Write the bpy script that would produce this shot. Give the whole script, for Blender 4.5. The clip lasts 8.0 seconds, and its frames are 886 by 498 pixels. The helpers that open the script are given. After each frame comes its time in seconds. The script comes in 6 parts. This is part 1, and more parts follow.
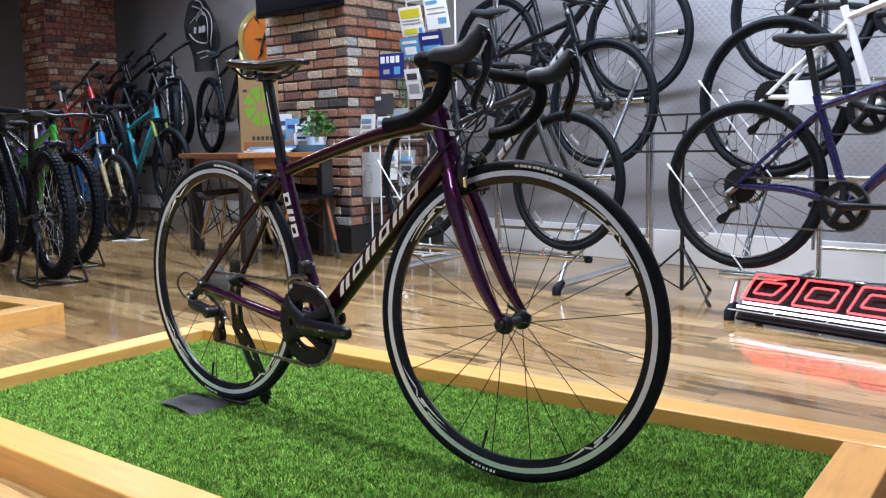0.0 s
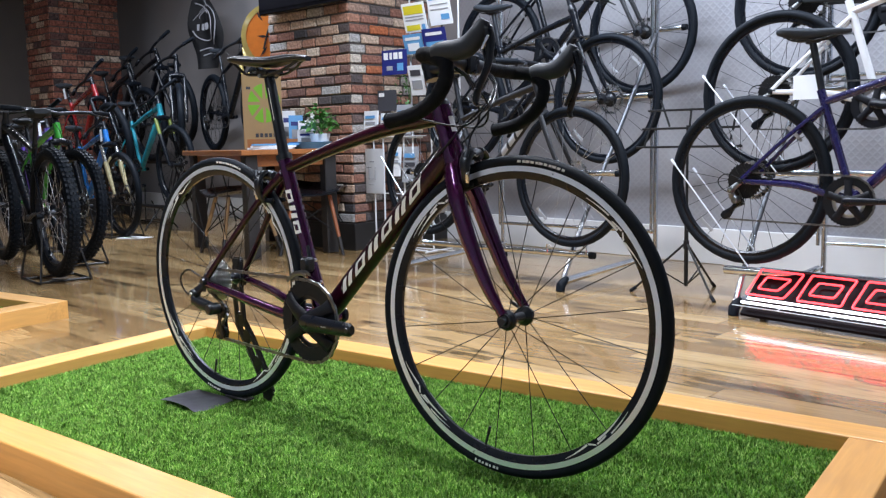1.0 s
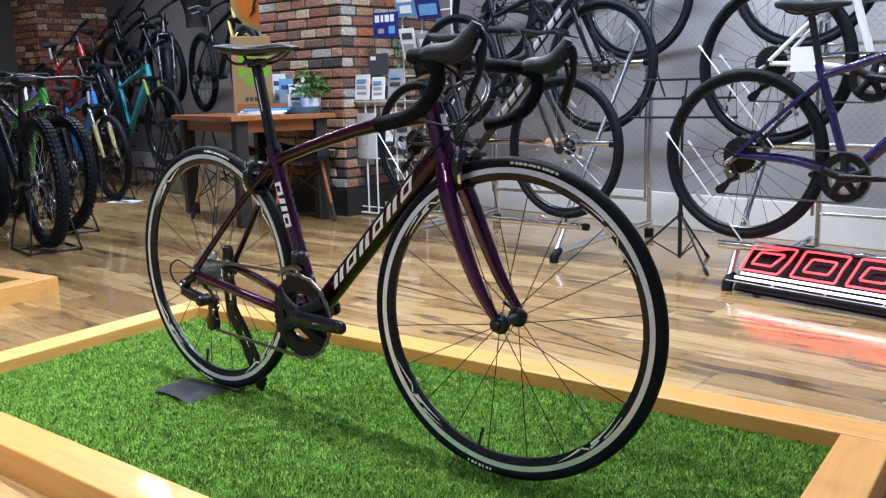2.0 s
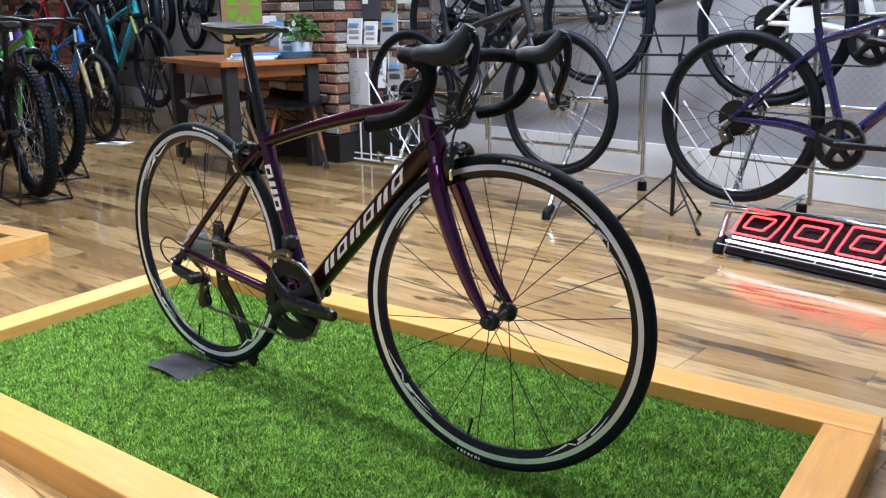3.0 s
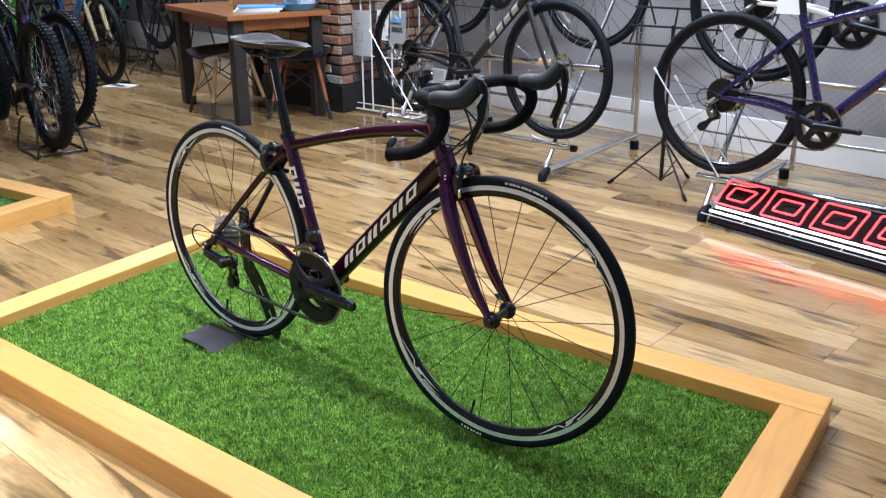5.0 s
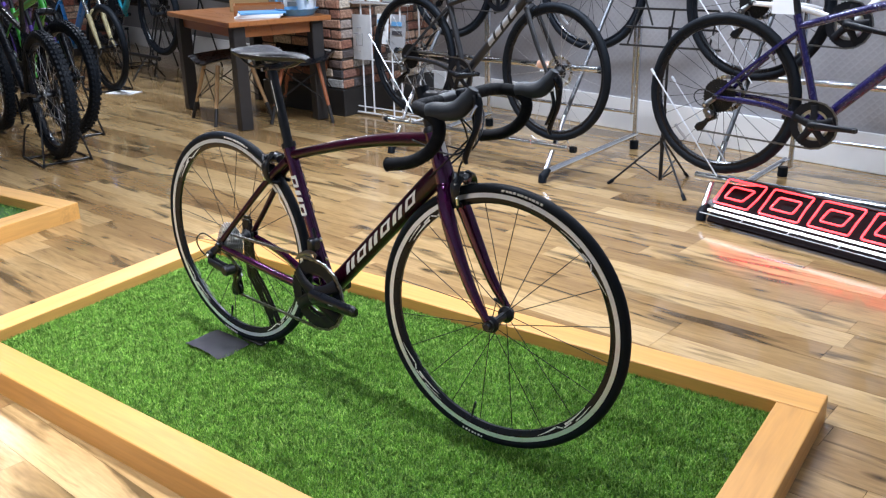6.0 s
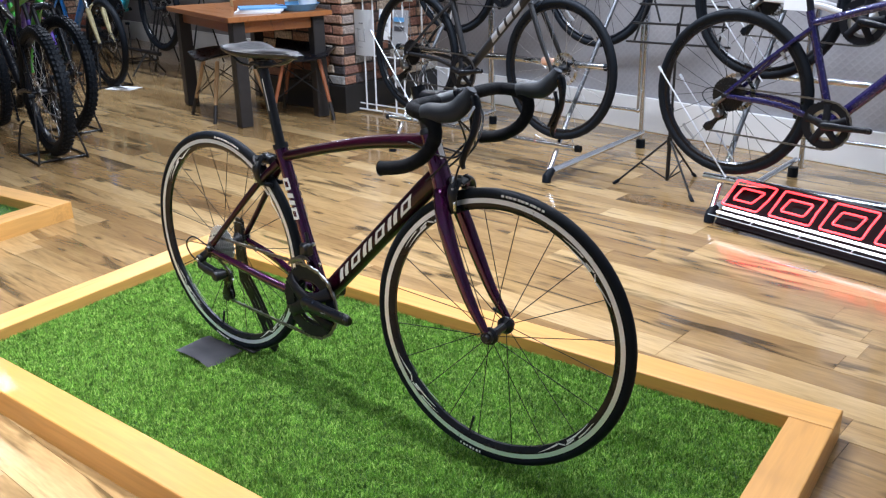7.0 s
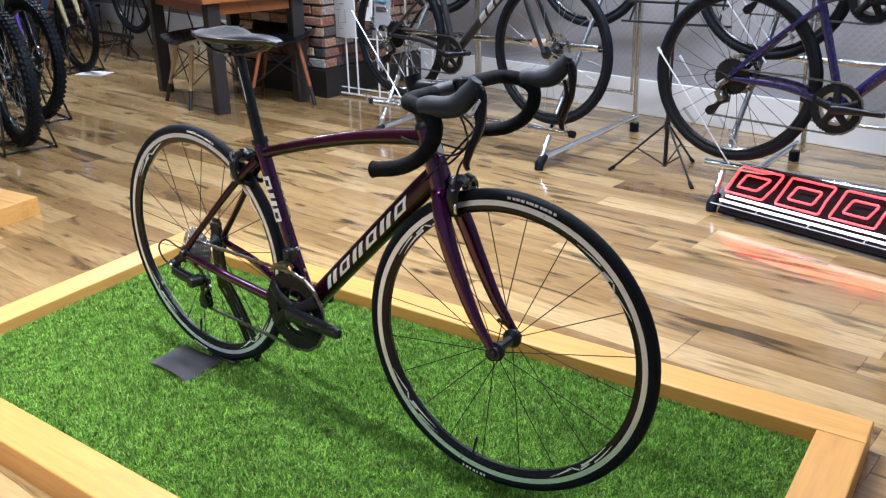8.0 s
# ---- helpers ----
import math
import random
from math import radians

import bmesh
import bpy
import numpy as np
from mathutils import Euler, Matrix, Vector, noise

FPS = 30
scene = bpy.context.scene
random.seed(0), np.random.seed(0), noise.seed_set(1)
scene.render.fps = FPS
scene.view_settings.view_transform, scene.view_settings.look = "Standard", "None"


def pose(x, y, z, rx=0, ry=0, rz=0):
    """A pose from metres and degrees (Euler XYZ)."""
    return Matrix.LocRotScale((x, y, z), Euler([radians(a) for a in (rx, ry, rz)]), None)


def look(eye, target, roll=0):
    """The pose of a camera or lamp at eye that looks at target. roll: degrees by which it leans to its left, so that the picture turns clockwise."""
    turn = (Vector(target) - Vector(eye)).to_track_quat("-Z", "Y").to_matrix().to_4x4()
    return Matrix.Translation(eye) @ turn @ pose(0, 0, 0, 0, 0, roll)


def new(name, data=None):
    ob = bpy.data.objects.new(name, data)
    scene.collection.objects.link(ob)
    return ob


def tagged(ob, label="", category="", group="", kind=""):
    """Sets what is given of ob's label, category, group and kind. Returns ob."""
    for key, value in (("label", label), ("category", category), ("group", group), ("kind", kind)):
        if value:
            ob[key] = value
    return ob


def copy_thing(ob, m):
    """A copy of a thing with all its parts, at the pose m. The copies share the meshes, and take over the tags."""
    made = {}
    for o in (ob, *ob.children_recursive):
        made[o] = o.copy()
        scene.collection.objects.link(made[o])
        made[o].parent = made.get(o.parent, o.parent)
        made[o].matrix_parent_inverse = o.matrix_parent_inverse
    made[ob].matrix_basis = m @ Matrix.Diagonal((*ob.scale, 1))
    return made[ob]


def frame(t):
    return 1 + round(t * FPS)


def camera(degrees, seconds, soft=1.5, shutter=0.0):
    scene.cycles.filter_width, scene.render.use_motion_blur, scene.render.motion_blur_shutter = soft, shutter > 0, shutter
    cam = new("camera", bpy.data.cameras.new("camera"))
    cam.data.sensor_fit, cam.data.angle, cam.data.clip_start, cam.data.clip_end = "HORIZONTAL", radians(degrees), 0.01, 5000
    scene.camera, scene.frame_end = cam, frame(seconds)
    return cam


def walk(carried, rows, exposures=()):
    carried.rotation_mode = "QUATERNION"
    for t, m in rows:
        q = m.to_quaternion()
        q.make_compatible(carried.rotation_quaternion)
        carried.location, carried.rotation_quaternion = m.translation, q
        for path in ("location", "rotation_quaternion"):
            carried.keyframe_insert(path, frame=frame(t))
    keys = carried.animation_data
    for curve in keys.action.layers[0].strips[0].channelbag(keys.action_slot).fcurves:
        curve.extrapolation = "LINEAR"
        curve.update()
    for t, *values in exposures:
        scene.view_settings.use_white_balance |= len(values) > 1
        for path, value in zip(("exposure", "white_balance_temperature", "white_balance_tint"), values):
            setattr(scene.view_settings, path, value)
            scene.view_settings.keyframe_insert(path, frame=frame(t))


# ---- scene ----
cam = camera(52.6, 8.0, 1.25)
PATH = [
    (0, (1.106, -1.452, 0.748), (-0.219, 0.029, 0.518), -1.0),
    (0.5, (1.106, -1.451, 0.747), (-0.226, 0.023, 0.516), -1.0),
    (1, (1.105, -1.445, 0.746), (-0.226, 0.028, 0.509), -1.2),
    (1.5, (1.097, -1.433, 0.783), (-0.23, 0.037, 0.503), -1.3),
    (2.8, (1.065, -1.382, 0.957), (-0.219, 0.077, 0.484), -1.1),
    (3, (1.065, -1.381, 0.983), (-0.214, 0.07, 0.478), -0.9),
    (3.5, (1.067, -1.391, 1.071), (-0.191, 0.043, 0.472), -0.4),
    (4, (1.084, -1.425, 1.154), (-0.155, 0.001, 0.499), 0.1),
    (4.5, (1.127, -1.506, 1.207), (-0.109, -0.083, 0.537), 0.1),
    (6, (1.201, -1.561, 1.276), (-0.043, -0.15, 0.598), -1.2),
    (6.5, (1.194, -1.526, 1.272), (-0.056, -0.121, 0.592), -1.2),
    (7, (1.147, -1.47, 1.267), (-0.104, -0.069, 0.58), -1.1),
    (7.5, (1.058, -1.399, 1.259), (-0.179, 0.008, 0.557), -1.3),
    (8, (0.983, -1.34, 1.251), (-0.227, 0.076, 0.522), -1.4),
]
walk(cam, [(t, look(eye, target, roll)) for t, eye, target, roll in PATH])

# ---- light ----
world = bpy.data.worlds.new("shop_air")
scene.world = world
world.use_nodes = True
world.node_tree.nodes["Background"].inputs["Color"].default_value = (0.9, 0.95, 1.0, 1)
world.node_tree.nodes["Background"].inputs["Strength"].default_value = 0.02
scene.view_settings.exposure = 0.0
CEILING = 2.75


def ceiling_lamp(x, y, sx, sy, watts, colour, spread=180):
    lamp = bpy.data.lights.new("ceiling_lamp", "AREA")
    lamp.shape, lamp.size, lamp.size_y, lamp.energy, lamp.color = "RECTANGLE", sx, sy, watts, colour
    lamp.spread = radians(spread)  # spread narrows the beam of some lamps
    ob = new("ceiling_lamp", lamp)
    ob.matrix_world = pose(x, y, CEILING - 0.06)
    return ob


COOL, WARM = (0.74, 0.83, 1.0), (0.87, 0.90, 1.0)
# Unseen lamps, placed and powered to match shadow and brightness.
LAMPS = [(-0.92, 0.05, 1.2, 0.05, 72, WARM, 130), (1.5, 1.9, 1.2, 0.16, 25, COOL), (-0.3, 1.95, 1.2, 0.16, 62, COOL), (-1.8, 1.95, 1.2, 0.16, 112, COOL), (-3.4, 1.2, 1.2, 0.16, 5, WARM),
         (-0.4, -2.4, 1.2, 0.16, 30, COOL), (-1.45, -1.50, 1.2, 0.16, 43, WARM, 90), (-7.0, 1.2, 1.2, 0.16, 40, WARM), (-5.4, 2.4, 1.2, 0.16, 94, COOL)]
for row in LAMPS:
    ceiling_lamp(*row)

# ---- materials ----


def shade(name, colour, rough=0.5, metal=0.0, var=0.12, scale=25.0, bump=0.0, bump_scale=180.0, coat=0.0, spec=0.5, random=0.0, glow=None, glow_strength=0.0):
    """A node material: base colour broken up at two scales, uneven roughness, fine relief."""
    m = bpy.data.materials.new(name)
    m.use_nodes = True
    nt = m.node_tree
    b = nt.nodes["Principled BSDF"]
    co = nt.nodes.new("ShaderNodeTexCoord")
    n1 = nt.nodes.new("ShaderNodeTexNoise")
    n1.inputs["Scale"].default_value, n1.inputs["Detail"].default_value = scale, 5
    n2 = nt.nodes.new("ShaderNodeTexNoise")
    n2.inputs["Scale"].default_value, n2.inputs["Detail"].default_value = scale / 9, 3
    for n in (n1, n2):
        nt.links.new(co.outputs["Object"], n.inputs["Vector"])
    add = nt.nodes.new("ShaderNodeMath")
    add.operation = "ADD"
    nt.links.new(n1.outputs["Fac"], add.inputs[0])
    nt.links.new(n2.outputs["Fac"], add.inputs[1])
    rng = nt.nodes.new("ShaderNodeMapRange")
    rng.inputs["From Min"].default_value, rng.inputs["From Max"].default_value = 0.6, 1.4
    rng.inputs["To Min"].default_value, rng.inputs["To Max"].default_value = 1 - var, 1 + var
    nt.links.new(add.outputs[0], rng.inputs["Value"])
    value = rng.outputs[0]
    if random:
        info = nt.nodes.new("ShaderNodeObjectInfo")
        r2 = nt.nodes.new("ShaderNodeMapRange")
        r2.inputs["To Min"].default_value, r2.inputs["To Max"].default_value = 1 - random, 1 + random
        nt.links.new(info.outputs["Random"], r2.inputs["Value"])
        mul = nt.nodes.new("ShaderNodeMath")
        mul.operation = "MULTIPLY"
        nt.links.new(value, mul.inputs[0])
        nt.links.new(r2.outputs[0], mul.inputs[1])
        value = mul.outputs[0]
    sc = nt.nodes.new("ShaderNodeVectorMath")
    sc.operation = "SCALE"
    sc.inputs[0].default_value = colour
    nt.links.new(value, sc.inputs["Scale"])
    nt.links.new(sc.outputs[0], b.inputs["Base Color"])
    rr = nt.nodes.new("ShaderNodeMapRange")
    rr.inputs["From Min"].default_value, rr.inputs["From Max"].default_value = 0.3, 0.7
    rr.inputs["To Min"].default_value, rr.inputs["To Max"].default_value = max(0.02, rough * 0.8), min(1, rough * 1.2)
    nt.links.new(n1.outputs["Fac"], rr.inputs["Value"])
    nt.links.new(rr.outputs[0], b.inputs["Roughness"])
    b.inputs["Metallic"].default_value, b.inputs["Coat Weight"].default_value = metal, coat
    b.inputs["Coat Roughness"].default_value, b.inputs["Specular IOR Level"].default_value = 0.035, spec
    if bump:
        nb = nt.nodes.new("ShaderNodeTexNoise")
        nb.inputs["Scale"].default_value = bump_scale
        nt.links.new(co.outputs["Object"], nb.inputs["Vector"])
        bp = nt.nodes.new("ShaderNodeBump")
        bp.inputs["Strength"].default_value, bp.inputs["Distance"].default_value = bump, 0.002
        nt.links.new(nb.outputs["Fac"], bp.inputs["Height"])
        nt.links.new(bp.outputs[0], b.inputs["Normal"])
    if glow:
        b.inputs["Emission Color"].default_value, b.inputs["Emission Strength"].default_value = (*glow, 1), glow_strength
    return m


def wood_shade(name, stops, rough=0.25, coat=0.0, along=(1.2, 14, 14), streak=0.5, knots=True, per_object=True):
    """Wood: tone by piece, grain stretched along the piece's x, dark streaks and knots."""
    m = bpy.data.materials.new(name)
    m.use_nodes = True
    nt = m.node_tree
    L = nt.links.new
    b = nt.nodes["Principled BSDF"]
    co = nt.nodes.new("ShaderNodeTexCoord")
    info = nt.nodes.new("ShaderNodeObjectInfo")
    off = nt.nodes.new("ShaderNodeVectorMath")
    off.operation = "SCALE"
    off.inputs[0].default_value = (37.0, 53.0, 71.0)
    L(info.outputs["Random"], off.inputs["Scale"])
    plus = nt.nodes.new("ShaderNodeVectorMath")
    L(co.outputs["Object"], plus.inputs[0])
    if per_object:
        L(off.outputs[0], plus.inputs[1])
    st = nt.nodes.new("ShaderNodeMapping")
    st.inputs["Scale"].default_value = along
    L(plus.outputs[0], st.inputs["Vector"])
    grain = nt.nodes.new("ShaderNodeTexNoise")
    grain.inputs["Scale"].default_value, grain.inputs["Detail"].default_value, grain.inputs["Distortion"].default_value = 2.2, 8, 0.9
    L(st.outputs[0], grain.inputs["Vector"])
    broad = nt.nodes.new("ShaderNodeTexNoise")
    broad.inputs["Scale"].default_value, broad.inputs["Detail"].default_value = 0.55, 2
    L(st.outputs[0], broad.inputs["Vector"])
    tone = nt.nodes.new("ShaderNodeMath")
    tone.operation = "MULTIPLY_ADD"
    tone.inputs[1].default_value = 0.5
    L(info.outputs["Random"] if per_object else broad.outputs["Fac"], tone.inputs[0])
    t2 = nt.nodes.new("ShaderNodeMath")
    t2.operation = "MULTIPLY_ADD"
    t2.inputs[1].default_value, t2.inputs[2].default_value = 0.9, -0.2
    L(broad.outputs["Fac"], t2.inputs[0])
    L(t2.outputs[0], tone.inputs[2])
    ramp = nt.nodes.new("ShaderNodeValToRGB")
    el = ramp.color_ramp.elements
    while len(el) < len(stops):
        el.new(0.5)
    for e, (p, c) in zip(el, stops):
        e.position, e.color = p, (*c, 1)
    L(tone.outputs[0], ramp.inputs["Fac"])
    dark = nt.nodes.new("ShaderNodeMapRange")
    dark.inputs["From Min"].default_value, dark.inputs["From Max"].default_value = 0.54, 0.70
    dark.inputs["To Min"].default_value, dark.inputs["To Max"].default_value = 1.0, 1 - streak
    L(grain.outputs["Fac"], dark.inputs["Value"])
    mul = nt.nodes.new("ShaderNodeVectorMath")
    mul.operation = "SCALE"
    L(ramp.outputs["Color"], mul.inputs[0])
    fine = nt.nodes.new("ShaderNodeTexNoise")
    fine.inputs["Scale"].default_value, fine.inputs["Detail"].default_value = 9.0, 6
    L(st.outputs[0], fine.inputs["Vector"])
    fr = nt.nodes.new("ShaderNodeMapRange")
    fr.inputs["From Min"].default_value, fr.inputs["From Max"].default_value = 0.3, 0.7
    fr.inputs["To Min"].default_value, fr.inputs["To Max"].default_value = 1.12, 0.86 if knots else 0.94
    L(fine.outputs["Fac"], fr.inputs["Value"])
    fm = nt.nodes.new("ShaderNodeMath")
    fm.operation = "MULTIPLY"
    L(dark.outputs[0], fm.inputs[0])
    L(fr.outputs[0], fm.inputs[1])
    factor = fm.outputs[0]
    if knots:
        crack = nt.nodes.new("ShaderNodeTexNoise")
        crack.inputs["Scale"].default_value, crack.inputs["Detail"].default_value, crack.inputs["Distortion"].default_value = 1.0, 4, 0.7
        sm = nt.nodes.new("ShaderNodeMapping")
        sm.inputs["Scale"].default_value = (2.1, 13, 13)
        L(plus.outputs[0], sm.inputs["Vector"])
        L(sm.outputs[0], crack.inputs["Vector"])
        cr = nt.nodes.new("ShaderNodeMapRange")
        cr.inputs["From Min"].default_value, cr.inputs["From Max"].default_value = 0.55, 0.68
        cr.inputs["To Min"].default_value, cr.inputs["To Max"].default_value = 1.0, 0.30
        L(crack.outputs["Fac"], cr.inputs["Value"])
        cm = nt.nodes.new("ShaderNodeMath")
        cm.operation = "MULTIPLY"
        L(factor, cm.inputs[0])
        L(cr.outputs[0], cm.inputs[1])
        factor = cm.outputs[0]
        vor = nt.nodes.new("ShaderNodeTexVoronoi")
        vor.inputs["Scale"].default_value, vor.inputs["Randomness"].default_value = 1.0, 1.0
        km = nt.nodes.new("ShaderNodeMapping")
        km.inputs["Scale"].default_value = (3.0, 8.5, 8.5)
        L(plus.outputs[0], km.inputs["Vector"])
        L(km.outputs[0], vor.inputs["Vector"])
        kr = nt.nodes.new("ShaderNodeMapRange")
        kr.inputs["From Min"].default_value, kr.inputs["From Max"].default_value = 0.06, 0.17
        kr.inputs["To Min"].default_value, kr.inputs["To Max"].default_value = 0.22, 1.0
        L(vor.outputs["Distance"], kr.inputs["Value"])
        mm = nt.nodes.new("ShaderNodeMath")
        mm.operation = "MULTIPLY"
        L(factor, mm.inputs[0])
        L(kr.outputs[0], mm.inputs[1])
        factor = mm.outputs[0]
    L(factor, mul.inputs["Scale"])
    L(mul.outputs[0], b.inputs["Base Color"])
    rr = nt.nodes.new("ShaderNodeMapRange")
    rr.inputs["To Min"].default_value, rr.inputs["To Max"].default_value = rough * 0.7, rough * 1.4
    L(grain.outputs["Fac"], rr.inputs["Value"])
    L(rr.outputs[0], b.inputs["Roughness"])
    b.inputs["Coat Weight"].default_value, b.inputs["Coat Roughness"].default_value = coat, 0.05
    bp = nt.nodes.new("ShaderNodeBump")
    bp.inputs["Strength"].default_value, bp.inputs["Distance"].default_value = 0.12, 0.001
    L(grain.outputs["Fac"], bp.inputs["Height"])
    L(bp.outputs[0], b.inputs["Normal"])
    return m


def ramp_shade(name, stops, rough=0.8, island=False, scale=30.0, bump=0.4, spec=0.3, spread=0.35):
    """Colour by piece from a ramp (by object, or by loose piece of one mesh), with grain and relief."""
    m = bpy.data.materials.new(name)
    m.use_nodes = True
    nt = m.node_tree
    L = nt.links.new
    b = nt.nodes["Principled BSDF"]
    src = nt.nodes.new("ShaderNodeNewGeometry").outputs["Random Per Island"] if island else nt.nodes.new("ShaderNodeObjectInfo").outputs["Random"]
    ramp = nt.nodes.new("ShaderNodeValToRGB")
    el = ramp.color_ramp.elements
    while len(el) < len(stops):
        el.new(0.5)
    for e, (p, c) in zip(el, stops):
        e.position, e.color = p, (*c, 1)
    L(src, ramp.inputs["Fac"])
    co = nt.nodes.new("ShaderNodeTexCoord")
    n = nt.nodes.new("ShaderNodeTexNoise")
    n.inputs["Scale"].default_value, n.inputs["Detail"].default_value = scale, 8
    L(co.outputs["Object"], n.inputs["Vector"])
    rg = nt.nodes.new("ShaderNodeMapRange")
    rg.inputs["From Min"].default_value, rg.inputs["From Max"].default_value = 0.3, 0.7
    rg.inputs["To Min"].default_value, rg.inputs["To Max"].default_value = 0.95 - spread, 0.95 + spread
    L(n.outputs["Fac"], rg.inputs["Value"])
    mul = nt.nodes.new("ShaderNodeVectorMath")
    mul.operation = "SCALE"
    L(ramp.outputs["Color"], mul.inputs[0])
    L(rg.outputs[0], mul.inputs["Scale"])
    L(mul.outputs[0], b.inputs["Base Color"])
    b.inputs["Roughness"].default_value, b.inputs["Specular IOR Level"].default_value = rough, spec
    if bump:
        bp = nt.nodes.new("ShaderNodeBump")
        bp.inputs["Strength"].default_value, bp.inputs["Distance"].default_value = bump, 0.004
        L(n.outputs["Fac"], bp.inputs["Height"])
        L(bp.outputs[0], b.inputs["Normal"])
    return m


def embossed_wall_shade():
    """Silver-grey wall covering with an embossed diamond mesh, cloudy and a little shiny."""
    m = bpy.data.materials.new("embossed_grey_covering")
    m.use_nodes = True
    nt = m.node_tree
    L = nt.links.new
    b = nt.nodes["Principled BSDF"]
    co = nt.nodes.new("ShaderNodeTexCoord")
    sep = nt.nodes.new("ShaderNodeSeparateXYZ")
    L(co.outputs["Object"], sep.inputs[0])
    lines = []
    for op in ("ADD", "SUBTRACT"):
        a = nt.nodes.new("ShaderNodeMath")
        a.operation = op
        L(sep.outputs["X"], a.inputs[0])
        L(sep.outputs["Z"], a.inputs[1])
        pp = nt.nodes.new("ShaderNodeMath")
        pp.operation, pp.inputs[1].default_value = "PINGPONG", 0.022
        L(a.outputs[0], pp.inputs[0])
        lines.append(pp)
    mn = nt.nodes.new("ShaderNodeMath")
    mn.operation = "MINIMUM"
    L(lines[0].outputs[0], mn.inputs[0])
    L(lines[1].outputs[0], mn.inputs[1])
    rg = nt.nodes.new("ShaderNodeMapRange")
    rg.inputs["From Min"].default_value, rg.inputs["From Max"].default_value = 0.001, 0.012
    rg.inputs["To Min"].default_value, rg.inputs["To Max"].default_value = 1.0, 0.0
    L(mn.outputs[0], rg.inputs["Value"])
    n = nt.nodes.new("ShaderNodeTexNoise")
    n.inputs["Scale"].default_value, n.inputs["Detail"].default_value = 2.2, 6
    L(co.outputs["Object"], n.inputs["Vector"])
    mx = nt.nodes.new("ShaderNodeMix")
    mx.data_type = "RGBA"
    mx.inputs["A"].default_value, mx.inputs["B"].default_value = (0.250, 0.256, 0.290, 1), (0.500, 0.498, 0.520, 1)
    L(n.outputs["Fac"], mx.inputs["Factor"])
    mul = nt.nodes.new("ShaderNodeMapRange")
    mul.inputs["To Min"].default_value, mul.inputs["To Max"].default_value = 1.0, 1.06
    L(rg.outputs[0], mul.inputs["Value"])
    sc = nt.nodes.new("ShaderNodeVectorMath")
    sc.operation = "SCALE"
    L(mx.outputs["Result"], sc.inputs[0])
    L(mul.outputs[0], sc.inputs["Scale"])
    L(sc.outputs[0], b.inputs["Base Color"])
    b.inputs["Roughness"].default_value, b.inputs["Metallic"].default_value = 0.45, 0.25
    bp = nt.nodes.new("ShaderNodeBump")
    bp.inputs["Strength"].default_value, bp.inputs["Distance"].default_value = 0.32, 0.003
    L(rg.outputs[0], bp.inputs["Height"])
    L(bp.outputs[0], b.inputs["Normal"])
    return m


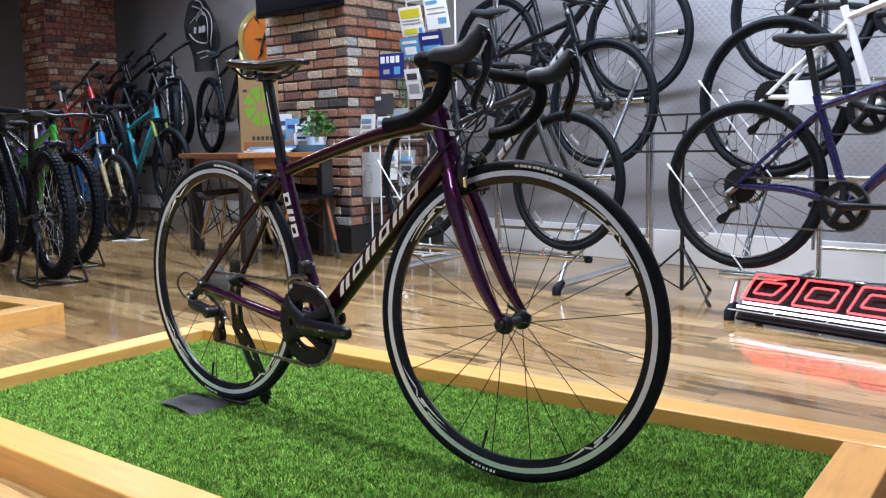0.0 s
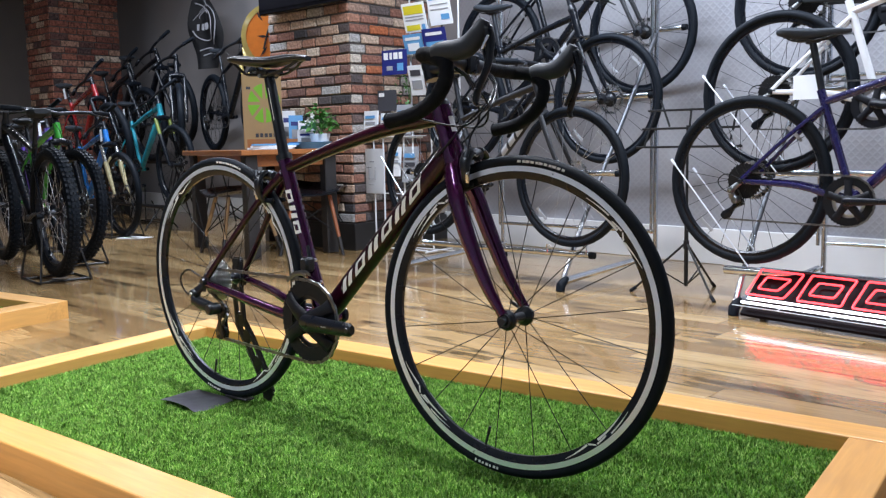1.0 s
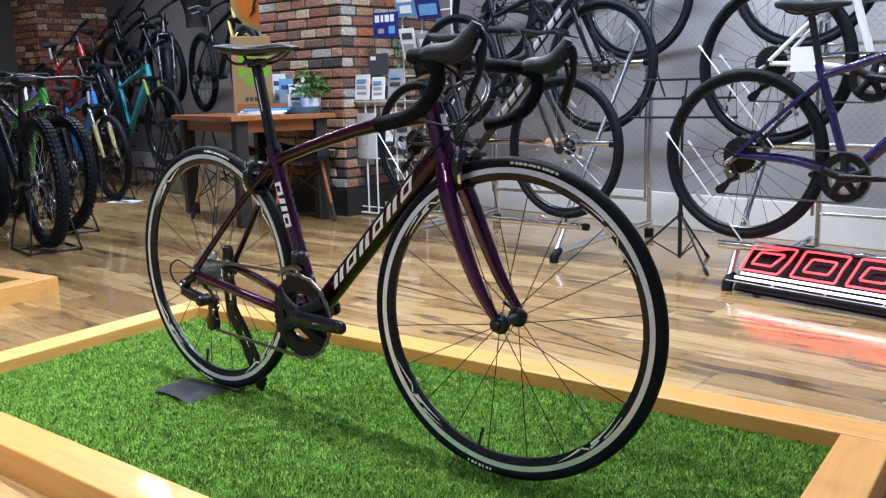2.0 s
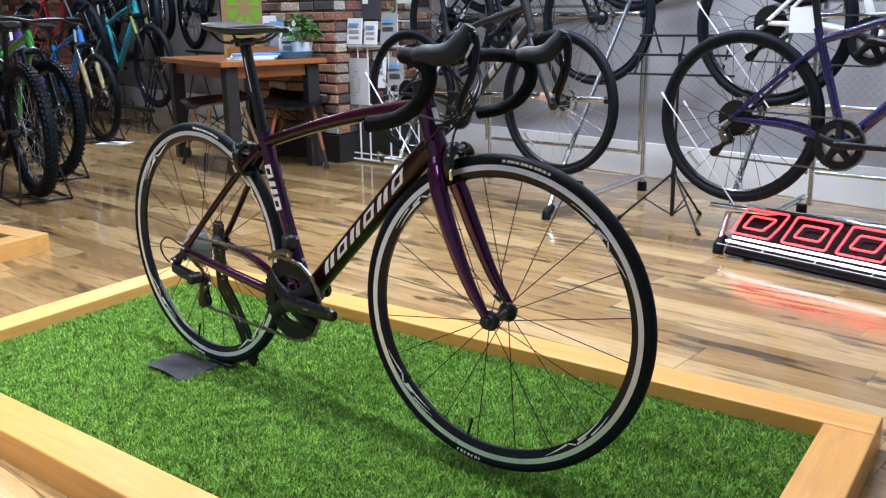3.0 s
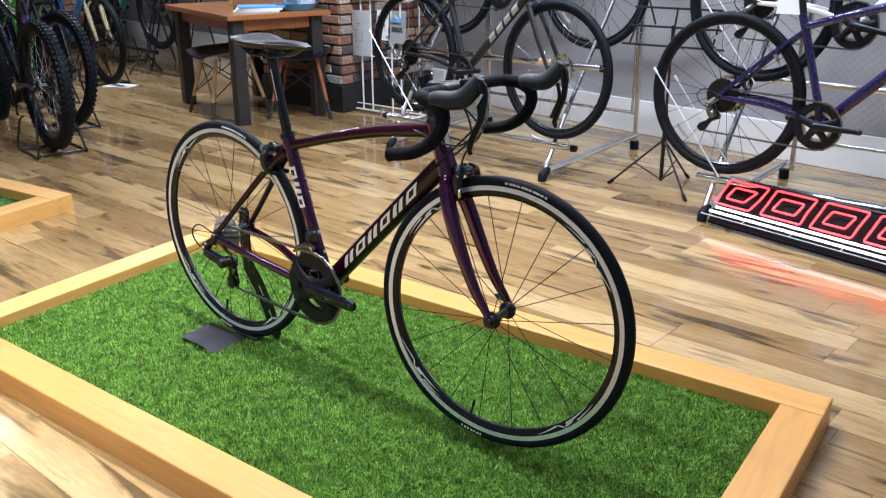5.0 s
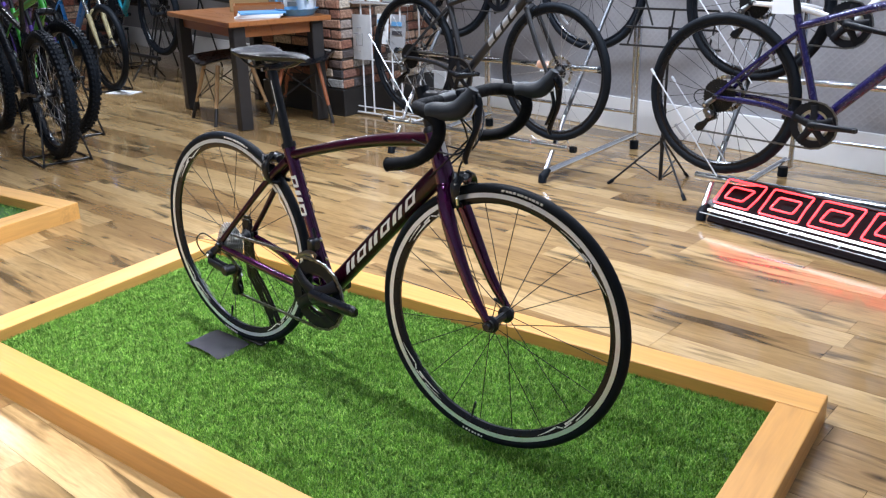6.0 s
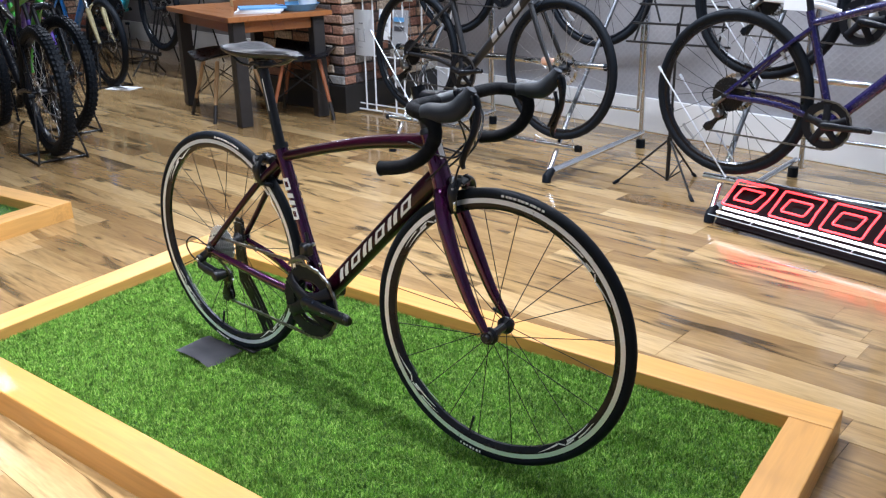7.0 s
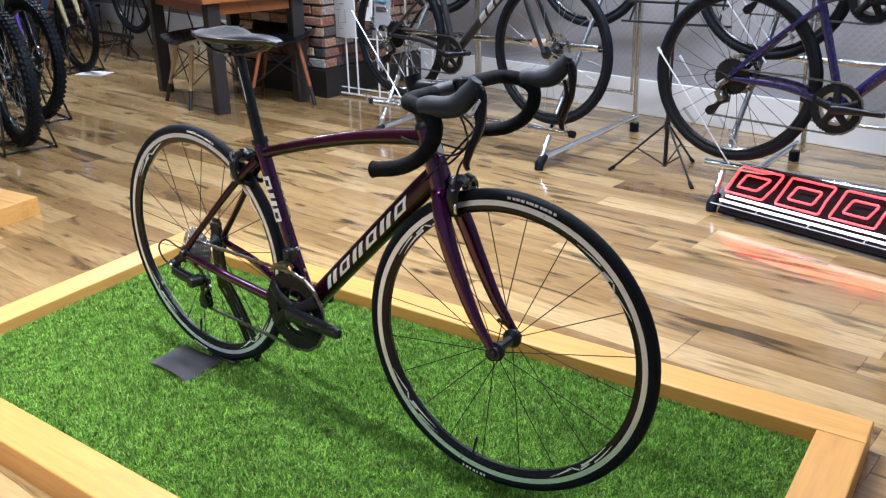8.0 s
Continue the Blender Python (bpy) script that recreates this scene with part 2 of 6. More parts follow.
M = {
    "rubber": shade("black_rubber", (0.006, 0.0085, 0.0125), 0.55, var=0.2, scale=60, bump=0.25, bump_scale=500, spec=0.12),
    "sidewall": shade("tyre_sidewall", (0.016, 0.016, 0.017), 0.5, var=0.15, scale=60),
    "black": shade("black_paint", (0.004, 0.0055, 0.009), 0.30, var=0.1, scale=40, coat=0.15, spec=0.25),
    "satin": shade("satin_black_alloy", (0.007, 0.009, 0.013), 0.36, 0.15, var=0.12, scale=50),
    "plastic": shade("grey_black_rubber_hood", (0.021, 0.026, 0.033), 0.62, var=0.12, scale=60, bump=0.15, bump_scale=700, spec=0.3),
    "tape": shade("black_bar_tape", (0.005, 0.006, 0.008), 0.85, var=0.2, scale=60, bump=0.5, bump_scale=420, spec=0.15),
    "alloy": shade("brushed_alloy", (0.62, 0.63, 0.64), 0.28, 1.0, var=0.08, scale=80),
    "chrome": shade("chrome", (0.66, 0.69, 0.73), 0.2, 1.0, var=0.06, scale=30),
    # Strut chrome whose dim reflections are put into a dark colour.
    "dimchrome": shade("chrome_tube_dimmed", (0.10, 0.105, 0.115), 0.42, 0.6, var=0.25, scale=30, spec=0.3),
    "steel": shade("steel_spoke", (0.55, 0.56, 0.58), 0.3, 1.0, var=0.06, scale=30),
    "blackspoke": shade("black_spoke", (0.008, 0.008, 0.009), 0.35, 0.5, var=0.1),
    "chain": shade("grey_chain", (0.18, 0.185, 0.19), 0.38, 1.0, var=0.3, scale=300),
    "reflector": shade("grey_reflector_film", (0.33, 0.34, 0.36), 0.35, var=0.15),
    "white": shade("white_print", (0.8, 0.8, 0.79), 0.45, var=0.04),
    "paper": shade("white_paper", (0.84, 0.86, 0.88), 0.7, var=0.05, scale=12, random=0.08),
    "purple": shade("deep_purple_flake_paint", (0.060, 0.0036, 0.050), 0.20, 0.75, var=0.6, scale=800, coat=1.0, spec=0.2),
    # Same paint as purple, with the dimmer reflections put into the colour.
    "wine": shade("purple_flake_paint_dimmed", (0.019, 0.0011, 0.0070), 0.30, 0.0, var=0.6, scale=800, coat=0.5, spec=0.08),
    "indigo": shade("indigo_paint", (0.012, 0.009, 0.075), 0.25, 0.2, var=0.1, scale=60, coat=0.8),
    "whitepaint": shade("white_gloss_paint", (0.78, 0.79, 0.80), 0.25, var=0.03, coat=0.6),
    "darkgrey": shade("dark_grey_paint", (0.017, 0.018, 0.021), 0.45, 0.0, var=0.1, scale=40, coat=0.15, spec=0.3),
    "green": shade("lime_green_paint", (0.05, 0.42, 0.05), 0.3, var=0.1, coat=0.6),
    "blue": shade("bright_blue_paint", (0.012, 0.15, 0.48), 0.3, var=0.1, coat=0.6),
    "teal": shade("turquoise_paint", (0.02, 0.32, 0.42), 0.3, var=0.1, coat=0.6),
    "red": shade("red_paint", (0.34, 0.012, 0.016), 0.3, var=0.1, coat=0.6),
    "yellow": shade("yellow_paint", (0.40, 0.30, 0.08), 0.32, var=0.1, coat=0.5),
    "violet": shade("violet_paint", (0.10, 0.05, 0.34), 0.3, var=0.1, coat=0.6),
    "rail": wood_shade("honey_varnished_pine", [(0.0, (0.46, 0.212, 0.048)), (0.5, (0.56, 0.286, 0.074)), (1.0, (0.63, 0.350, 0.106))], 0.42, 0.1, (0.7, 10, 10), 0.16, False),
    "plank": wood_shade("varnished_mixed_oak", [(0.0, (0.150, 0.080, 0.032)), (0.25, (0.240, 0.143, 0.059)), (0.5, (0.350, 0.222, 0.096)), (0.75, (0.455, 0.308, 0.145)), (1.0, (0.54, 0.388, 0.202))], 0.17, 0.36, (1.5, 13, 13), 0.26, True),
    "tabletop": wood_shade("orange_brown_tabletop", [(0.0, (0.25, 0.085, 0.025)), (1.0, (0.38, 0.15, 0.05))], 0.3, 0.3, (1, 12, 12), 0.3, False),
    "darkwood": shade("dark_brown_black_wood", (0.022, 0.020, 0.020), 0.45, var=0.25, scale=30, bump=0.2),
    "beech": wood_shade("pale_beech", [(0.0, (0.42, 0.25, 0.12)), (1.0, (0.55, 0.36, 0.19))], 0.4, 0.1, (12, 12, 1.5), 0.2, False),
    "redwood": wood_shade("reddish_wood", [(0.0, (0.25, 0.075, 0.03)), (1.0, (0.33, 0.11, 0.045))], 0.4, 0.1, (12, 12, 1.5), 0.2, False),
    "brick": ramp_shade("weathered_brick", [(0.0, (0.045, 0.045, 0.050)), (0.11, (0.13, 0.10, 0.092)), (0.22, (0.25, 0.115, 0.083)), (0.46, (0.34, 0.175, 0.118)), (0.60, (0.43, 0.29, 0.205)), (0.80, (0.56, 0.48, 0.38)), (0.94, (0.36, 0.35, 0.34)), (0.975, (0.30, 0.20, 0.15)), (1.0, (0.42, 0.13, 0.055))], 0.9, spread=0.5, scale=70.0, bump=0.22),
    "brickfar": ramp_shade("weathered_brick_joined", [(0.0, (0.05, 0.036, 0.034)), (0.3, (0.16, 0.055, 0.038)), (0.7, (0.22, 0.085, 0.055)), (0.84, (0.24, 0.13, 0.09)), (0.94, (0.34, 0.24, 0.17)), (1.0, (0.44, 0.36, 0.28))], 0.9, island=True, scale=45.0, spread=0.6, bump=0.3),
    "mortar": shade("dark_mortar", (0.065, 0.055, 0.049), 0.9, var=0.3, scale=40, bump=0.6, bump_scale=90),
    "wall": embossed_wall_shade(),
    "darkwall": shade("plain_grey_wall", (0.30, 0.285, 0.285), 0.8, var=0.1, scale=6, bump=0.1),
    "baseboard": shade("white_skirting", (0.82, 0.82, 0.82), 0.5, var=0.05, scale=5),
    "blackbase": shade("black_plinth", (0.015, 0.014, 0.014), 0.4, var=0.2, scale=12),
    "ceilingpaint": shade("grey_ceiling", (0.38, 0.41, 0.46), 0.9, var=0.1, scale=5),
    # Blue-grey of the unseen walls, chosen to cool what shiny parts reflect.
    "shopwall": shade("unseen_wall_cool_tint", (0.46, 0.52, 0.62), 0.8, var=0.06, scale=3),
    "subfloor": shade("dark_floor_joint", (0.05, 0.03, 0.018), 0.7, var=0.3, scale=40),
    "turf": ramp_shade("plastic_turf_blades", [(0.0, (0.050, 0.140, 0.016)), (0.4, (0.100, 0.242, 0.026)), (0.75, (0.180, 0.355, 0.050)), (1.0, (0.32, 0.47, 0.13))], 0.6, island=True, bump=0, spec=0.15),
    "turfbase": shade("turf_backing", (0.024, 0.078, 0.012), 0.9, var=0.3, scale=60),
    "mat": shade("dark_grey_stand_plate", (0.07, 0.07, 0.08), 0.45, 0.3, var=0.15, scale=30, bump=0.1),
    "standblack": shade("black_steel_bracket", (0.012, 0.012, 0.013), 0.42, 0.3, var=0.15, scale=40),
    "neon": shade("red_neon_glass", (0.8, 0.05, 0.06), 0.3, glow=(1.0, 0.035, 0.045), glow_strength=4.6),
    "neonwhite": shade("white_neon_glass", (0.9, 0.9, 0.95), 0.3, glow=(0.86, 0.93, 1.0), glow_strength=2.8),
    "signback": shade("black_sign_panel", (0.006, 0.003, 0.004), 0.5, var=0.2, scale=15, spec=0.05),
    "card": shade("brown_cardboard", (0.40, 0.27, 0.13), 0.85, var=0.1, scale=20, bump=0.2),
    "lime": shade("lime_green_print", (0.20, 0.48, 0.03), 0.7, var=0.08),
    "orange": shade("orange_board", (0.72, 0.20, 0.02), 0.4, var=0.1),
    "bluecard": shade("deep_blue_print", (0.014, 0.022, 0.17), 0.5, var=0.1),
    "skycard": shade("sky_blue_print", (0.12, 0.34, 0.62), 0.5, var=0.12),
    "yellowcard": shade("yellow_print", (0.72, 0.62, 0.03), 0.6, var=0.05),
    "darkprint": shade("dark_print", (0.05, 0.05, 0.06), 0.6, var=0.1),
    "greyprint": shade("grey_print", (0.33, 0.34, 0.36), 0.7, var=0.1),
    "leaf": shade("leaf_green", (0.06, 0.20, 0.03), 0.5, var=0.35, scale=60),
    "peach": shade("peach_rubber", (0.80, 0.50, 0.36), 0.5, var=0.08, scale=30),
    "pot": shade("white_pot", (0.75, 0.75, 0.74), 0.35, var=0.04),
    "whitewire": shade("white_coated_wire", (0.72, 0.73, 0.75), 0.4, var=0.04),
    "screen": shade("dark_screen", (0.004, 0.004, 0.008), 0.25, var=0.1, scale=2, spec=0.12),
    "helmet": shade("graphite_cloth", (0.013, 0.013, 0.015), 0.6, var=0.25, scale=14),
    "darksteel": shade("dark_steel_sprocket", (0.03, 0.03, 0.032), 0.4, 0.8, var=0.2, scale=200),
    "track": shade("machined_brake_track", (0.78, 0.83, 0.90), 0.34, 0.6, var=0.06, scale=90),
    "saddle": shade("satin_saddle_cover", (0.010, 0.011, 0.014), 0.40, var=0.15, scale=50, coat=0.12, spec=0.35),
    "sand": shade("sand_fork_paint", (0.36, 0.31, 0.17), 0.4, var=0.5, scale=40),
    "trim": shade("grey_saddle_edge", (0.06, 0.06, 0.07), 0.4, var=0.1),
    "anodised": shade("black_anodised_alloy", (0.006, 0.007, 0.010), 0.5, var=0.15, scale=60, spec=0.2),
    "sprocket": shade("worn_steel_sprocket", (0.55, 0.55, 0.54), 0.36, 1.0, var=0.35, scale=250),
    "flower": shade("white_petal", (0.75, 0.75, 0.68), 0.6, var=0.1),
    "ribbon": shade("pale_grey_print", (0.30, 0.30, 0.32), 0.7, var=0.2, scale=20),
    "kevlar": shade("chartreuse_graphic", (0.16, 0.20, 0.03), 0.4, var=0.1),
}

# ---- mesh helpers ----


def part(name, bm, material, parent=None, label="", smooth=True, m=None):
    """Links a bmesh as one mesh object under a thing or a part."""
    me = bpy.data.meshes.new(name)
    bmesh.ops.recalc_face_normals(bm, faces=bm.faces)
    bm.to_mesh(me)
    bm.free()
    if smooth:
        me.polygons.foreach_set("use_smooth", [True] * len(me.polygons))
        me.set_sharp_from_angle(angle=radians(38))
    me.materials.append(material)
    ob = new(name, me)
    if parent:
        ob.parent = parent
    if m is not None:
        ob.matrix_basis = m
    if label:
        ob["label"] = label
    return ob


def shared(name, mesh, parent, m):
    ob = new(name, mesh)
    ob.parent = parent
    ob.matrix_basis = m
    return ob


def thing(name, m, label, category, group="", kind=""):
    ob = new(name)
    ob.empty_display_size = 0.1
    ob.matrix_basis = m
    return tagged(ob, label, category, group, kind)


def V(*a):
    return Vector(a)


def curve(pts, n=6):
    """Points of a smooth curve through pts."""
    p = [Vector(q) for q in pts]
    p = [p[0] * 2 - p[1]] + p + [p[-1] * 2 - p[-2]]
    out = []
    for i in range(1, len(p) - 2):
        for k in range(n):
            t = k / n
            a, b, c, d = p[i - 1], p[i], p[i + 1], p[i + 2]
            out.append(0.5 * ((2 * b) + (c - a) * t + (2 * a - 5 * b + 4 * c - d) * t * t + (3 * b - a - 3 * c + d) * t ** 3))
    out.append(p[-2])
    return out


def tube(bm, pts, rad, seg=10, side=(0, 1, 0), closed=False, cap=True):
    """A tube along pts. rad: one radius, or for each point a radius or (across, along side)."""
    pts = [Vector(p) for p in pts]
    n = len(pts)
    if not isinstance(rad, (list, tuple)):
        rad = [rad] * n
    elif len(rad) != n:
        r0 = [Vector(r) if isinstance(r, tuple) else Vector((r, r)) for r in rad]
        rad = []
        for i in range(n):
            u = i / (n - 1) * (len(r0) - 1)
            k = min(int(u), len(r0) - 2)
            rad.append(tuple(r0[k].lerp(r0[k + 1], u - k)))
    rings, ref = [], Vector(side)
    for i, p in enumerate(pts):
        a = pts[(i - 1) % n] if (closed or i) else p
        b = pts[(i + 1) % n] if (closed or i < n - 1) else p
        t = (b - a).normalized()
        s = ref - t * ref.dot(t)
        if s.length < 0.15:
            s = Vector((0, 0, 1)) - t * t.z
            if s.length < 0.15:
                s = Vector((1, 0, 0)) - t * t.x
        s.normalize()
        u = t.cross(s)
        ra, rb = rad[i] if isinstance(rad[i], tuple) else (rad[i], rad[i])
        rings.append([bm.verts.new(p + u * ra * math.cos(2 * math.pi * k / seg) + s * rb * math.sin(2 * math.pi * k / seg)) for k in range(seg)])
    for i in range(n if closed else n - 1):
        r, q = rings[i], rings[(i + 1) % n]
        for k in range(seg):
            bm.faces.new((r[k], r[(k + 1) % seg], q[(k + 1) % seg], q[k]))
    if cap and not closed:
        bm.faces.new(rings[0][::-1])
        bm.faces.new(rings[-1])
    return bm


def lathe(bm, profile, seg=48, m=Matrix(), loop=True, start=0.0, sweep=2 * math.pi):
    """Turns a profile of (radius, y) about the y axis; loop: the profile is a closed outline."""
    full = sweep > 6.28
    rings = []
    for i in range(seg if full else seg + 1):
        a = start + sweep * i / seg
        rings.append([bm.verts.new(m @ Vector((r * math.cos(a), y, r * math.sin(a)))) for r, y in profile])
    k = len(profile)
    for i in range(seg):
        a, b = rings[i], rings[(i + 1) % len(rings)]
        for j in range(k if loop else k - 1):
            bm.faces.new((a[j], a[(j + 1) % k], b[(j + 1) % k], b[j]))
    if not full and loop:
        bm.faces.new(rings[0])
        bm.faces.new(rings[-1][::-1])
    if not loop and full:
        for j in (0, k - 1):
            if profile[j][0] > 1e-5:
                bm.faces.new([r[j] for r in rings])
    return bm


def box(bm, size, m=Matrix(), bevel=0.0, seg=1):
    r = bmesh.ops.create_cube(bm, size=1.0)
    vs = r["verts"]
    for v in vs:
        v.co = Vector((v.co.x * size[0], v.co.y * size[1], v.co.z * size[2]))
    if bevel:
        es = {e for v in vs for e in v.link_edges}
        r = bmesh.ops.bevel(bm, geom=list(es), offset=bevel, segments=seg, affect="EDGES", profile=0.5)
        vs = list({v for f in r["faces"] for v in f.verts} | {v for v in vs if v.is_valid})
    for v in vs:
        v.co = m @ v.co
    return bm


def rod(bm, a, b, r, seg=10, r2=None):
    return tube(bm, [a, b], [r, r if r2 is None else r2], seg)


def prism(bm, outline, y0, y1, m=Matrix()):
    """An outline of (x, z), extruded from y0 to y1."""
    a = [bm.verts.new(m @ Vector((x, y0, z))) for x, z in outline]
    b = [bm.verts.new(m @ Vector((x, y1, z))) for x, z in outline]
    bm.faces.new(a)
    bm.faces.new(b[::-1])
    n = len(outline)
    for i in range(n):
        bm.faces.new((a[i], b[i], b[(i + 1) % n], a[(i + 1) % n]))
    return bm


def B():
    return bmesh.new()


def rod_mesh(name, seg=6):
    """A rod of radius 1 and length 1 along z, to be scaled."""
    bm = B()
    tube(bm, [(0, 0, 0), (0, 0, 1)], 1.0, seg)
    me = bpy.data.meshes.new(name)
    bm.to_mesh(me)
    bm.free()
    me.polygons.foreach_set("use_smooth", [True] * len(me.polygons))
    return me


SPOKE = {}
for key in ("steel", "blackspoke"):
    SPOKE[key] = rod_mesh("spoke_" + key, 5)
    SPOKE[key].materials.append(M[key])


def rod_pose(a, b, r):
    a, b = Vector(a), Vector(b)
    d = b - a
    return Matrix.LocRotScale(a, d.to_track_quat("Z", "Y"), (r, r, d.length))


# ---- large structure ----


def slab(name, size, m, material, label, bevel=0.0, kind="structure", category="wall"):
    ob = part(name, box(B(), size, bevel=bevel), material, m=m, smooth=False)
    return tagged(ob, label, category, kind=kind)


slab("subfloor", (14.0, 10.0, 0.08), pose(-4.0, 1.0, -0.064), M["subfloor"], "dark bed beneath the varnished floor planks", category="floor")
WALL = pose(-2.0, 3.60, 0, 0, 0, -6)
slab("wall_north", (5.4, 0.12, 2.8), WALL @ pose(1.3, 0.06, 1.4), M["wall"], "silver-grey wall with embossed diamond pattern covering")
part("baseboard", box(B(), (5.38, 0.025, 0.21), bevel=0.004), M["baseboard"], m=WALL @ pose(1.3, -0.0135, 0.105))
tagged(bpy.data.objects["baseboard"], "tall white painted skirting board along grey wall", "baseboard", kind="structure")
slab("wall_northwest", (6.6, 0.12, 2.8), WALL @ pose(-4.705, 0.06, 1.4), M["darkwall"], "plain grey wall behind the mountain bicycles")
tagged(part("baseboard", box(B(), (6.6, 0.025, 0.21), bevel=0.004), M["baseboard"], m=WALL @ pose(-4.705, -0.0135, 0.105)), "tall white painted skirting board along plain wall", "baseboard", kind="structure")
slab("wall_west", (0.12, 10.0, 2.8), pose(-10.9, 1.0, 1.4), M["darkwall"], "plain grey wall closing the far end of the shop")
# Two walls out of view, added to close the room and tint reflections.
slab("wall_east", (0.12, 8.6, 2.8), pose(2.9, -0.6, 1.4), M["shopwall"], "unseen shop wall, tinted blue-grey to cool the reflections")
slab("wall_south", (13.7, 0.12, 2.8), pose(-4.0, -3.9, 1.4), M["shopwall"], "unseen shop wall, tinted blue-grey to cool the reflections")
# Ceiling out of view; its grey is set for bounced light.
slab("ceiling", (14.0, 10.0, 0.1), pose(-4.0, 1.0, CEILING + 0.05), M["ceilingpaint"], "unseen grey shop ceiling, added to bounce light", category="ceiling")

# ---- bicycles ----


def ring_blocks(bm, r0, r1, y0, y1, spans):
    for a, w in spans:
        lathe(bm, [(r0, y0), (r1, y0), (r1, y1), (r0, y1)], max(2, int(w / 0.05)), start=a, sweep=w)
    return bm


def ring_stroke(bm, r0, r1, w0, w1, a0, a1, y, n=10):
    """A thin tapering stroke on the side of a rim, from angle a0 to a1."""
    lo, hi = [], []
    for i in range(n + 1):
        u = i / n
        a, r, w = a0 + (a1 - a0) * u, r0 + (r1 - r0) * u, w0 + (w1 - w0) * u
        lo.append(bm.verts.new(((r - w) * math.cos(a), y, (r - w) * math.sin(a))))
        hi.append(bm.verts.new(((r + w) * math.cos(a), y, (r + w) * math.sin(a))))
    for i in range(n):
        bm.faces.new((lo[i], lo[i + 1], hi[i + 1], hi[i]))
    return bm


def toothed(bm, r, inner, y0, y1, teeth):
    """A flat ring with square-cut teeth, its hole open."""
    n = teeth * 4
    rr = [r if (i % 4) in (0, 1) else r - 0.0035 for i in range(n)]
    ang = [2 * math.pi * i / n for i in range(n)]
    rows = []
    for y, out in ((y0, True), (y1, True), (y1, False), (y0, False)):
        rows.append([bm.verts.new(((rr[i] if out else inner) * math.cos(ang[i]), y, (rr[i] if out else inner) * math.sin(ang[i]))) for i in range(n)])
    for k in range(4):
        a, b = rows[k], rows[(k + 1) % 4]
        for i in range(n):
            bm.faces.new((a[i], a[(i + 1) % n], b[(i + 1) % n], b[i]))
    return bm


def tyre_profile(R, w, inner, knob=0.0):
    c = R - w
    pts = [(c + w * math.cos(a), w * math.sin(a)) for a in [radians(d) for d in range(-120, 121, 20)]]
    return pts + [(inner, w * 0.62), (inner, -w * 0.62)]


def wheel(parent, name, centre, R, w, spec, rear):
    """One wheel about its axle: rim with tyre, hub, spokes and the rest as pieces of it."""
    road = spec["kind"] == "road"
    base = 0.311 if R < 0.36 else R - 2 * w + 0.004
    if not road:
        base = R - 2 * w + 0.004
    depth = 0.024 if road else 0.018
    hw = 0.0105 if road else w * 0.55
    prof = [(base + 0.003, hw * 0.8), (base + 0.003, hw), (base - 0.012, hw), (base - depth, 0.004), (base - depth, -0.004), (base - 0.012, -hw), (base + 0.003, -hw), (base + 0.003, -hw * 0.8)]
    rim = part(name, lathe(B(), prof, 72 if road else 44), M["black"], parent, "black alloy wheel with thin spokes" if not road else "black road wheel with bright brake track", m=Matrix.Translation(centre))
    bm = lathe(B(), tyre_profile(R, w, base), 96 if road else 44)
    if spec.get("knobs"):
        n = 66
        for i in range(n):
            for y, rr, off in ((-w * 0.72, R - w * 0.30, 0), (w * 0.72, R - w * 0.30, 0), (-w * 0.26, R - 0.001, 0.5), (w * 0.26, R - 0.001, 0.5)):
                a = 2 * math.pi * (i + off) / n
                box(bm, (0.008, w * 0.36, 0.017), Matrix.Rotation(-a, 4, "Y") @ Matrix.Translation((rr, y, 0)))
    part("tyre", bm, M["rubber"], rim, "black rubber tyre")
    hub_half = (0.065 if rear else 0.05) if road else (0.066 if rear else 0.055)
    hr, fr = (0.010, 0.021) if road else (0.017, 0.030)
    fl = (-0.036, 0.036) if not rear else (-0.022, 0.036)
    hub = lathe(B(), [(0.006, -hub_half), (0.011, -hub_half), (0.011, fl[0] - 0.009), (fr, fl[0] - 0.004), (fr, fl[0] + 0.002), (hr, fl[0] + 0.012), (hr, fl[1] - 0.012), (fr, fl[1] - 0.002), (fr, fl[1] + 0.004), (0.011, fl[1] + 0.009), (0.011, hub_half), (0.006, hub_half)], 24, loop=False)
    part("hub", hub, M["satin"], rim, "black hub shell")
    if road:
        for s in (-1, 1):
            part("brake_track", lathe(B(), [(0.3025, s * 0.0104), (0.3135, s * 0.0104), (0.3135, s * 0.0113), (0.3025, s * 0.0113)], 96), M["track"], rim, "bare machined alloy brake track")
            for k in range(4):
                a = radians(-66 + 90 * k)
                for r0, r1, w0, w1, a0, a1 in ((0.2985, 0.2895, 0.0004, 0.0022, 0.0, 0.20), (0.2895, 0.2985, 0.0022, 0.0018, 0.21, 0.26), (0.2985, 0.2955, 0.0018, 0.0016, 0.27, 0.36), (0.2925, 0.2880, 0.0026, 0.0004, 0.29, 0.56), (0.2990, 0.2960, 0.0018, 0.0003, 0.40, 0.60)):
                    part("rim_decal", ring_stroke(B(), r0, r1, w0, w1, a + a0, a + a1, s * 0.0112), M["white"], rim, "white tapering stroke")
            spans = [(radians(70) + i * 0.031, 0.019 + 0.004 * (i % 3)) for i in range(11)] + [(radians(254) + i * 0.028, 0.012 + 0.005 * (i % 2)) for i in range(7)]
            for sp in spans:
                part("tyre_print", ring_blocks(B(), 0.3198, 0.3248, s * 0.0112, s * 0.0130, [sp]), M["white"], rim, "white printed bar")
        bm = B()
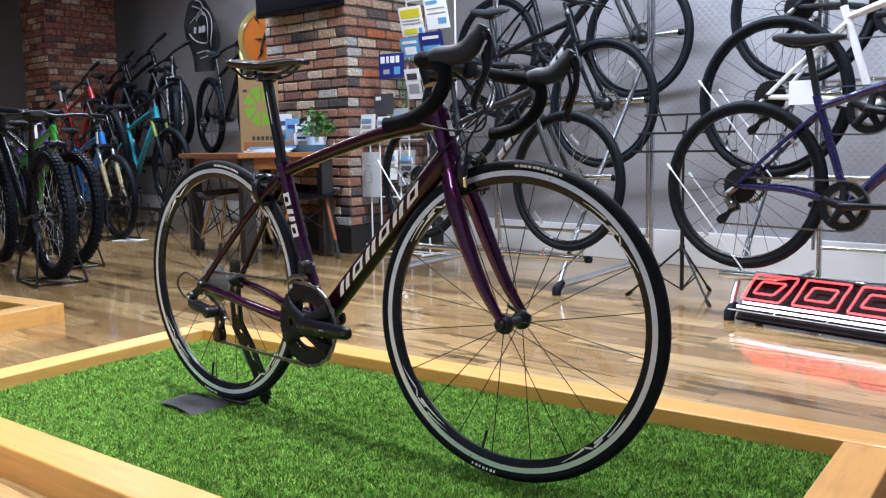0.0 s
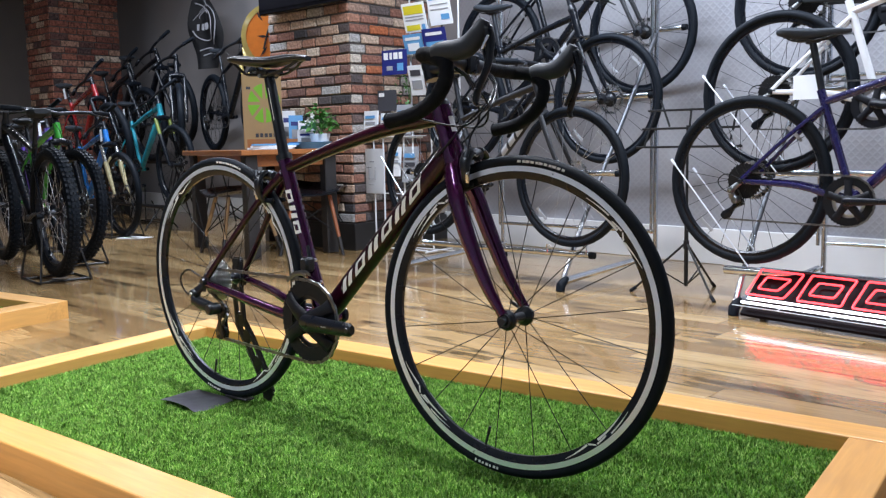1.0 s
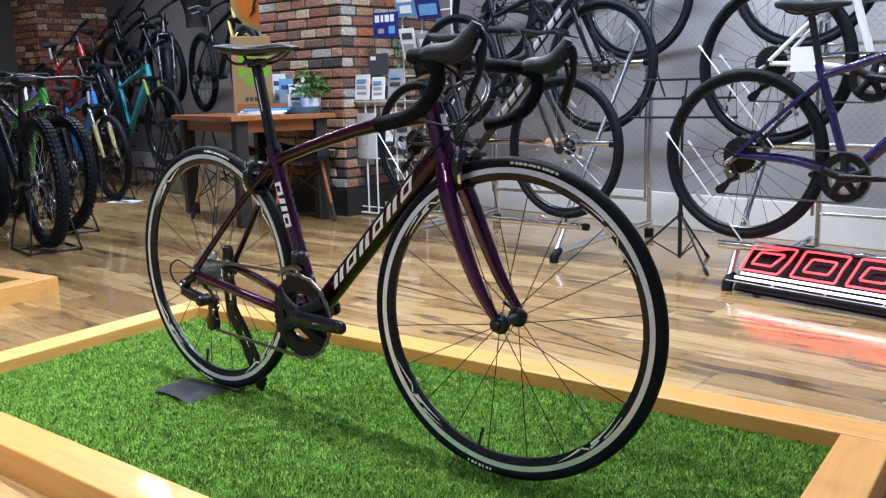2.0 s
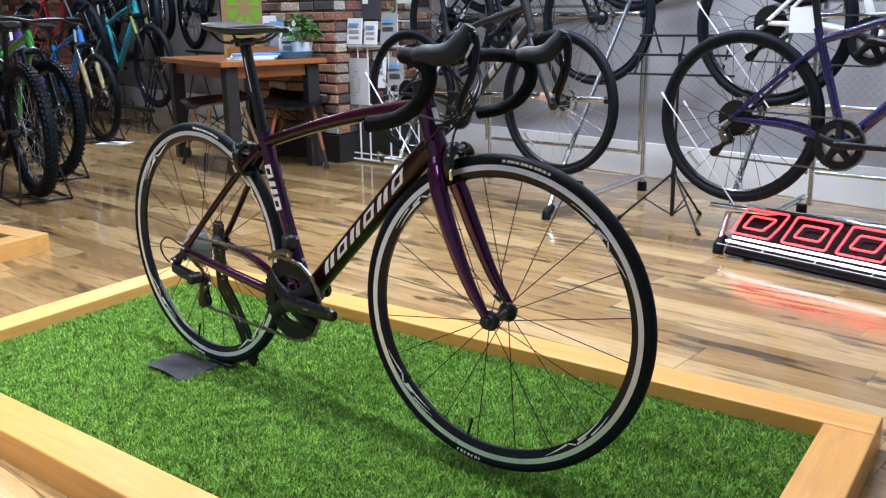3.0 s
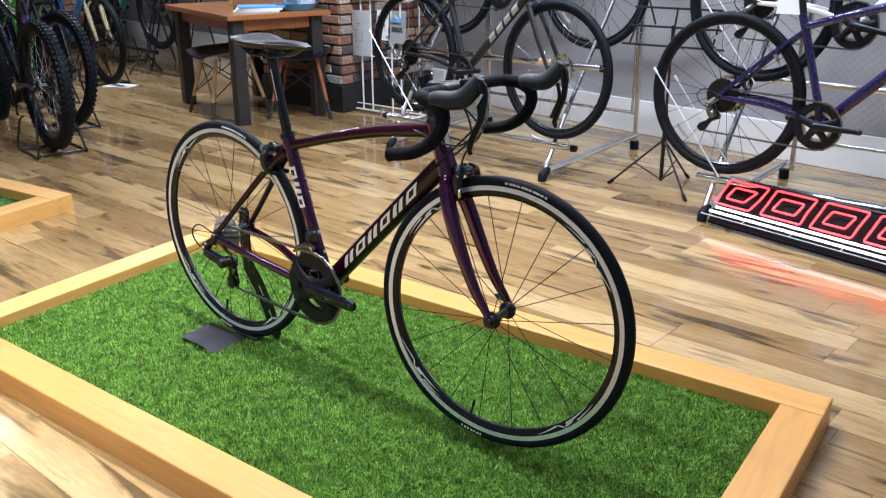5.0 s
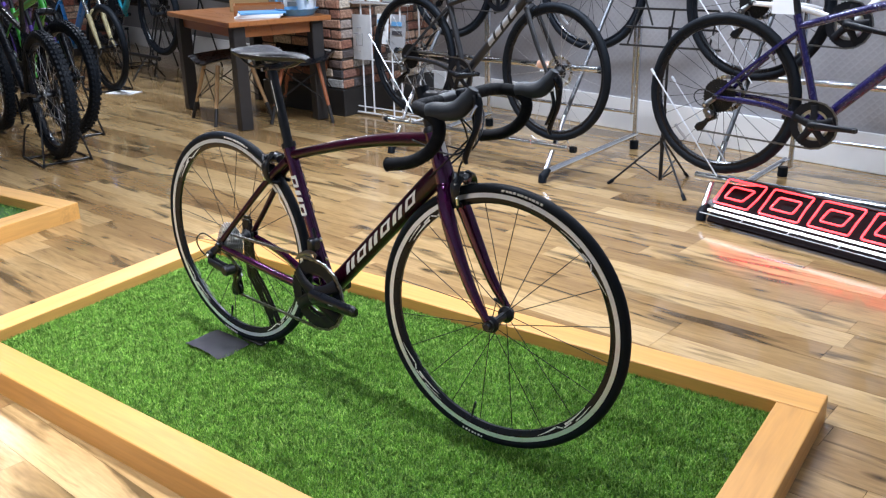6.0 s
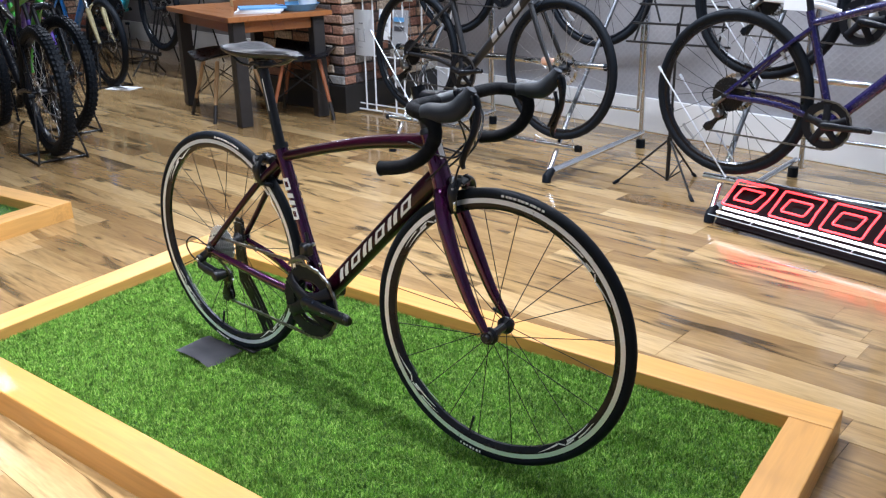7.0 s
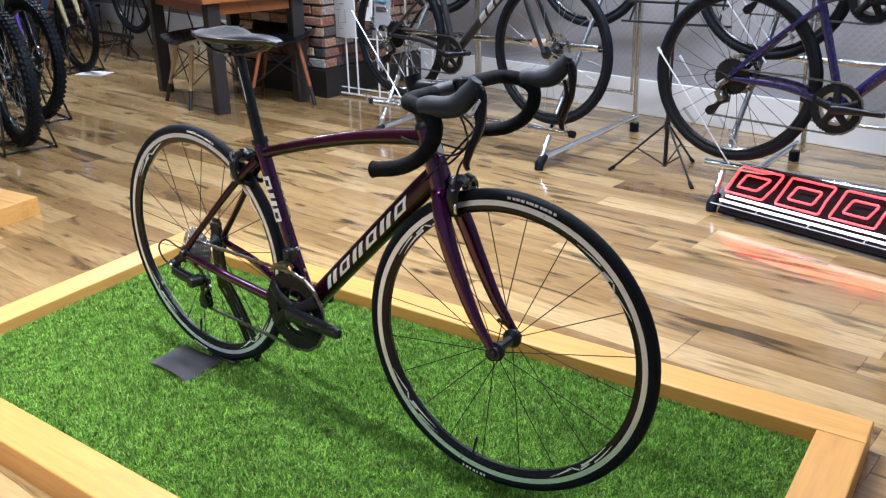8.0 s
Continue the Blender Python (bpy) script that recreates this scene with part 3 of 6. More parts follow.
        a = Vector((math.cos(radians(-104)), 0, math.sin(radians(-104))))
        tube(bm, [a * 0.29, a * 0.262, a * 0.262, a * 0.245], [0.0028, 0.0028, 0.004, 0.003], 8)
        part("valve", bm, M["satin"], rim, "black valve cap")
    n = 20 if road else 24
    key = "blackspoke" if (road or spec.get("blackspokes")) else "steel"
    sr = 0.0011 if road else 0.00125
    for i in range(n):
        a = 2 * math.pi * (i + 0.5) / n
        s = i % 2
        lean = 0.0 if (road and not rear) else (0.55 if (i // 2) % 2 else -0.55)
        if road and rear and s:
            lean = 0.0
        h = a + lean * (1.0 if not road else 0.8)
        p = ((fr - 0.0015) * math.cos(h), fl[s], (fr - 0.0015) * math.sin(h))
        q = ((base - depth + 0.002) * math.cos(a), 0.002 * (1 if s else -1), (base - depth + 0.002) * math.sin(a))
        shared("spoke", SPOKE[key], rim, rod_pose(p, q, sr))
    if spec.get("kind") == "city":
        for a0 in (radians(36), radians(216)):
            part("spoke_reflector", lathe(B(), [(0.262, 0.004), (0.275, 0.004), (0.275, 0.008), (0.262, 0.008)], 8, start=a0, sweep=radians(18)), M["reflector"], rim, "pale curved strip on the spokes")
    if spec.get("disc"):
        bm = toothed(B(), 0.082, 0.064, 0.046, 0.048, 20)
        for k in range(5):
            a = 2 * math.pi * k / 5
            rod(bm, (0.018 * math.cos(a), 0.047, 0.018 * math.sin(a)), (0.068 * math.cos(a + 0.5), 0.047, 0.068 * math.sin(a + 0.5)), 0.0025, 6)
        part("brake_disc", bm, M["alloy"], rim, "slotted steel brake disc")
        bm = lathe(B(), [(0.012, 0.041), (0.040, 0.043), (0.040, 0.046), (0.012, 0.052)], 20)
        part("disc_carrier", bm, M["satin"], rim, "black disc carrier")
    if rear:
        bm = B()
        k = 11 if road else 9
        for i in range(k):
            r = 0.024 + (0.036 if road else 0.050) * i / (k - 1)
            y = -0.058 + 0.0036 * i
            toothed(bm, r, 0.016, y, y + 0.0014, int(r * 420))
        lathe(bm, [(0.017, -0.056), (0.017, -0.02)], 16, loop=False)
        part("cassette", bm, M["sprocket" if road else "darksteel"], rim, "stepped grey steel sprockets")
    for s in (-1, 1):
        bm = B()
        lathe(bm, [(0.0, s * (hub_half + 0.012)), (0.008, s * (hub_half + 0.012)), (0.011, s * (hub_half + 0.004)), (0.011, s * hub_half), (0.0, s * hub_half)], 14, loop=False)
        if road and s > 0:
            tube(bm, [(0, hub_half + 0.01, 0), (-0.012, hub_half + 0.018, 0.006), (-0.05, hub_half + 0.016, 0.022)], [0.005, 0.0055, 0.004], 8)
        part("axle_nut" if s < 0 else "quick_release", bm, M["satin"], rim, "black skewer end")
    return rim


def loft_saddle(bm, x0, x1, z, widths, thick, rise, groove=0.0):
    """A saddle from tail to nose, lofted from rounded sections; groove: depth of a channel along its middle."""
    rings, n, k0 = [], len(widths), 24
    for i, hw in enumerate(widths):
        u = i / (n - 1)
        x = x0 + (x1 - x0) * u
        zc = z + rise[i]
        ring = []
        for k in range(k0):
            a = 2 * math.pi * k / k0
            sx, sz = math.cos(a), math.sin(a)
            y = hw * math.copysign(abs(sx) ** 0.75, sx)
            up = thick[i] * (0.42 if sz > 0 else 1.0)
            cut = groove * max(0, 1 - abs(y) / 0.013) * math.sin(math.pi * u) if sz > 0 else 0
            skirt = 0.35 * thick[i] * (1 - abs(sx)) ** 0.5 if sz < 0 else 0  # hollow underside
            ring.append(bm.verts.new((x, y, zc + up * math.copysign(abs(sz) ** 0.8, sz) - cut + skirt)))
        rings.append(ring)
    for a, b in zip(rings, rings[1:]):
        for k in range(k0):
            bm.faces.new((a[k], a[(k + 1) % k0], b[(k + 1) % k0], b[k]))
    bm.faces.new(rings[0])
    bm.faces.new(rings[-1][::-1])
    return bm


def on_tube(bm, A, Bp, ra, rb, s0, s1, a0, a1, shear=0.0, lift=0.0007, steps=5):
    """A thin patch that lies on the side of a straight tube: from s0 to s1 along it, from a0 to a1 round it."""
    A, Bp = Vector(A), Vector(Bp)
    t = (Bp - A).normalized()
    s = Vector((0, 1, 0))
    u = t.cross(s)
    grid = []
    for i in range(3):
        row = []
        for j in range(steps):
            v = j / (steps - 1)
            w = a0 + (a1 - a0) * v
            f = s0 + (s1 - s0) * i / 2 + shear * (v - 0.5)
            a = ra[0] + (rb[0] - ra[0]) * f + lift
            b = ra[1] + (rb[1] - ra[1]) * f + lift
            row.append(bm.verts.new(A.lerp(Bp, f) + u * a * math.cos(w) + s * b * math.sin(w)))
        grid.append(row)
    for i in range(2):
        for j in range(steps - 1):
            bm.faces.new((grid[i][j], grid[i + 1][j], grid[i + 1][j + 1], grid[i][j + 1]))
    return bm


def saddle_and_post(bike, st_top, top, colour, road):
    d = (Vector(top) - Vector(st_top)).normalized()
    bm = tube(B(), [Vector(st_top) - d * 0.06, Vector(top)], (0.0137, 0.0137), 16)
    box(bm, (0.05, 0.034, 0.016), pose(top[0], 0, top[1 + 1] + 0.006, 0, -6), 0.004)
    post = part("seatpost", bm, colour, bike, "dark seatpost")
    if road:
        part("post_print", on_tube(B(), st_top, top, (0.0137, 0.0137), (0.0137, 0.0137), 0.45, 0.85, radians(250), radians(258)), M["white"], post, "thin white printed bar")
    z = top[2] + 0.040
    x0 = top[0] - (0.12 if road else 0.13)
    if road:
        bm = loft_saddle(B(), x0, x0 + 0.272, z, [0.030, 0.058, 0.067, 0.066, 0.055, 0.040, 0.030, 0.025, 0.022, 0.020, 0.018, 0.011], [0.008, 0.017, 0.022, 0.024, 0.024, 0.024, 0.023, 0.022, 0.021, 0.019, 0.016, 0.010], [0.006, 0.007, 0.006, 0.002, -0.001, -0.002, -0.002, -0.001, 0.0, 0.0, -0.001, -0.006], 0.006)
    else:
        bm = loft_saddle(B(), x0, x0 + 0.272, z, [0.040, 0.063, 0.069, 0.062, 0.045, 0.031, 0.024, 0.021, 0.019, 0.017, 0.010], [0.024, 0.036, 0.042, 0.042, 0.040, 0.037, 0.034, 0.031, 0.027, 0.022, 0.013], [0.012, 0.012, 0.008, 0.003, 0.0, -0.001, -0.001, -0.001, -0.001, -0.002, -0.004])
    sad = part("saddle", bm, M["saddle"] if road else M["plastic"], bike, "slim glossy black saddle" if road else "padded black saddle")
    drop = 0.036 if road else 0.030
    bm = B()
    for s in (-1, 1):
        tube(bm, curve([(x0 + 0.022, s * 0.034, z - 0.004), (x0 + 0.055, s * 0.025, z - drop * 0.85), (x0 + 0.085, s * 0.022, z - drop), (x0 + 0.155, s * 0.021, z - drop), (x0 + 0.205, s * 0.014, z - drop * 0.7), (x0 + 0.245, s * 0.006, z - 0.008)]), 0.0036, 8)
    part("saddle_rail", bm, M["satin"], sad, "bent black saddle rails")
    if road:
        bm = B()
        for s in (-1, 1):
            tube(bm, [V(top[0] - 0.022, s * 0.0215, z - drop + 0.004), V(top[0], s * 0.0215, z - drop + 0.007), V(top[0] + 0.022, s * 0.0215, z - drop + 0.003)], (0.004, 0.007), 8)
        lathe(bm, [(0.0, -0.027), (0.0055, -0.027), (0.0055, 0.027), (0.0, 0.027)], 12, Matrix.Translation((top[0] - 0.004, 0, z - drop - 0.004)), loop=False)
        part("rail_clamp", bm, M["satin"], post, "black rail clamp")
        part("clamp_bolt", lathe(B(), [(0.0, -0.030), (0.0045, -0.030), (0.0045, -0.0272), (0.0, -0.0272)], 10, Matrix.Translation((top[0] - 0.004, 0, z - drop - 0.004)), loop=False), M["alloy"], post, "small bright bolt")
        bm = B()
        for s in (-1, 1):
            tube(bm, curve([(x0 + 0.012, s * 0.046, z + 0.012), (x0 + 0.06, s * 0.0672, z + 0.006), (x0 + 0.10, s * 0.056, z + 0.001), (x0 + 0.15, s * 0.031, z - 0.003), (x0 + 0.21, s * 0.0222, z - 0.001), (x0 + 0.258, s * 0.016, z - 0.002)], 5), (0.0011, 0.0016), 6)
        part("saddle_trim", bm, M["trim"], sad, "thin grey edge line")
    return post


def drivetrain(bike, bb, R, spec):
    """Crankset, chain, cassette side and the rear derailleur, all on the right side."""
    road = spec["kind"] == "road"
    r1, teeth = (0.103, 50) if road else (0.097, 44)
    cx, cz = bb[0], bb[1]
    at = Matrix.Translation((cx, 0, cz))
    ring = part("chainring", toothed(B(), r1, r1 - (0.038 if road else 0.034), -0.049, -0.046, teeth), M["anodised"], bike, "black toothed chainring", m=at)
    part("inner_chainring", toothed(B(), r1 * 0.69, r1 * 0.69 - 0.016, -0.042, -0.039, int(teeth * 0.68)), M["satin" if road else "sprocket"], ring, "smaller inner chainring")
    bm = B()
    ca = radians(spec.get("crank", 3))
    for k in range(4 if road else 5):
        a = ca + (radians(40 + 90 * k + (12 if k % 2 else -12)) if road else 2 * math.pi * k / 5 + 0.3)
        o = Vector((math.cos(a), 0, math.sin(a)))
        if road:
            tube(bm, [o * 0.012 + V(0, -0.056, 0), o * 0.05 + V(0, -0.057, 0), o * 0.072 + V(0, -0.054, 0), o * (r1 - 0.010) + V(0, -0.050, 0)], [(0.023, 0.008), (0.0165, 0.008), (0.0155, 0.007), (0.019, 0.003)], 14)
        else:
            tube(bm, [o * 0.012 + V(0, -0.054, 0), o * 0.05 + V(0, -0.052, 0), o * (r1 - 0.016) + V(0, -0.049, 0)], [(0.018, 0.006), (0.014, 0.005), (0.016, 0.004)], 10)
    lathe(bm, [(0.0, -0.068), (0.016, -0.066), (0.024, -0.060), (0.024, -0.040), (0.0, -0.040)], 20, loop=False)
    part("spider", bm, M["anodised"], ring, "black spider with wide arms")
    L = 0.17
    for s, a in ((-1, ca), (1, ca + math.pi)):
        o = V(math.cos(a), 0, math.sin(a))
        y = s * 0.066
        bm = tube(B(), [o * -0.012 + V(0, y, 0), o * 0.0 + V(0, y, 0), o * 0.03 + V(0, y, 0), o * 0.10 + V(0, y + s * 0.007, 0), o * 0.15 + V(0, y + s * 0.012, 0), o * 0.175 + V(0, y + s * 0.013, 0), o * 0.184 + V(0, y + s * 0.013, 0)],
                  [(0.014, 0.006), (0.021, 0.009), (0.021, 0.011), (0.0185, 0.0105), (0.017, 0.010), (0.0165, 0.0095), (0.011, 0.008)] if road else [(0.012, 0.006), (0.016, 0.007), (0.016, 0.008), (0.012, 0.007), (0.011, 0.007), (0.013, 0.007), (0.008, 0.006)], 14)
        arm = part("crank_arm", bm, M["black"], bike, "glossy black crank arm without pedal", m=at)
        e = o * 0.172
        part("pedal_thread", lathe(B(), [(0.0, y + s * 0.023), (0.006, y + s * 0.023), (0.0075, y + s * 0.0215), (0.0075, y + s * 0.015), (0.0, y + s * 0.015)], 12, Matrix.Translation(e), loop=False), M["satin"], arm, "bare pedal hole")
        if road and s < 0:
            bm = B()
            for i in range(3):
                q = o * (0.085 + 0.014 * i)
                box(bm, (0.010 if i else 0.012, 0.0006, 0.0045 if i else 0.0015), Matrix.Translation(q + V(0, y + s * 0.0166, 0)) @ Matrix.Rotation(-a, 4, "Y"))
            part("crank_print", bm, M["greyprint"], arm, "small pale printed bars")
    # chain: two straight runs and the turns round ring and pulleys
    rc = 0.034 if road else 0.036
    yc, yr = -0.0475, -0.043
    pul = [(V(0.046, yr, R - 0.080)), (V(0.040, yr, R - 0.138))]
    if not road:
        pul = [(V(-0.012, yr, R - 0.085)), (V(-0.070, yr, R - 0.140))]
    path = [V(0, yr, R + rc), V(cx, yc, cz + r1)]
    for k in range(1, 9):
        a = math.pi / 2 - math.pi * k / 8
        path.append(V(cx + r1 * math.cos(a), yc, cz + r1 * math.sin(a)))
    path += [pul[1] + V(0.0, 0, -0.018), pul[1] + V(-0.016, 0, 0.004), pul[0] + V(0.016, 0, -0.01), pul[0] + V(0.006, 0, 0.016), V(-rc * 0.6, yr, R - rc * 0.8), V(-rc, yr, R), V(-rc * 0.7, yr, R + rc * 0.7), V(0, yr, R + rc)]
    bm = B()
    carry, k = 0.0, 0
    for a, b in zip(path, path[1:]):
        d = b - a
        n = d.length
        x = carry
        while x < n:
            c = a + d * (x / n)
            ang = math.atan2(d.z, d.x)
            box(bm, (0.0118, 0.0068 if k % 2 else 0.0046, 0.0078 if k % 2 else 0.0062), Matrix.Translation(c) @ Matrix.Rotation(-ang, 4, "Y"))
            x += 0.0127
            k += 1
        carry = x - n
    part("chain", bm, M["chain"], bike, "grey roller chain", smooth=False)
    # rear derailleur: hanger knuckle, slanting link body, cage plates and pulleys
    u, w = pul
    body = M["satin"] if road else M["chain"]
    bm = tube(B(), [V(0.0, -0.064, R - 0.004), V(-0.020, -0.068, R - 0.020), V(-0.032, -0.072, R - 0.030)], [(0.010, 0.005), (0.012, 0.006), (0.013, 0.008)], 12)
    lathe(bm, [(0.0, -0.088), (0.011, -0.087), (0.014, -0.083), (0.014, -0.066), (0.0, -0.066)], 16, Matrix.Translation((-0.036, 0, R - 0.036)), loop=False)
    der = part("rear_derailleur", bm, body, bike, "black rear derailleur" if road else "grey alloy rear derailleur")
    bm = B()
    a0, a1 = V(-0.030, -0.084, R - 0.050), V(u.x - 0.012, -0.080, u.z + 0.016)
    for dy in (-0.006, 0.010):
        tube(bm, [a0 + V(0, dy, 0), a0.lerp(a1, 0.5) + V(0, dy, -0.002), a1 + V(0, dy, 0)], [(0.011, 0.004), (0.013, 0.005), (0.012, 0.004)], 10)
    part("link", bm, body, der, "slanting derailleur link")
    part("knuckle", lathe(B(), [(0.0, -0.092), (0.012, -0.091), (0.016, -0.086), (0.016, -0.058), (0.0, -0.058)], 16, Matrix.Translation((u.x - 0.004, 0, u.z + 0.010)), loop=False), body, der, "rounded lower knuckle")
    part("link_bolt", lathe(B(), [(0.0, -0.091), (0.005, -0.0905), (0.006, -0.087), (0.0, -0.087)], 10, Matrix.Translation((-0.036, 0, R - 0.036)), loop=False), M["alloy"], der, "small bright bolt")
    for dy in (-0.012, 0.008):
        p, q = u + V(0, dy, 0.0), w + V(0, dy, 0.0)
        cage = part("cage", tube(B(), [p + (p - q).normalized() * 0.014, p, p.lerp(q, 0.5), q, q + (q - p).normalized() * 0.018], [(0.008, 0.0014), (0.014, 0.0014), (0.0075, 0.0014), (0.018, 0.0014), (0.013, 0.0014)], 10), M["black"], der, "black chain cage plate")
    for p in pul:
        part("jockey_wheel", toothed(B(), 0.020, 0.004, -0.003, 0.003, 11), M["satin"], der, "black pulley", m=Matrix.Translation(p))
    bm = tube(B(), curve([(0.10, -0.05, R - 0.018), (0.0, -0.070, R + 0.010), (-0.050, -0.080, R + 0.030), (-0.082, -0.082, R + 0.016), (-0.088, -0.084, R - 0.006), (-0.070, -0.084, R - 0.030), (-0.048, -0.080, R - 0.044)], 6), 0.0024, 6)
    part("shift_cable", bm, M["black"], der, "black looped cable housing")


def front_matrix(spec, steer):
    """Turns the fork and bar about the steering axis."""
    ax, az, ang = spec["wb"] - spec["rake"], spec["R"], radians(spec["angle"])
    d = Vector((-math.cos(ang), 0, math.sin(ang)))
    o = Vector((ax, 0, az))
    return Matrix.Translation(o) @ Matrix.Rotation(radians(steer), 4, d) @ Matrix.Translation(-o)


def axis_at(spec, z):
    return spec["wb"] - spec["rake"] - (z - spec["R"]) / math.tan(radians(spec["angle"]))


def disc_bike(spec, m, label, group):
    """A flat-bar bicycle: mountain bike with suspension fork, or city bike with a rigid one."""
    R, w, wb, bb, st = spec["R"], spec["w"], spec["wb"], spec["bb"], spec["st"]
    mtb = spec["kind"] == "mtb"
    paint, accent = M[spec["paint"]], M[spec.get("accent", spec["paint"])]
    bike = thing("mountain_bike" if mtb else "city_bike", m, label, "bicycle", group)
    zb, zt = spec["ht"]
    hb, ht = V(axis_at(spec, zb), 0, zb), V(axis_at(spec, zt), 0, zt)
    BBp, ST = V(bb[0], 0, bb[1]), V(st[0], 0, st[1])
    f = 1.25 if mtb else 1.0
    bm = B()
    tube(bm, [BBp, ST + (ST - BBp).normalized() * 0.03], (0.0165, 0.0165), 12)
    lathe(bm, [(0.0, -0.036), (0.021, -0.036), (0.021, 0.036), (0.0, 0.036)], 16, Matrix.Translation(BBp), loop=False)
    frame = part("frame", bm, paint, bike, "painted alloy frame")
    part("head_tube", tube(B(), [hb, ht], (0.024 if mtb else 0.022, 0.024 if mtb else 0.022), 14), M[spec.get("head", spec["paint"])], frame)
    dt = (hb.lerp(ht, 0.22), BBp + V(0.006, 0, 0.008))
    part("down_tube", tube(B(), [dt[0], dt[0].lerp(dt[1], 0.25) + V(0, 0, 0.006), dt[1]], [(0.022 * f, 0.020 * f), (0.026 * f, 0.022 * f), (0.021 * f, 0.021 * f)], 12), accent if spec.get("down_accent") else paint, frame)
    tt = (ht.lerp(hb, 0.22), ST - (ST - BBp).normalized() * 0.02)
    part("top_tube", tube(B(), [tt[0], tt[0].lerp(tt[1], 0.5) + V(0, 0, 0.008), tt[1]], [(0.020 * f, 0.018 * f), (0.017 * f, 0.017 * f), (0.015, 0.016)], 12), paint, frame)
    for s in (-1, 1):
        part("chain_stay", tube(B(), curve([BBp + V(-0.02, s * 0.026, 0), V(bb[0] * 0.55, s * 0.045, R * 0.95 + 0.0), V(0.0, s * 0.064, R)], 4), [(0.015, 0.010), (0.012, 0.009), (0.010, 0.006)], 8), paint, frame)
        part("seat_stay", tube(B(), curve([tt[1] + V(0, s * 0.014, -0.02), tt[1].lerp(V(0, s * 0.06, R), 0.5) + V(0, s * 0.012, 0.0), V(0.0, s * 0.064, R + 0.004)], 4), [(0.010, 0.008), (0.0085, 0.007), (0.009, 0.006)], 8), paint, frame)
    if spec.get("decal"):
        for i in range(4):
            bm = B()
            on_tube(bm, dt[1], dt[0], (0.024 * f, 0.0215 * f), (0.024 * f, 0.0215 * f), 0.42 + 0.115 * i, 0.42 + 0.115 * i + 0.085, radians(225), radians(305), 0.03, 0.0022)
            part("decal", bm, M[spec["decal"]], frame, "bold printed block")
    wheel(bike, "rear_wheel", V(0, 0, R), R, w, spec, True)
    turn = front_matrix(spec, spec.get("steer", 0))
    wh = wheel(bike, "front_wheel", V(wb, 0, R), R, w, spec, False)
    wh.matrix_basis = turn @ wh.matrix_basis
    ang = radians(spec["angle"])
    up = V(-math.cos(ang), 0, math.sin(ang))
    crown = V(axis_at(spec, zb - 0.025), 0, zb - 0.025)
    bm = B()
    if mtb:
        tube(bm, [crown + V(0, -0.066, 0), crown + V(0, 0, 0.012), crown + V(0, 0.066, 0)], [(0.022, 0.024), (0.026, 0.026), (0.022, 0.024)], 12, side=(1, 0, 0))
        fork = part("fork", bm, M["black"], bike, "black suspension fork crown", m=turn)
        for s in (-1, 1):
            a = crown + V(0, s * 0.064, 0)
            end = V(wb, s * 0.060, R)
            mid = a.lerp(end, 0.36)
            part("stanchion", tube(B(), [a, mid], 0.016, 12), M[spec.get("stanchion", "satin")], fork, "smooth fork stanchion")
            part("fork_leg", tube(B(), [mid + (a - mid) * 0.04, mid.lerp(end, 0.3), end], [(0.021, 0.021), (0.0205, 0.0205), (0.015, 0.012)], 12), M[spec.get("lowers", "black")], fork, "painted lower fork leg")
        arch = curve([crown.lerp(V(wb, 0, R), 0.40) + V(0.0, -0.060, 0.0), crown.lerp(V(wb, 0, R), 0.30) + V(0.035, -0.035, 0.012), crown.lerp(V(wb, 0, R), 0.28) + V(0.045, 0, 0.016), crown.lerp(V(wb, 0, R), 0.30) + V(0.035, 0.035, 0.012), crown.lerp(V(wb, 0, R), 0.40) + V(0.0, 0.060, 0.0)], 4)
        part("fork_arch", tube(B(), arch, (0.010, 0.008), 8), M[spec.get("lowers", "black")], fork)
    else:
        tube(bm, [crown + V(0, -0.035, -0.01), crown + V(0, 0, 0.006), crown + V(0, 0.035, -0.01)], [(0.016, 0.02), (0.02, 0.022), (0.016, 0.02)], 10, side=(1, 0, 0))
        fork = part("fork", bm, accent, bike, "painted rigid fork", m=turn)
        for s in (-1, 1):
            part("fork_leg", tube(B(), curve([crown + V(0, s * 0.034, -0.006), crown.lerp(V(wb, s * 0.055, R), 0.5) + V(-0.004, s * 0.022, 0), V(wb, s * 0.055, R)], 5), [(0.015, 0.012), (0.014, 0.010), (0.010, 0.007)], 10), accent, fork)
    part("headset", lathe(B(), [(0.0, 0), (0.025, 0), (0.025, 0.012), (0.019, 0.03), (0.0, 0.03)], 16, Matrix.Translation(ht) @ V(0, 1, 0).rotation_difference(up).to_matrix().to_4x4(), loop=False), M["satin"], bike, m=turn)
    bar_turn = front_matrix(spec, spec.get("bar_turn", spec.get("steer", 0)))
    top = ht + up * 0.055
    cl = top + V(0.07, 0, 0.012)
    bm = tube(B(), [top - up * 0.03, top + up * 0.022], 0.019, 12)
    tube(bm, [top, cl], [(0.018, 0.016), (0.016, 0.02)], 10)
    part("stem", bm, M["satin"], bike, "black stem", m=bar_turn)
    half = spec.get("bar", 0.36)
    bar = []
    for y in (-1, -0.72, -0.35, -0.12, 0, 0.12, 0.35, 0.72, 1):
        bar.append(cl + V(-0.05 * abs(y) ** 2, y * half, (0.02 if mtb else 0.012) * min(1, abs(y) * 2.2)))
    hbar = part("handlebar", tube(B(), curve(bar, 3), 0.0125, 10, side=(0, 0, 1)), M["satin"], bike, "wide black handlebar", m=bar_turn)
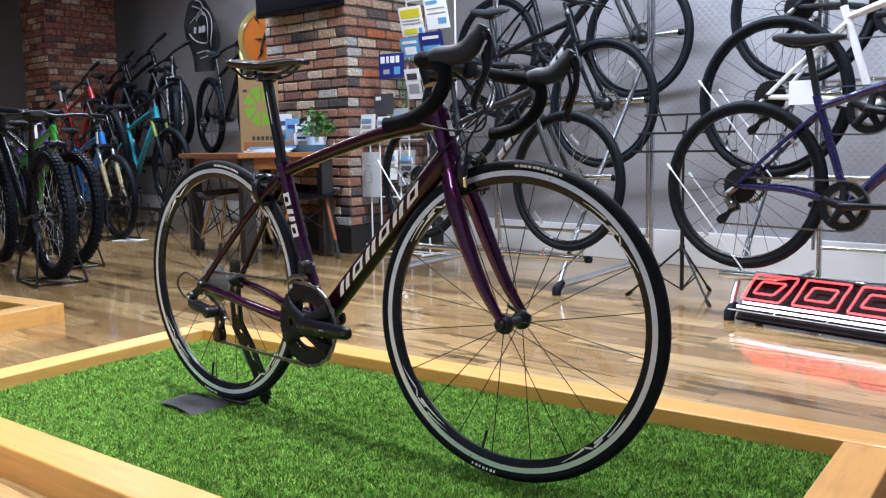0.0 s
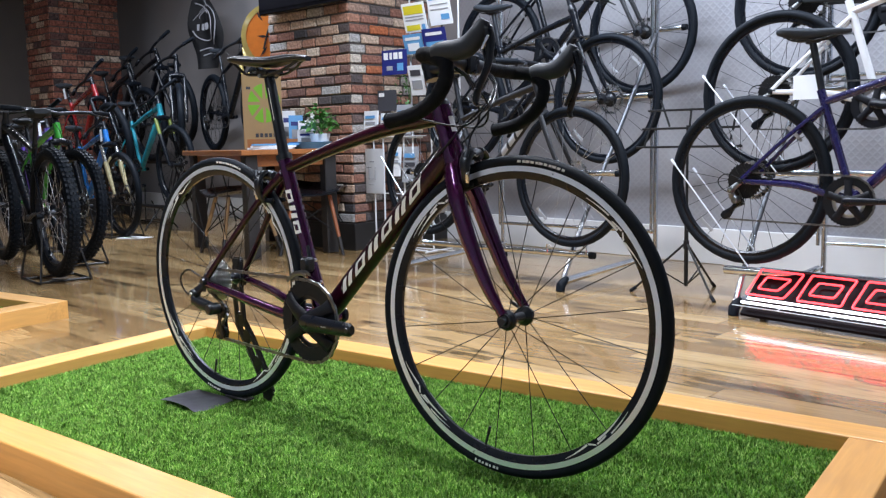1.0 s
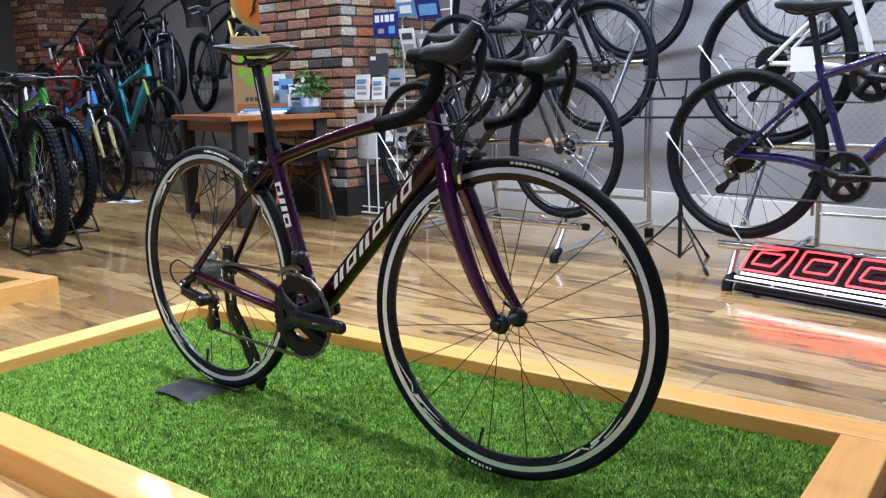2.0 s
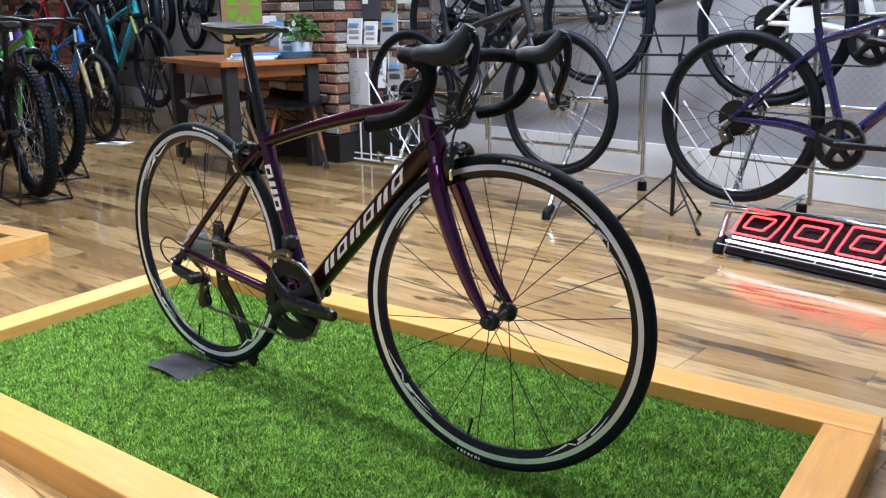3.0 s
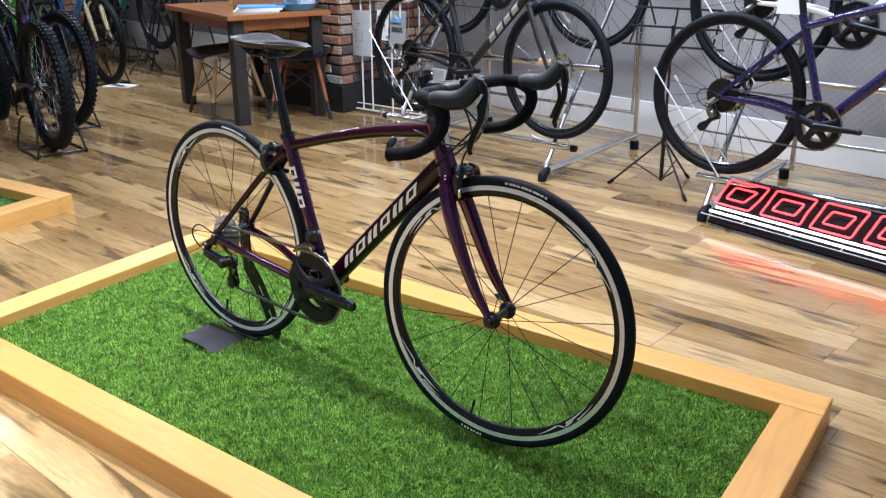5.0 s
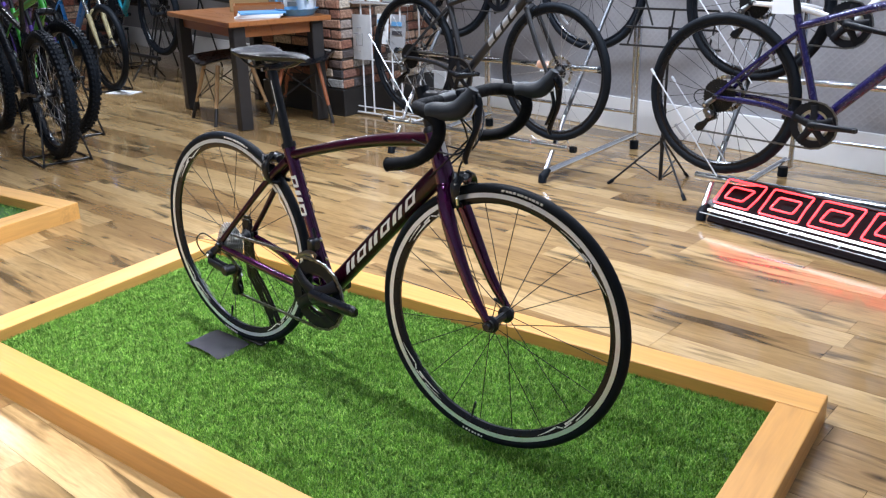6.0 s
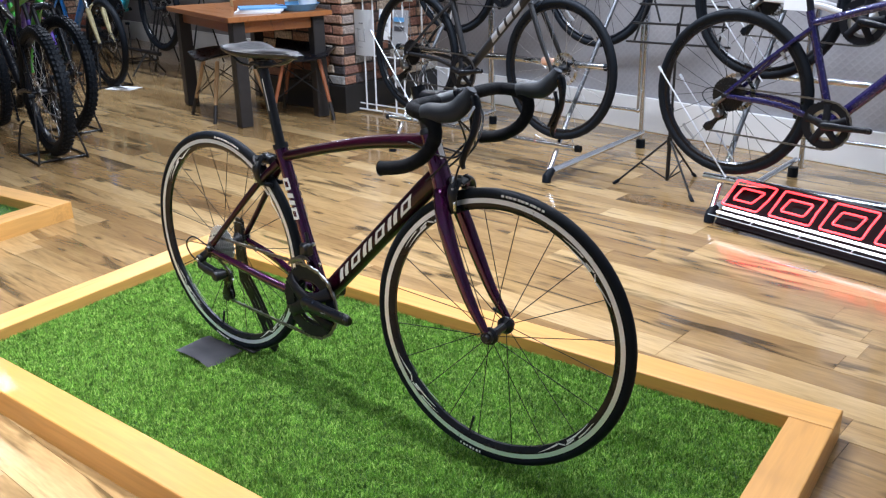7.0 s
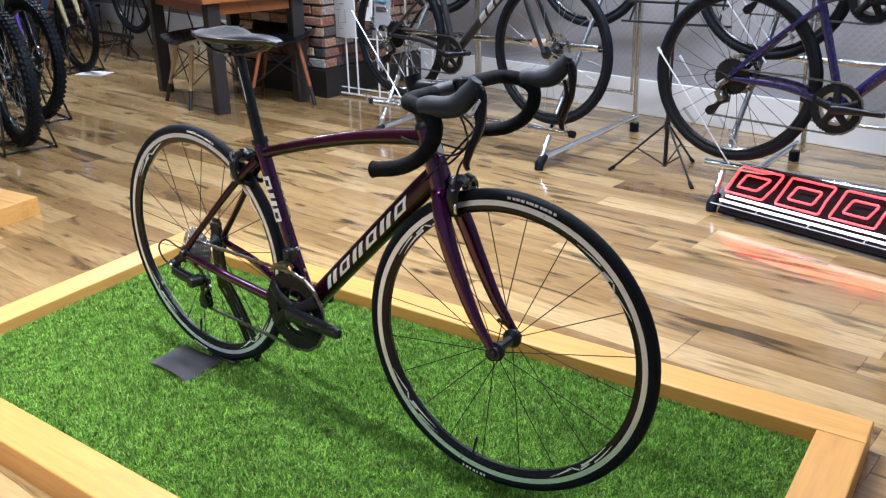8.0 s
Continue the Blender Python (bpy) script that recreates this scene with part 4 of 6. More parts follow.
    for s in (-1, 1):
        e, i = bar[-1] if s > 0 else bar[0], bar[-2] if s > 0 else bar[1]
        q = e + (i - e).normalized() * 0.125
        part("grip", tube(B(), [e, e.lerp(q, 0.1), e.lerp(q, 0.9), q], [0.015, 0.0175, 0.0165, 0.0185], 12, side=(0, 0, 1)), M["rubber"], hbar, "black rubber grip")
        p = q + (i - e).normalized() * 0.03
        part("brake_lever", tube(B(), curve([p, p + V(0.035, s * 0.01, -0.012), p + V(0.055, s * 0.05, -0.022), p + V(0.05, s * 0.12, -0.03)], 4), [(0.010, 0.010), (0.009, 0.008), (0.006, 0.004), (0.006, 0.004)], 8), M["satin"], hbar, "black brake lever")
    bm = B()
    for s in (-1, 1):
        a = cl + V(0.02, s * half * 0.5, 0.0)
        tube(bm, curve([a, a + V(0.06, -s * 0.08, -0.04), hb + V(0.10, s * 0.03, 0.02), hb + V(0.02, s * 0.03, -0.06)], 6), 0.0025, 6)
    part("cable", bm, M["black"], bike, "looped black cables", m=bar_turn)
    saddle_and_post(bike, ST, V(*spec["post"]), M["satin"], False)
    drivetrain(bike, bb, R, spec)
    if spec.get("tag"):
        bm = box(B(), (0.115, 0.0012, 0.10) if not mtb else (0.055, 0.0012, 0.10), pose(*spec["tag"], 0, 6 if mtb else 0, -40 if mtb else 0))
        part("price_tag", bm, M["paper"], bike, "white paper price card")
    return bike


# each printed block: pieces as start and end along the tube, lower and upper angle
HOLLOW = [(0.0, 0.080, -27, -15), (0.0, 0.080, 11, 23), (0.0, 0.021, -15, 11), (0.059, 0.080, -15, 11)]
BARS = [(0.0, 0.030, -27, 23), (0.048, 0.078, -27, 23)]
LETTERS = [BARS, HOLLOW] * 3
SLANT = 0.0009


def road_bike(m, spec, label):
    R, w, wb, bb = spec["R"], spec["w"], spec["wb"], spec["bb"]
    bike = thing("road_bike", m, label, "bicycle")
    zb, zt = spec["ht"]
    hb, ht = V(axis_at(spec, zb), 0, zb), V(axis_at(spec, zt), 0, zt)
    BBp, ST = V(bb[0], 0, bb[1]), V(spec["st"][0], 0, spec["st"][1])
    # W is the same paint as P, shade put into its colour.
    P, W = M["purple"], M["wine"]
    dst = (ST - BBp).normalized()
    bm = B()
    tube(bm, [BBp, BBp.lerp(ST, 0.3), BBp.lerp(ST, 0.7), ST + dst * 0.012], [(0.023, 0.024), (0.0195, 0.0165), (0.0175, 0.015), (0.0185, 0.0185)], 20)
    lathe(bm, [(0.0, -0.040), (0.0225, -0.040), (0.0235, -0.034), (0.0235, 0.034), (0.0225, 0.040), (0.0, 0.040)], 24, Matrix.Translation(BBp), loop=False)
    frame = part("frame", bm, P, bike, "deep purple flake carbon frame")
    part("head_tube", tube(B(), [hb, hb.lerp(ht, 0.5), ht], [(0.026, 0.025), (0.0225, 0.022), (0.0225, 0.0215)], 24), P, frame, "purple head tube")
    d0, d1 = hb.lerp(ht, 0.20) + V(-0.006, 0, 0), BBp + V(0.008, 0, 0.006)
    part("down_tube", tube(B(), [d0, d0.lerp(d1, 0.1), d0.lerp(d1, 0.5), d0.lerp(d1, 0.92), d1], [(0.024, 0.021), (0.026, 0.022), (0.0255, 0.0225), (0.025, 0.024), (0.022, 0.024)], 24), W, frame, "down tube with white lettering blocks, purple paint darkened for shade")
    t0, t1 = ht.lerp(hb, 0.16) + V(-0.004, 0, 0), ST - dst * 0.016
    part("top_tube", tube(B(), curve([t0, t0.lerp(t1, 0.33) + V(0, 0, 0.013), t0.lerp(t1, 0.66) + V(0, 0, 0.011), t1], 5), [(0.019, 0.018), (0.0165, 0.017), (0.0145, 0.0155), (0.0135, 0.014)], 20), W, frame, "top tube with slight arch, purple paint darkened for shade")
    for s in (-1, 1):
        part("chain_stay", tube(B(), curve([BBp + V(-0.012, s * 0.024, -0.002), BBp + V(-0.12, s * 0.031, 0.004), V(0.14, s * 0.054, R - 0.030), V(0.0, s * 0.063, R - 0.006)], 5), [(0.016, 0.010), (0.0145, 0.009), (0.0125, 0.0085), (0.010, 0.006)], 14), P, frame)
        part("seat_stay", tube(B(), curve([ST + V(-0.006, s * 0.010, -0.030), ST.lerp(V(0, 0, R), 0.30) + V(0.006, s * 0.026, 0.0), ST.lerp(V(0, 0, R), 0.7) + V(0, s * 0.050, 0.0), V(0.0, s * 0.063, R + 0.004)], 5), [(0.0125, 0.009), (0.0095, 0.008), (0.0085, 0.007), (0.0095, 0.006)], 14), W, frame)
        bm = tube(B(), [V(0.012, s * 0.0645, R + 0.016), V(-0.004, s * 0.0645, R), V(-0.010 if s < 0 else 0.0, s * 0.0645, R - 0.028)], [(0.012, 0.0035), (0.015, 0.0035), (0.009, 0.0035)], 10)
        part("dropout", bm, M["satin"], frame, "black wheel dropout")
    # printed blocks: a row of slanted white ones on the down tube, smaller ones on the seat tube, a badge on the head tube
    for side in (270, 90):
        flip = 1 if side == 270 else -1
        for i in range(6):
            s0 = 0.215 + 0.108 * i
            for e0, e1, lo, hi in LETTERS[i]:
                bm = on_tube(B(), d1, d0, (0.0262, 0.0232), (0.0255, 0.0222), s0 + e0 + SLANT * (lo + hi) / 2, s0 + e1 + SLANT * (lo + hi) / 2, radians(side + flip * lo), radians(side + flip * hi), SLANT * (hi - lo))
                part("decal", bm, M["white"], frame, "slanted white printed bar")
        for i in range(3):
            s0 = 0.745 - 0.100 * i
            for e0, e1, lo, hi in (HOLLOW, BARS, HOLLOW)[i]:
                bm = on_tube(B(), BBp, ST, (0.0208, 0.0187), (0.0192, 0.0168), s0 + e0, s0 + e1, radians(side + flip * lo * 1.3), radians(side + flip * hi * 1.3), 0.012 * (hi - lo) / 50)
                part("decal", bm, M["white"], frame, "white printed bar")
    part("badge", on_tube(B(), hb, ht, (0.0245, 0.0245), (0.0236, 0.0226), 0.50, 0.78, radians(172), radians(206)), M["white"], frame, "white head badge")
    for s0 in (0.22, 0.36):
        for c, m_ in ((BBp.lerp(ST, s0) + V(0.019, 0, 0.006), pose(0, 0, 0, 0, 0, 90)), (d1.lerp(d0, s0 + 0.06) + V(-0.017, 0, 0.017), pose(0, 0, 0, 45, 0, 90))):
            part("bottle_bolt", lathe(B(), [(0.0, -0.004), (0.005, -0.003), (0.005, 0.003), (0.0, 0.003)], 10, Matrix.Translation(c) @ m_, loop=False), M["alloy"], frame, "small bright bolt")
    part("seat_clamp", lathe(B(), [(0.014, -0.007), (0.0205, -0.007), (0.0205, 0.007), (0.014, 0.007)], 24, Matrix.Translation(ST + dst * 0.014) @ V(0, 1, 0).rotation_difference(dst).to_matrix().to_4x4()), M["satin"], frame, "black seat clamp")
    # wheels, fork
    wheel(bike, "rear_wheel", V(0, 0, R), R, w, spec, True)
    turn = front_matrix(spec, spec["steer"])
    wh = wheel(bike, "front_wheel", V(wb, 0, R), R, w, spec, False)
    wh.matrix_basis = turn @ wh.matrix_basis
    crown = V(axis_at(spec, zb - 0.012), 0, zb - 0.012)
    up = V(-math.cos(radians(spec["angle"])), 0, math.sin(radians(spec["angle"])))
    bm = tube(B(), [hb, crown, crown - up * 0.028], [(0.0255, 0.025), (0.026, 0.034), (0.020, 0.036)], 20)
    fork = part("fork", bm, P, bike, "deep purple carbon fork", m=turn)
    for s in (-1, 1):
        end = V(wb, s * 0.051, R)
        c0 = crown - up * 0.012 + V(0, s * 0.022, 0)
        bm = tube(B(), curve([c0, c0.lerp(end, 0.18) + V(-0.004, s * 0.012, 0), c0.lerp(end, 0.45) + V(-0.010, s * 0.011, 0), c0.lerp(end, 0.75) + V(-0.010, s * 0.005, 0), end + V(-0.004, 0, 0.012)], 5), [(0.021, 0.014), (0.0205, 0.0125), (0.0185, 0.011), (0.0145, 0.009), (0.010, 0.0065)], 18)
        leg = part("fork_leg", bm, P, fork, "flattened purple fork blade")
        part("fork_end", lathe(B(), [(0.0, s * 0.046), (0.015, s * 0.046), (0.015, s * 0.054), (0.0, s * 0.054)], 18, Matrix.Translation((wb, 0, R)), loop=False), M["satin"], leg, "black fork end")
    rot = V(0, 1, 0).rotation_difference(up).to_matrix().to_4x4()
    part("headset", lathe(B(), [(0.0, 0), (0.0225, 0), (0.0225, 0.006), (0.0195, 0.013), (0.0175, 0.014), (0.0175, 0.034), (0.0, 0.034)], 24, Matrix.Translation(ht) @ rot, loop=False), M["satin"], bike, "black headset with spacers", m=turn)
    # stem, bar
    sz = spec["bar_z"]
    top = V(axis_at(spec, sz), 0, sz)
    cl = top + V(0.090, 0, 0.006)
    bm = tube(B(), [top - up * 0.022, top + up * 0.024], 0.0175, 18)
    tube(bm, [top, top.lerp(cl, 0.5), cl], [(0.0165, 0.017), (0.0145, 0.0155), (0.0165, 0.021)], 16)
    box(bm, (0.014, 0.044, 0.042), Matrix.Translation(cl + V(0.014, 0, 0)), 0.004)
    part("stem", bm, M["black"], bike, "short black alloy stem", m=turn)
    hbar = part("handlebar", tube(B(), [cl + V(0, -0.10, 0), cl + V(0, -0.05, 0), cl + V(0, 0.05, 0), cl + V(0, 0.10, 0)], [0.0125, 0.0158, 0.0158, 0.0125], 16, side=(0, 0, 1)), M["satin"], bike, "black drop handlebar", m=turn)
    for s in (-1, 1):
        g = curve([cl + V(*q) for q in [(0, s * 0.075, 0), (0.003, s * 0.14, 0.001), (0.012, s * 0.180, 0.0), (0.045, s * 0.196, -0.004), (0.076, s * 0.199, -0.022), (0.078, s * 0.200, -0.052), (0.059, s * 0.202, -0.084), (0.028, s * 0.204, -0.106), (-0.004, s * 0.205, -0.118), (-0.050, s * 0.206, -0.126)]], 6)
        rr = [0.0143 + (0.0006 if i % 2 else 0) for i in range(len(g))]
        part("bar_tape", tube(B(), g, rr, 14, side=(0, 0.3, 1)), M["tape"], hbar, "wrapped matt black bar tape")
        c = g[-1]
        part("bar_plug", lathe(B(), [(0.0, 0.003), (0.013, 0.003), (0.0165, 0.0), (0.0, -0.001)], 16, Matrix.Translation(c) @ V(0, 1, 0).rotation_difference(V(-1, 0, -0.13).normalized()).to_matrix().to_4x4(), loop=False), M["plastic"], hbar, "black bar end plug")
        h = curve([cl + V(*q) for q in [(0.052, s * 0.197, -0.003), (0.070, s * 0.198, 0.001), (0.095, s * 0.196, 0.001), (0.122, s * 0.193, 0.008), (0.144, s * 0.191, 0.030), (0.156, s * 0.190, 0.052)]], 5)
        bm = tube(B(), h, [(0.0175, 0.0165), (0.019, 0.0175), (0.0195, 0.018), (0.0205, 0.0165), (0.0185, 0.015), (0.011, 0.010)], 18)
        sh = part("shifter", bm, M["plastic"], hbar, "grey-black rubber brake hood")
        bm = tube(B(), curve([cl + V(*q) for q in [(0.152, s * 0.190, 0.046), (0.163, s * 0.190, 0.032), (0.168, s * 0.191, 0.010), (0.166, s * 0.194, -0.028), (0.152, s * 0.198, -0.064), (0.144, s * 0.200, -0.090), (0.148, s * 0.200, -0.103)]], 5), [(0.005, 0.008), (0.011, 0.011), (0.010, 0.0095), (0.007, 0.0075), (0.0065, 0.0085), (0.007, 0.0095), (0.006, 0.007), (0.004, 0.004)], 12)
        lev = part("brake_lever", bm, M["black"], sh, "long curved black brake lever")
        bm = tube(B(), curve([cl + V(*q) for q in [(0.152, s * 0.186, 0.004), (0.158, s * 0.187, -0.028), (0.148, s * 0.188, -0.060), (0.140, s * 0.184, -0.078)]], 4), [(0.004, 0.006), (0.004, 0.006), (0.005, 0.009), (0.003, 0.006)], 10)
        part("shift_paddle", bm, M["black"], sh, "black shift paddle")
        part("lever_badge", box(B(), (0.006, 0.003, 0.028), Matrix.Translation(cl + V(0.1645, s * 0.2035, 0.010)) @ pose(0, 0, 0, 0, 28, 0), 0.001), M["chrome"], lev, "small bright badge")
    bm = B()
    for s in (-1, 1):
        tube(bm, curve([cl + V(0.01, s * 0.075, -0.008), cl + V(0.036, s * 0.055, -0.03), cl + V(0.040, s * 0.022, -0.075), cl + V(0.012, -s * 0.024, -0.125), d0 + V(-0.02, -s * 0.022, -0.012)], 7), 0.0024, 7)
        tube(bm, curve([cl + V(0.008, s * 0.07, -0.010), cl + V(0.044, s * 0.040, -0.045), cl + V(0.050, -s * 0.006, -0.09), cl + V(0.010, -s * 0.032, -0.128), t0 + V(-0.05, -s * 0.018, -0.004)], 7), 0.0024, 7)
    bk = crown + V(0.038, 0, 0.022)
    tube(bm, curve([cl + V(0.008, 0.07, -0.010), cl + V(0.05, 0.04, -0.04), cl + V(0.066, -0.01, -0.09), bk + V(0.02, -0.034, 0.05), bk + V(0.008, -0.034, 0.0)], 7), 0.0024, 7)
    part("cable", bm, M["black"], bike, "black cable housings looping from the bar", m=turn)
    # brakes

    def caliper(name, c, face, mm):
        """Dual-pivot caliper over a tyre; face: +1 before the fork, -1 behind the stays."""
        bm = B()
        for s in (-1, 1):
            out = 0.020 if s > 0 else 0.012
            tube(bm, curve([c + V(face * out, -s * 0.020, 0.014), c + V(face * (out + 0.002), s * 0.010, 0.020), c + V(face * out, s * 0.034, 0.000), c + V(face * 0.012, s * 0.033, -0.030), c + V(face * 0.006, s * 0.022, -0.052)], 5), [(0.012, 0.007), (0.014, 0.008), (0.013, 0.008), (0.010, 0.007), (0.008, 0.006)], 12)
        lathe(bm, [(0.0, 0.032), (0.008, 0.032), (0.011, 0.027), (0.011, -0.012), (0.0, -0.012)], 14, Matrix.Translation(c + V(0, 0, 0.012)) @ pose(0, 0, 0, 0, 0, -90 * face), loop=False)
        tube(bm, [c + V(face * 0.018, -0.018, 0.020), c + V(face * 0.016, -0.034, 0.022), c + V(face * 0.016, -0.040, 0.006)], [(0.008, 0.005), (0.008, 0.006), (0.006, 0.005)], 10)
        tube(bm, [c + V(face * 0.018, 0.014, 0.024), c + V(face * 0.018, 0.034, 0.014), c + V(face * 0.016, 0.040, -0.012)], [(0.007, 0.005), (0.009, 0.006), (0.006, 0.005)], 10)
        br = part(name, bm, M["satin"], bike, "black dual-pivot rim brake", m=mm)
        for s in (-1, 1):
            part("brake_pad", box(B(), (0.05, 0.009, 0.011), Matrix.Translation(c + V(-face * 0.002, s * 0.0185, -0.050)), 0.002), M["rubber"], br, "black rubber brake pad")
        for dy, dz in ((-0.016, 0.012), (0.0, -0.002), (0.030, -0.004)):
            bm = lathe(B(), [(0.0, 0.031), (0.0040, 0.031), (0.0048, 0.028), (0.0048, 0.016), (0.0, 0.016)], 12, Matrix.Translation(c + V(0, dy, dz)) @ pose(0, 0, 0, 0, 0, -90 * face), loop=False)
            part("brake_bolt", bm, M["alloy"], br, "small bright bolt")
        bm = tube(B(), [c + V(face * 0.014, -0.036, -0.016), c + V(face * 0.014, -0.036, 0.012), c + V(face * 0.014, -0.036, 0.030)], [0.0055, 0.0055, 0.003], 10)
        part("cable_adjuster", bm, M["alloy"], br, "bright barrel adjuster")
        bm = tube(B(), [c + V(face * 0.018, -0.030, -0.014), c + V(face * 0.020, -0.040, -0.030), c + V(face * 0.018, -0.034, -0.046)], [(0.004, 0.002)] * 3, 8)
        part("release_lever", bm, M["alloy"], br, "small bright release lever")

    fc = V(wb, 0, R) + (crown - V(wb, 0, R)).normalized() * 0.352
    caliper("front_brake", V(fc.x + 0.034, 0, fc.z + 0.006), 1, turn)
    rc = V(0, 0, R) + (ST - V(0, 0, R)).normalized() * 0.352
    caliper("rear_brake", V(rc.x - 0.010, 0, rc.z + 0.010), -1, None)
    saddle_and_post(bike, ST + dst * 0.015, V(*spec["post"]), M["satin"], True)
    drivetrain(bike, bb, R, spec)
    # front derailleur
    c = BBp + V(-0.052, 0, 0.108)
    bm = B()
    for y in (-0.056, -0.040):
        tube(bm, curve([c + V(-0.018, y, -0.014), c + V(0.006, y, 0.006), c + V(0.032, y, 0.012), c + V(0.052, y, 0.006)], 4), [(0.004, 0.001), (0.006, 0.001), (0.006, 0.001), (0.003, 0.001)], 8)
    fd = part("front_derailleur", bm, M["chain"], bike, "bright derailleur cage")
    box(bm2 := B(), (0.03, 0.03, 0.036), Matrix.Translation(c + V(0.026, -0.026, 0.03)), 0.006)
    tube(bm2, [c + V(0.03, -0.02, 0.035), c + V(0.02, -0.018, 0.075)], [0.006, 0.004], 8)
    part("derailleur_body", bm2, M["satin"], fd, "black derailleur body")
    return bike


HERO = dict(kind="road", R=0.335, w=0.0125, wb=0.995, rake=0.047, angle=72.0, bb=(0.408, 0.268), st=(0.283, 0.655), ht=(0.655, 0.772), post=(0.232, 0, 0.874), bar_z=0.852, steer=8.0, crank=2)
GRASS = 0.047
road_bike(pose(-1.0, -0.022, GRASS, 0, 0, 1.2), HERO, "deep purple carbon road bike with drop bar and no pedals")


def placed(spec, axle, yaw):
    """The pose that brings the front axle to a place."""
    q = Matrix.Rotation(radians(yaw), 4, "Z")
    o = Vector(axle) - q @ Vector((spec["wb"], 0, spec["R"]))
    return Matrix.Translation(o) @ q


def city(**k):
    d = dict(kind="city", R=0.349, w=0.0195, wb=1.055, rake=0.05, angle=71.0, bb=(0.425, 0.278), st=(0.30, 0.675), ht=(0.69, 0.84), post=(0.255, 0, 0.885), bar=0.30, disc=True, blackspokes=True)
    d.update(k)
    return d


def mtb(**k):
    d = dict(kind="mtb", R=0.37, w=0.030, wb=1.14, rake=0.045, angle=68.0, bb=(0.437, 0.318), st=(0.29, 0.74), ht=(0.80, 0.905), post=(0.235, 0, 0.90), bar=0.36, disc=True, knobs=True, blackspokes=True)
    d.update(k)
    return d


def rear_at(axle, yaw, R=0.349):
    return pose(axle[0], axle[1], axle[2] - R, 0, 0, yaw)


RACKED, ROWED = "bicycles on the tiered racks", "mountain bicycles in a row"
disc_bike(city(paint="indigo", crank=2, tag=None), rear_at((-0.448, 2.166, 0.561), -2.2), "indigo blue city bike on the lowest rack tier", RACKED)
disc_bike(city(paint="whitepaint", crank=-8, tag=(0.16, -0.075, 0.36)), rear_at((-0.452, 2.465, 0.930), -2.5), "white city bike with price card on the middle tier", RACKED)
disc_bike(city(paint="darkgrey", crank=20), rear_at((-0.46, 2.80, 1.345), -2.5), "dark grey city bike on the upper tier", RACKED)
spec = city(paint="darkgrey", decal="greyprint", crank=10, blackspokes=False)
disc_bike(spec, placed(spec, (-1.402, 2.276, 0.56), -4.5), "dark grey city bike with pale down-tube blocks", RACKED)
spec = city(paint="black", decal="greyprint", crank=40, kind="city")
disc_bike(spec, placed(spec, (-1.515, 2.79, 0.957), -3), "black city bike on the middle tier", RACKED)
spec = city(paint="black", accent="darkgrey", crank=-30)
disc_bike(spec, placed(spec, (-1.49, 3.12, 1.336), -3), "black city bike on the upper tier", RACKED)

spec = mtb(paint="black", accent="green", lowers="black", stanchion="satin", w=0.035, blackspokes=False, crank=60)
disc_bike(spec, rear_at((-3.976, 0.869, 0.390), 172, spec["R"]), "black mountain bike with fat tyres and bright spokes", ROWED)
spec = mtb(paint="green", lowers="black", stanchion="satin", w=0.033, steer=8)
disc_bike(spec, placed(spec, (-4.55, 1.27, 0.385), -7), "lime green mountain bike with knobbly tyres", ROWED)
spec = mtb(paint="violet", tag=(0.90, -0.06, 0.90), lowers="violet", bar_turn=-84)
disc_bike(spec, placed(spec, (-5.45, 1.62, 0.372), -6), "violet mountain bike in a floor stand", ROWED)
spec = mtb(paint="blue", tag=(0.93, -0.06, 0.86), lowers="sand", stanchion="alloy", R=0.36, w=0.026, knobs=False, bar_turn=-88)
disc_bike(spec, placed(spec, (-6.006, 2.379, 0.362), -5), "bright blue mountain bike with yellow fork legs", ROWED)
spec = mtb(paint="red", tag=(0.30, -0.05, 0.86), lowers="black", knobs=False, bar_turn=-86)
disc_bike(spec, placed(spec, (-6.62, 2.66, 0.80), -5) @ pose(0, 0, 0.37, 5) @ pose(0, 0, -0.37), "red mountain bike behind the blue one", ROWED)
spec = mtb(paint="teal", tag=(0.24, -0.05, 0.84), lowers="black", stanchion="kevlar", R=0.36, w=0.026, knobs=False, bar_turn=-80)
disc_bike(spec, placed(spec, (-6.05, 2.935, 0.592), -5), "turquoise mountain bike with yellow fork legs", ROWED)
spec = mtb(paint="black", lowers="black", knobs=False, bar_turn=-90)
disc_bike(spec, placed(spec, (-7.1, 3.30, 0.98), -5) @ pose(0, 0, 0.37, 5) @ pose(0, 0, -0.37), "black mountain bike with turned bar behind the red one", ROWED)
spec = mtb(paint="black", lowers="black", knobs=False, bar_turn=-84)
disc_bike(spec, placed(spec, (-6.75, 3.42, 1.12), -5) @ pose(0, 0, 0.37, 6) @ pose(0, 0, -0.37), "black mountain bike with turned bar behind the turquoise one", ROWED)
spec = mtb(paint="black", lowers="black", R=0.35, w=0.028, knobs=False, bar_turn=-60)
disc_bike(spec, placed(spec, (-6.20, 3.10, 0.98), -30), "black mountain bike seen almost end-on in the back row", ROWED)
spec = mtb(paint="black", accent="yellow", head="yellow", lowers="yellow", stanchion="yellow", knobs=False, bar_turn=-70)
disc_bike(spec, rear_at((-6.40, 3.60, 1.071), -15, spec["R"]), "black mountain bike with yellow down tube on a raised stand", ROWED)

# ---- platform with turf ----


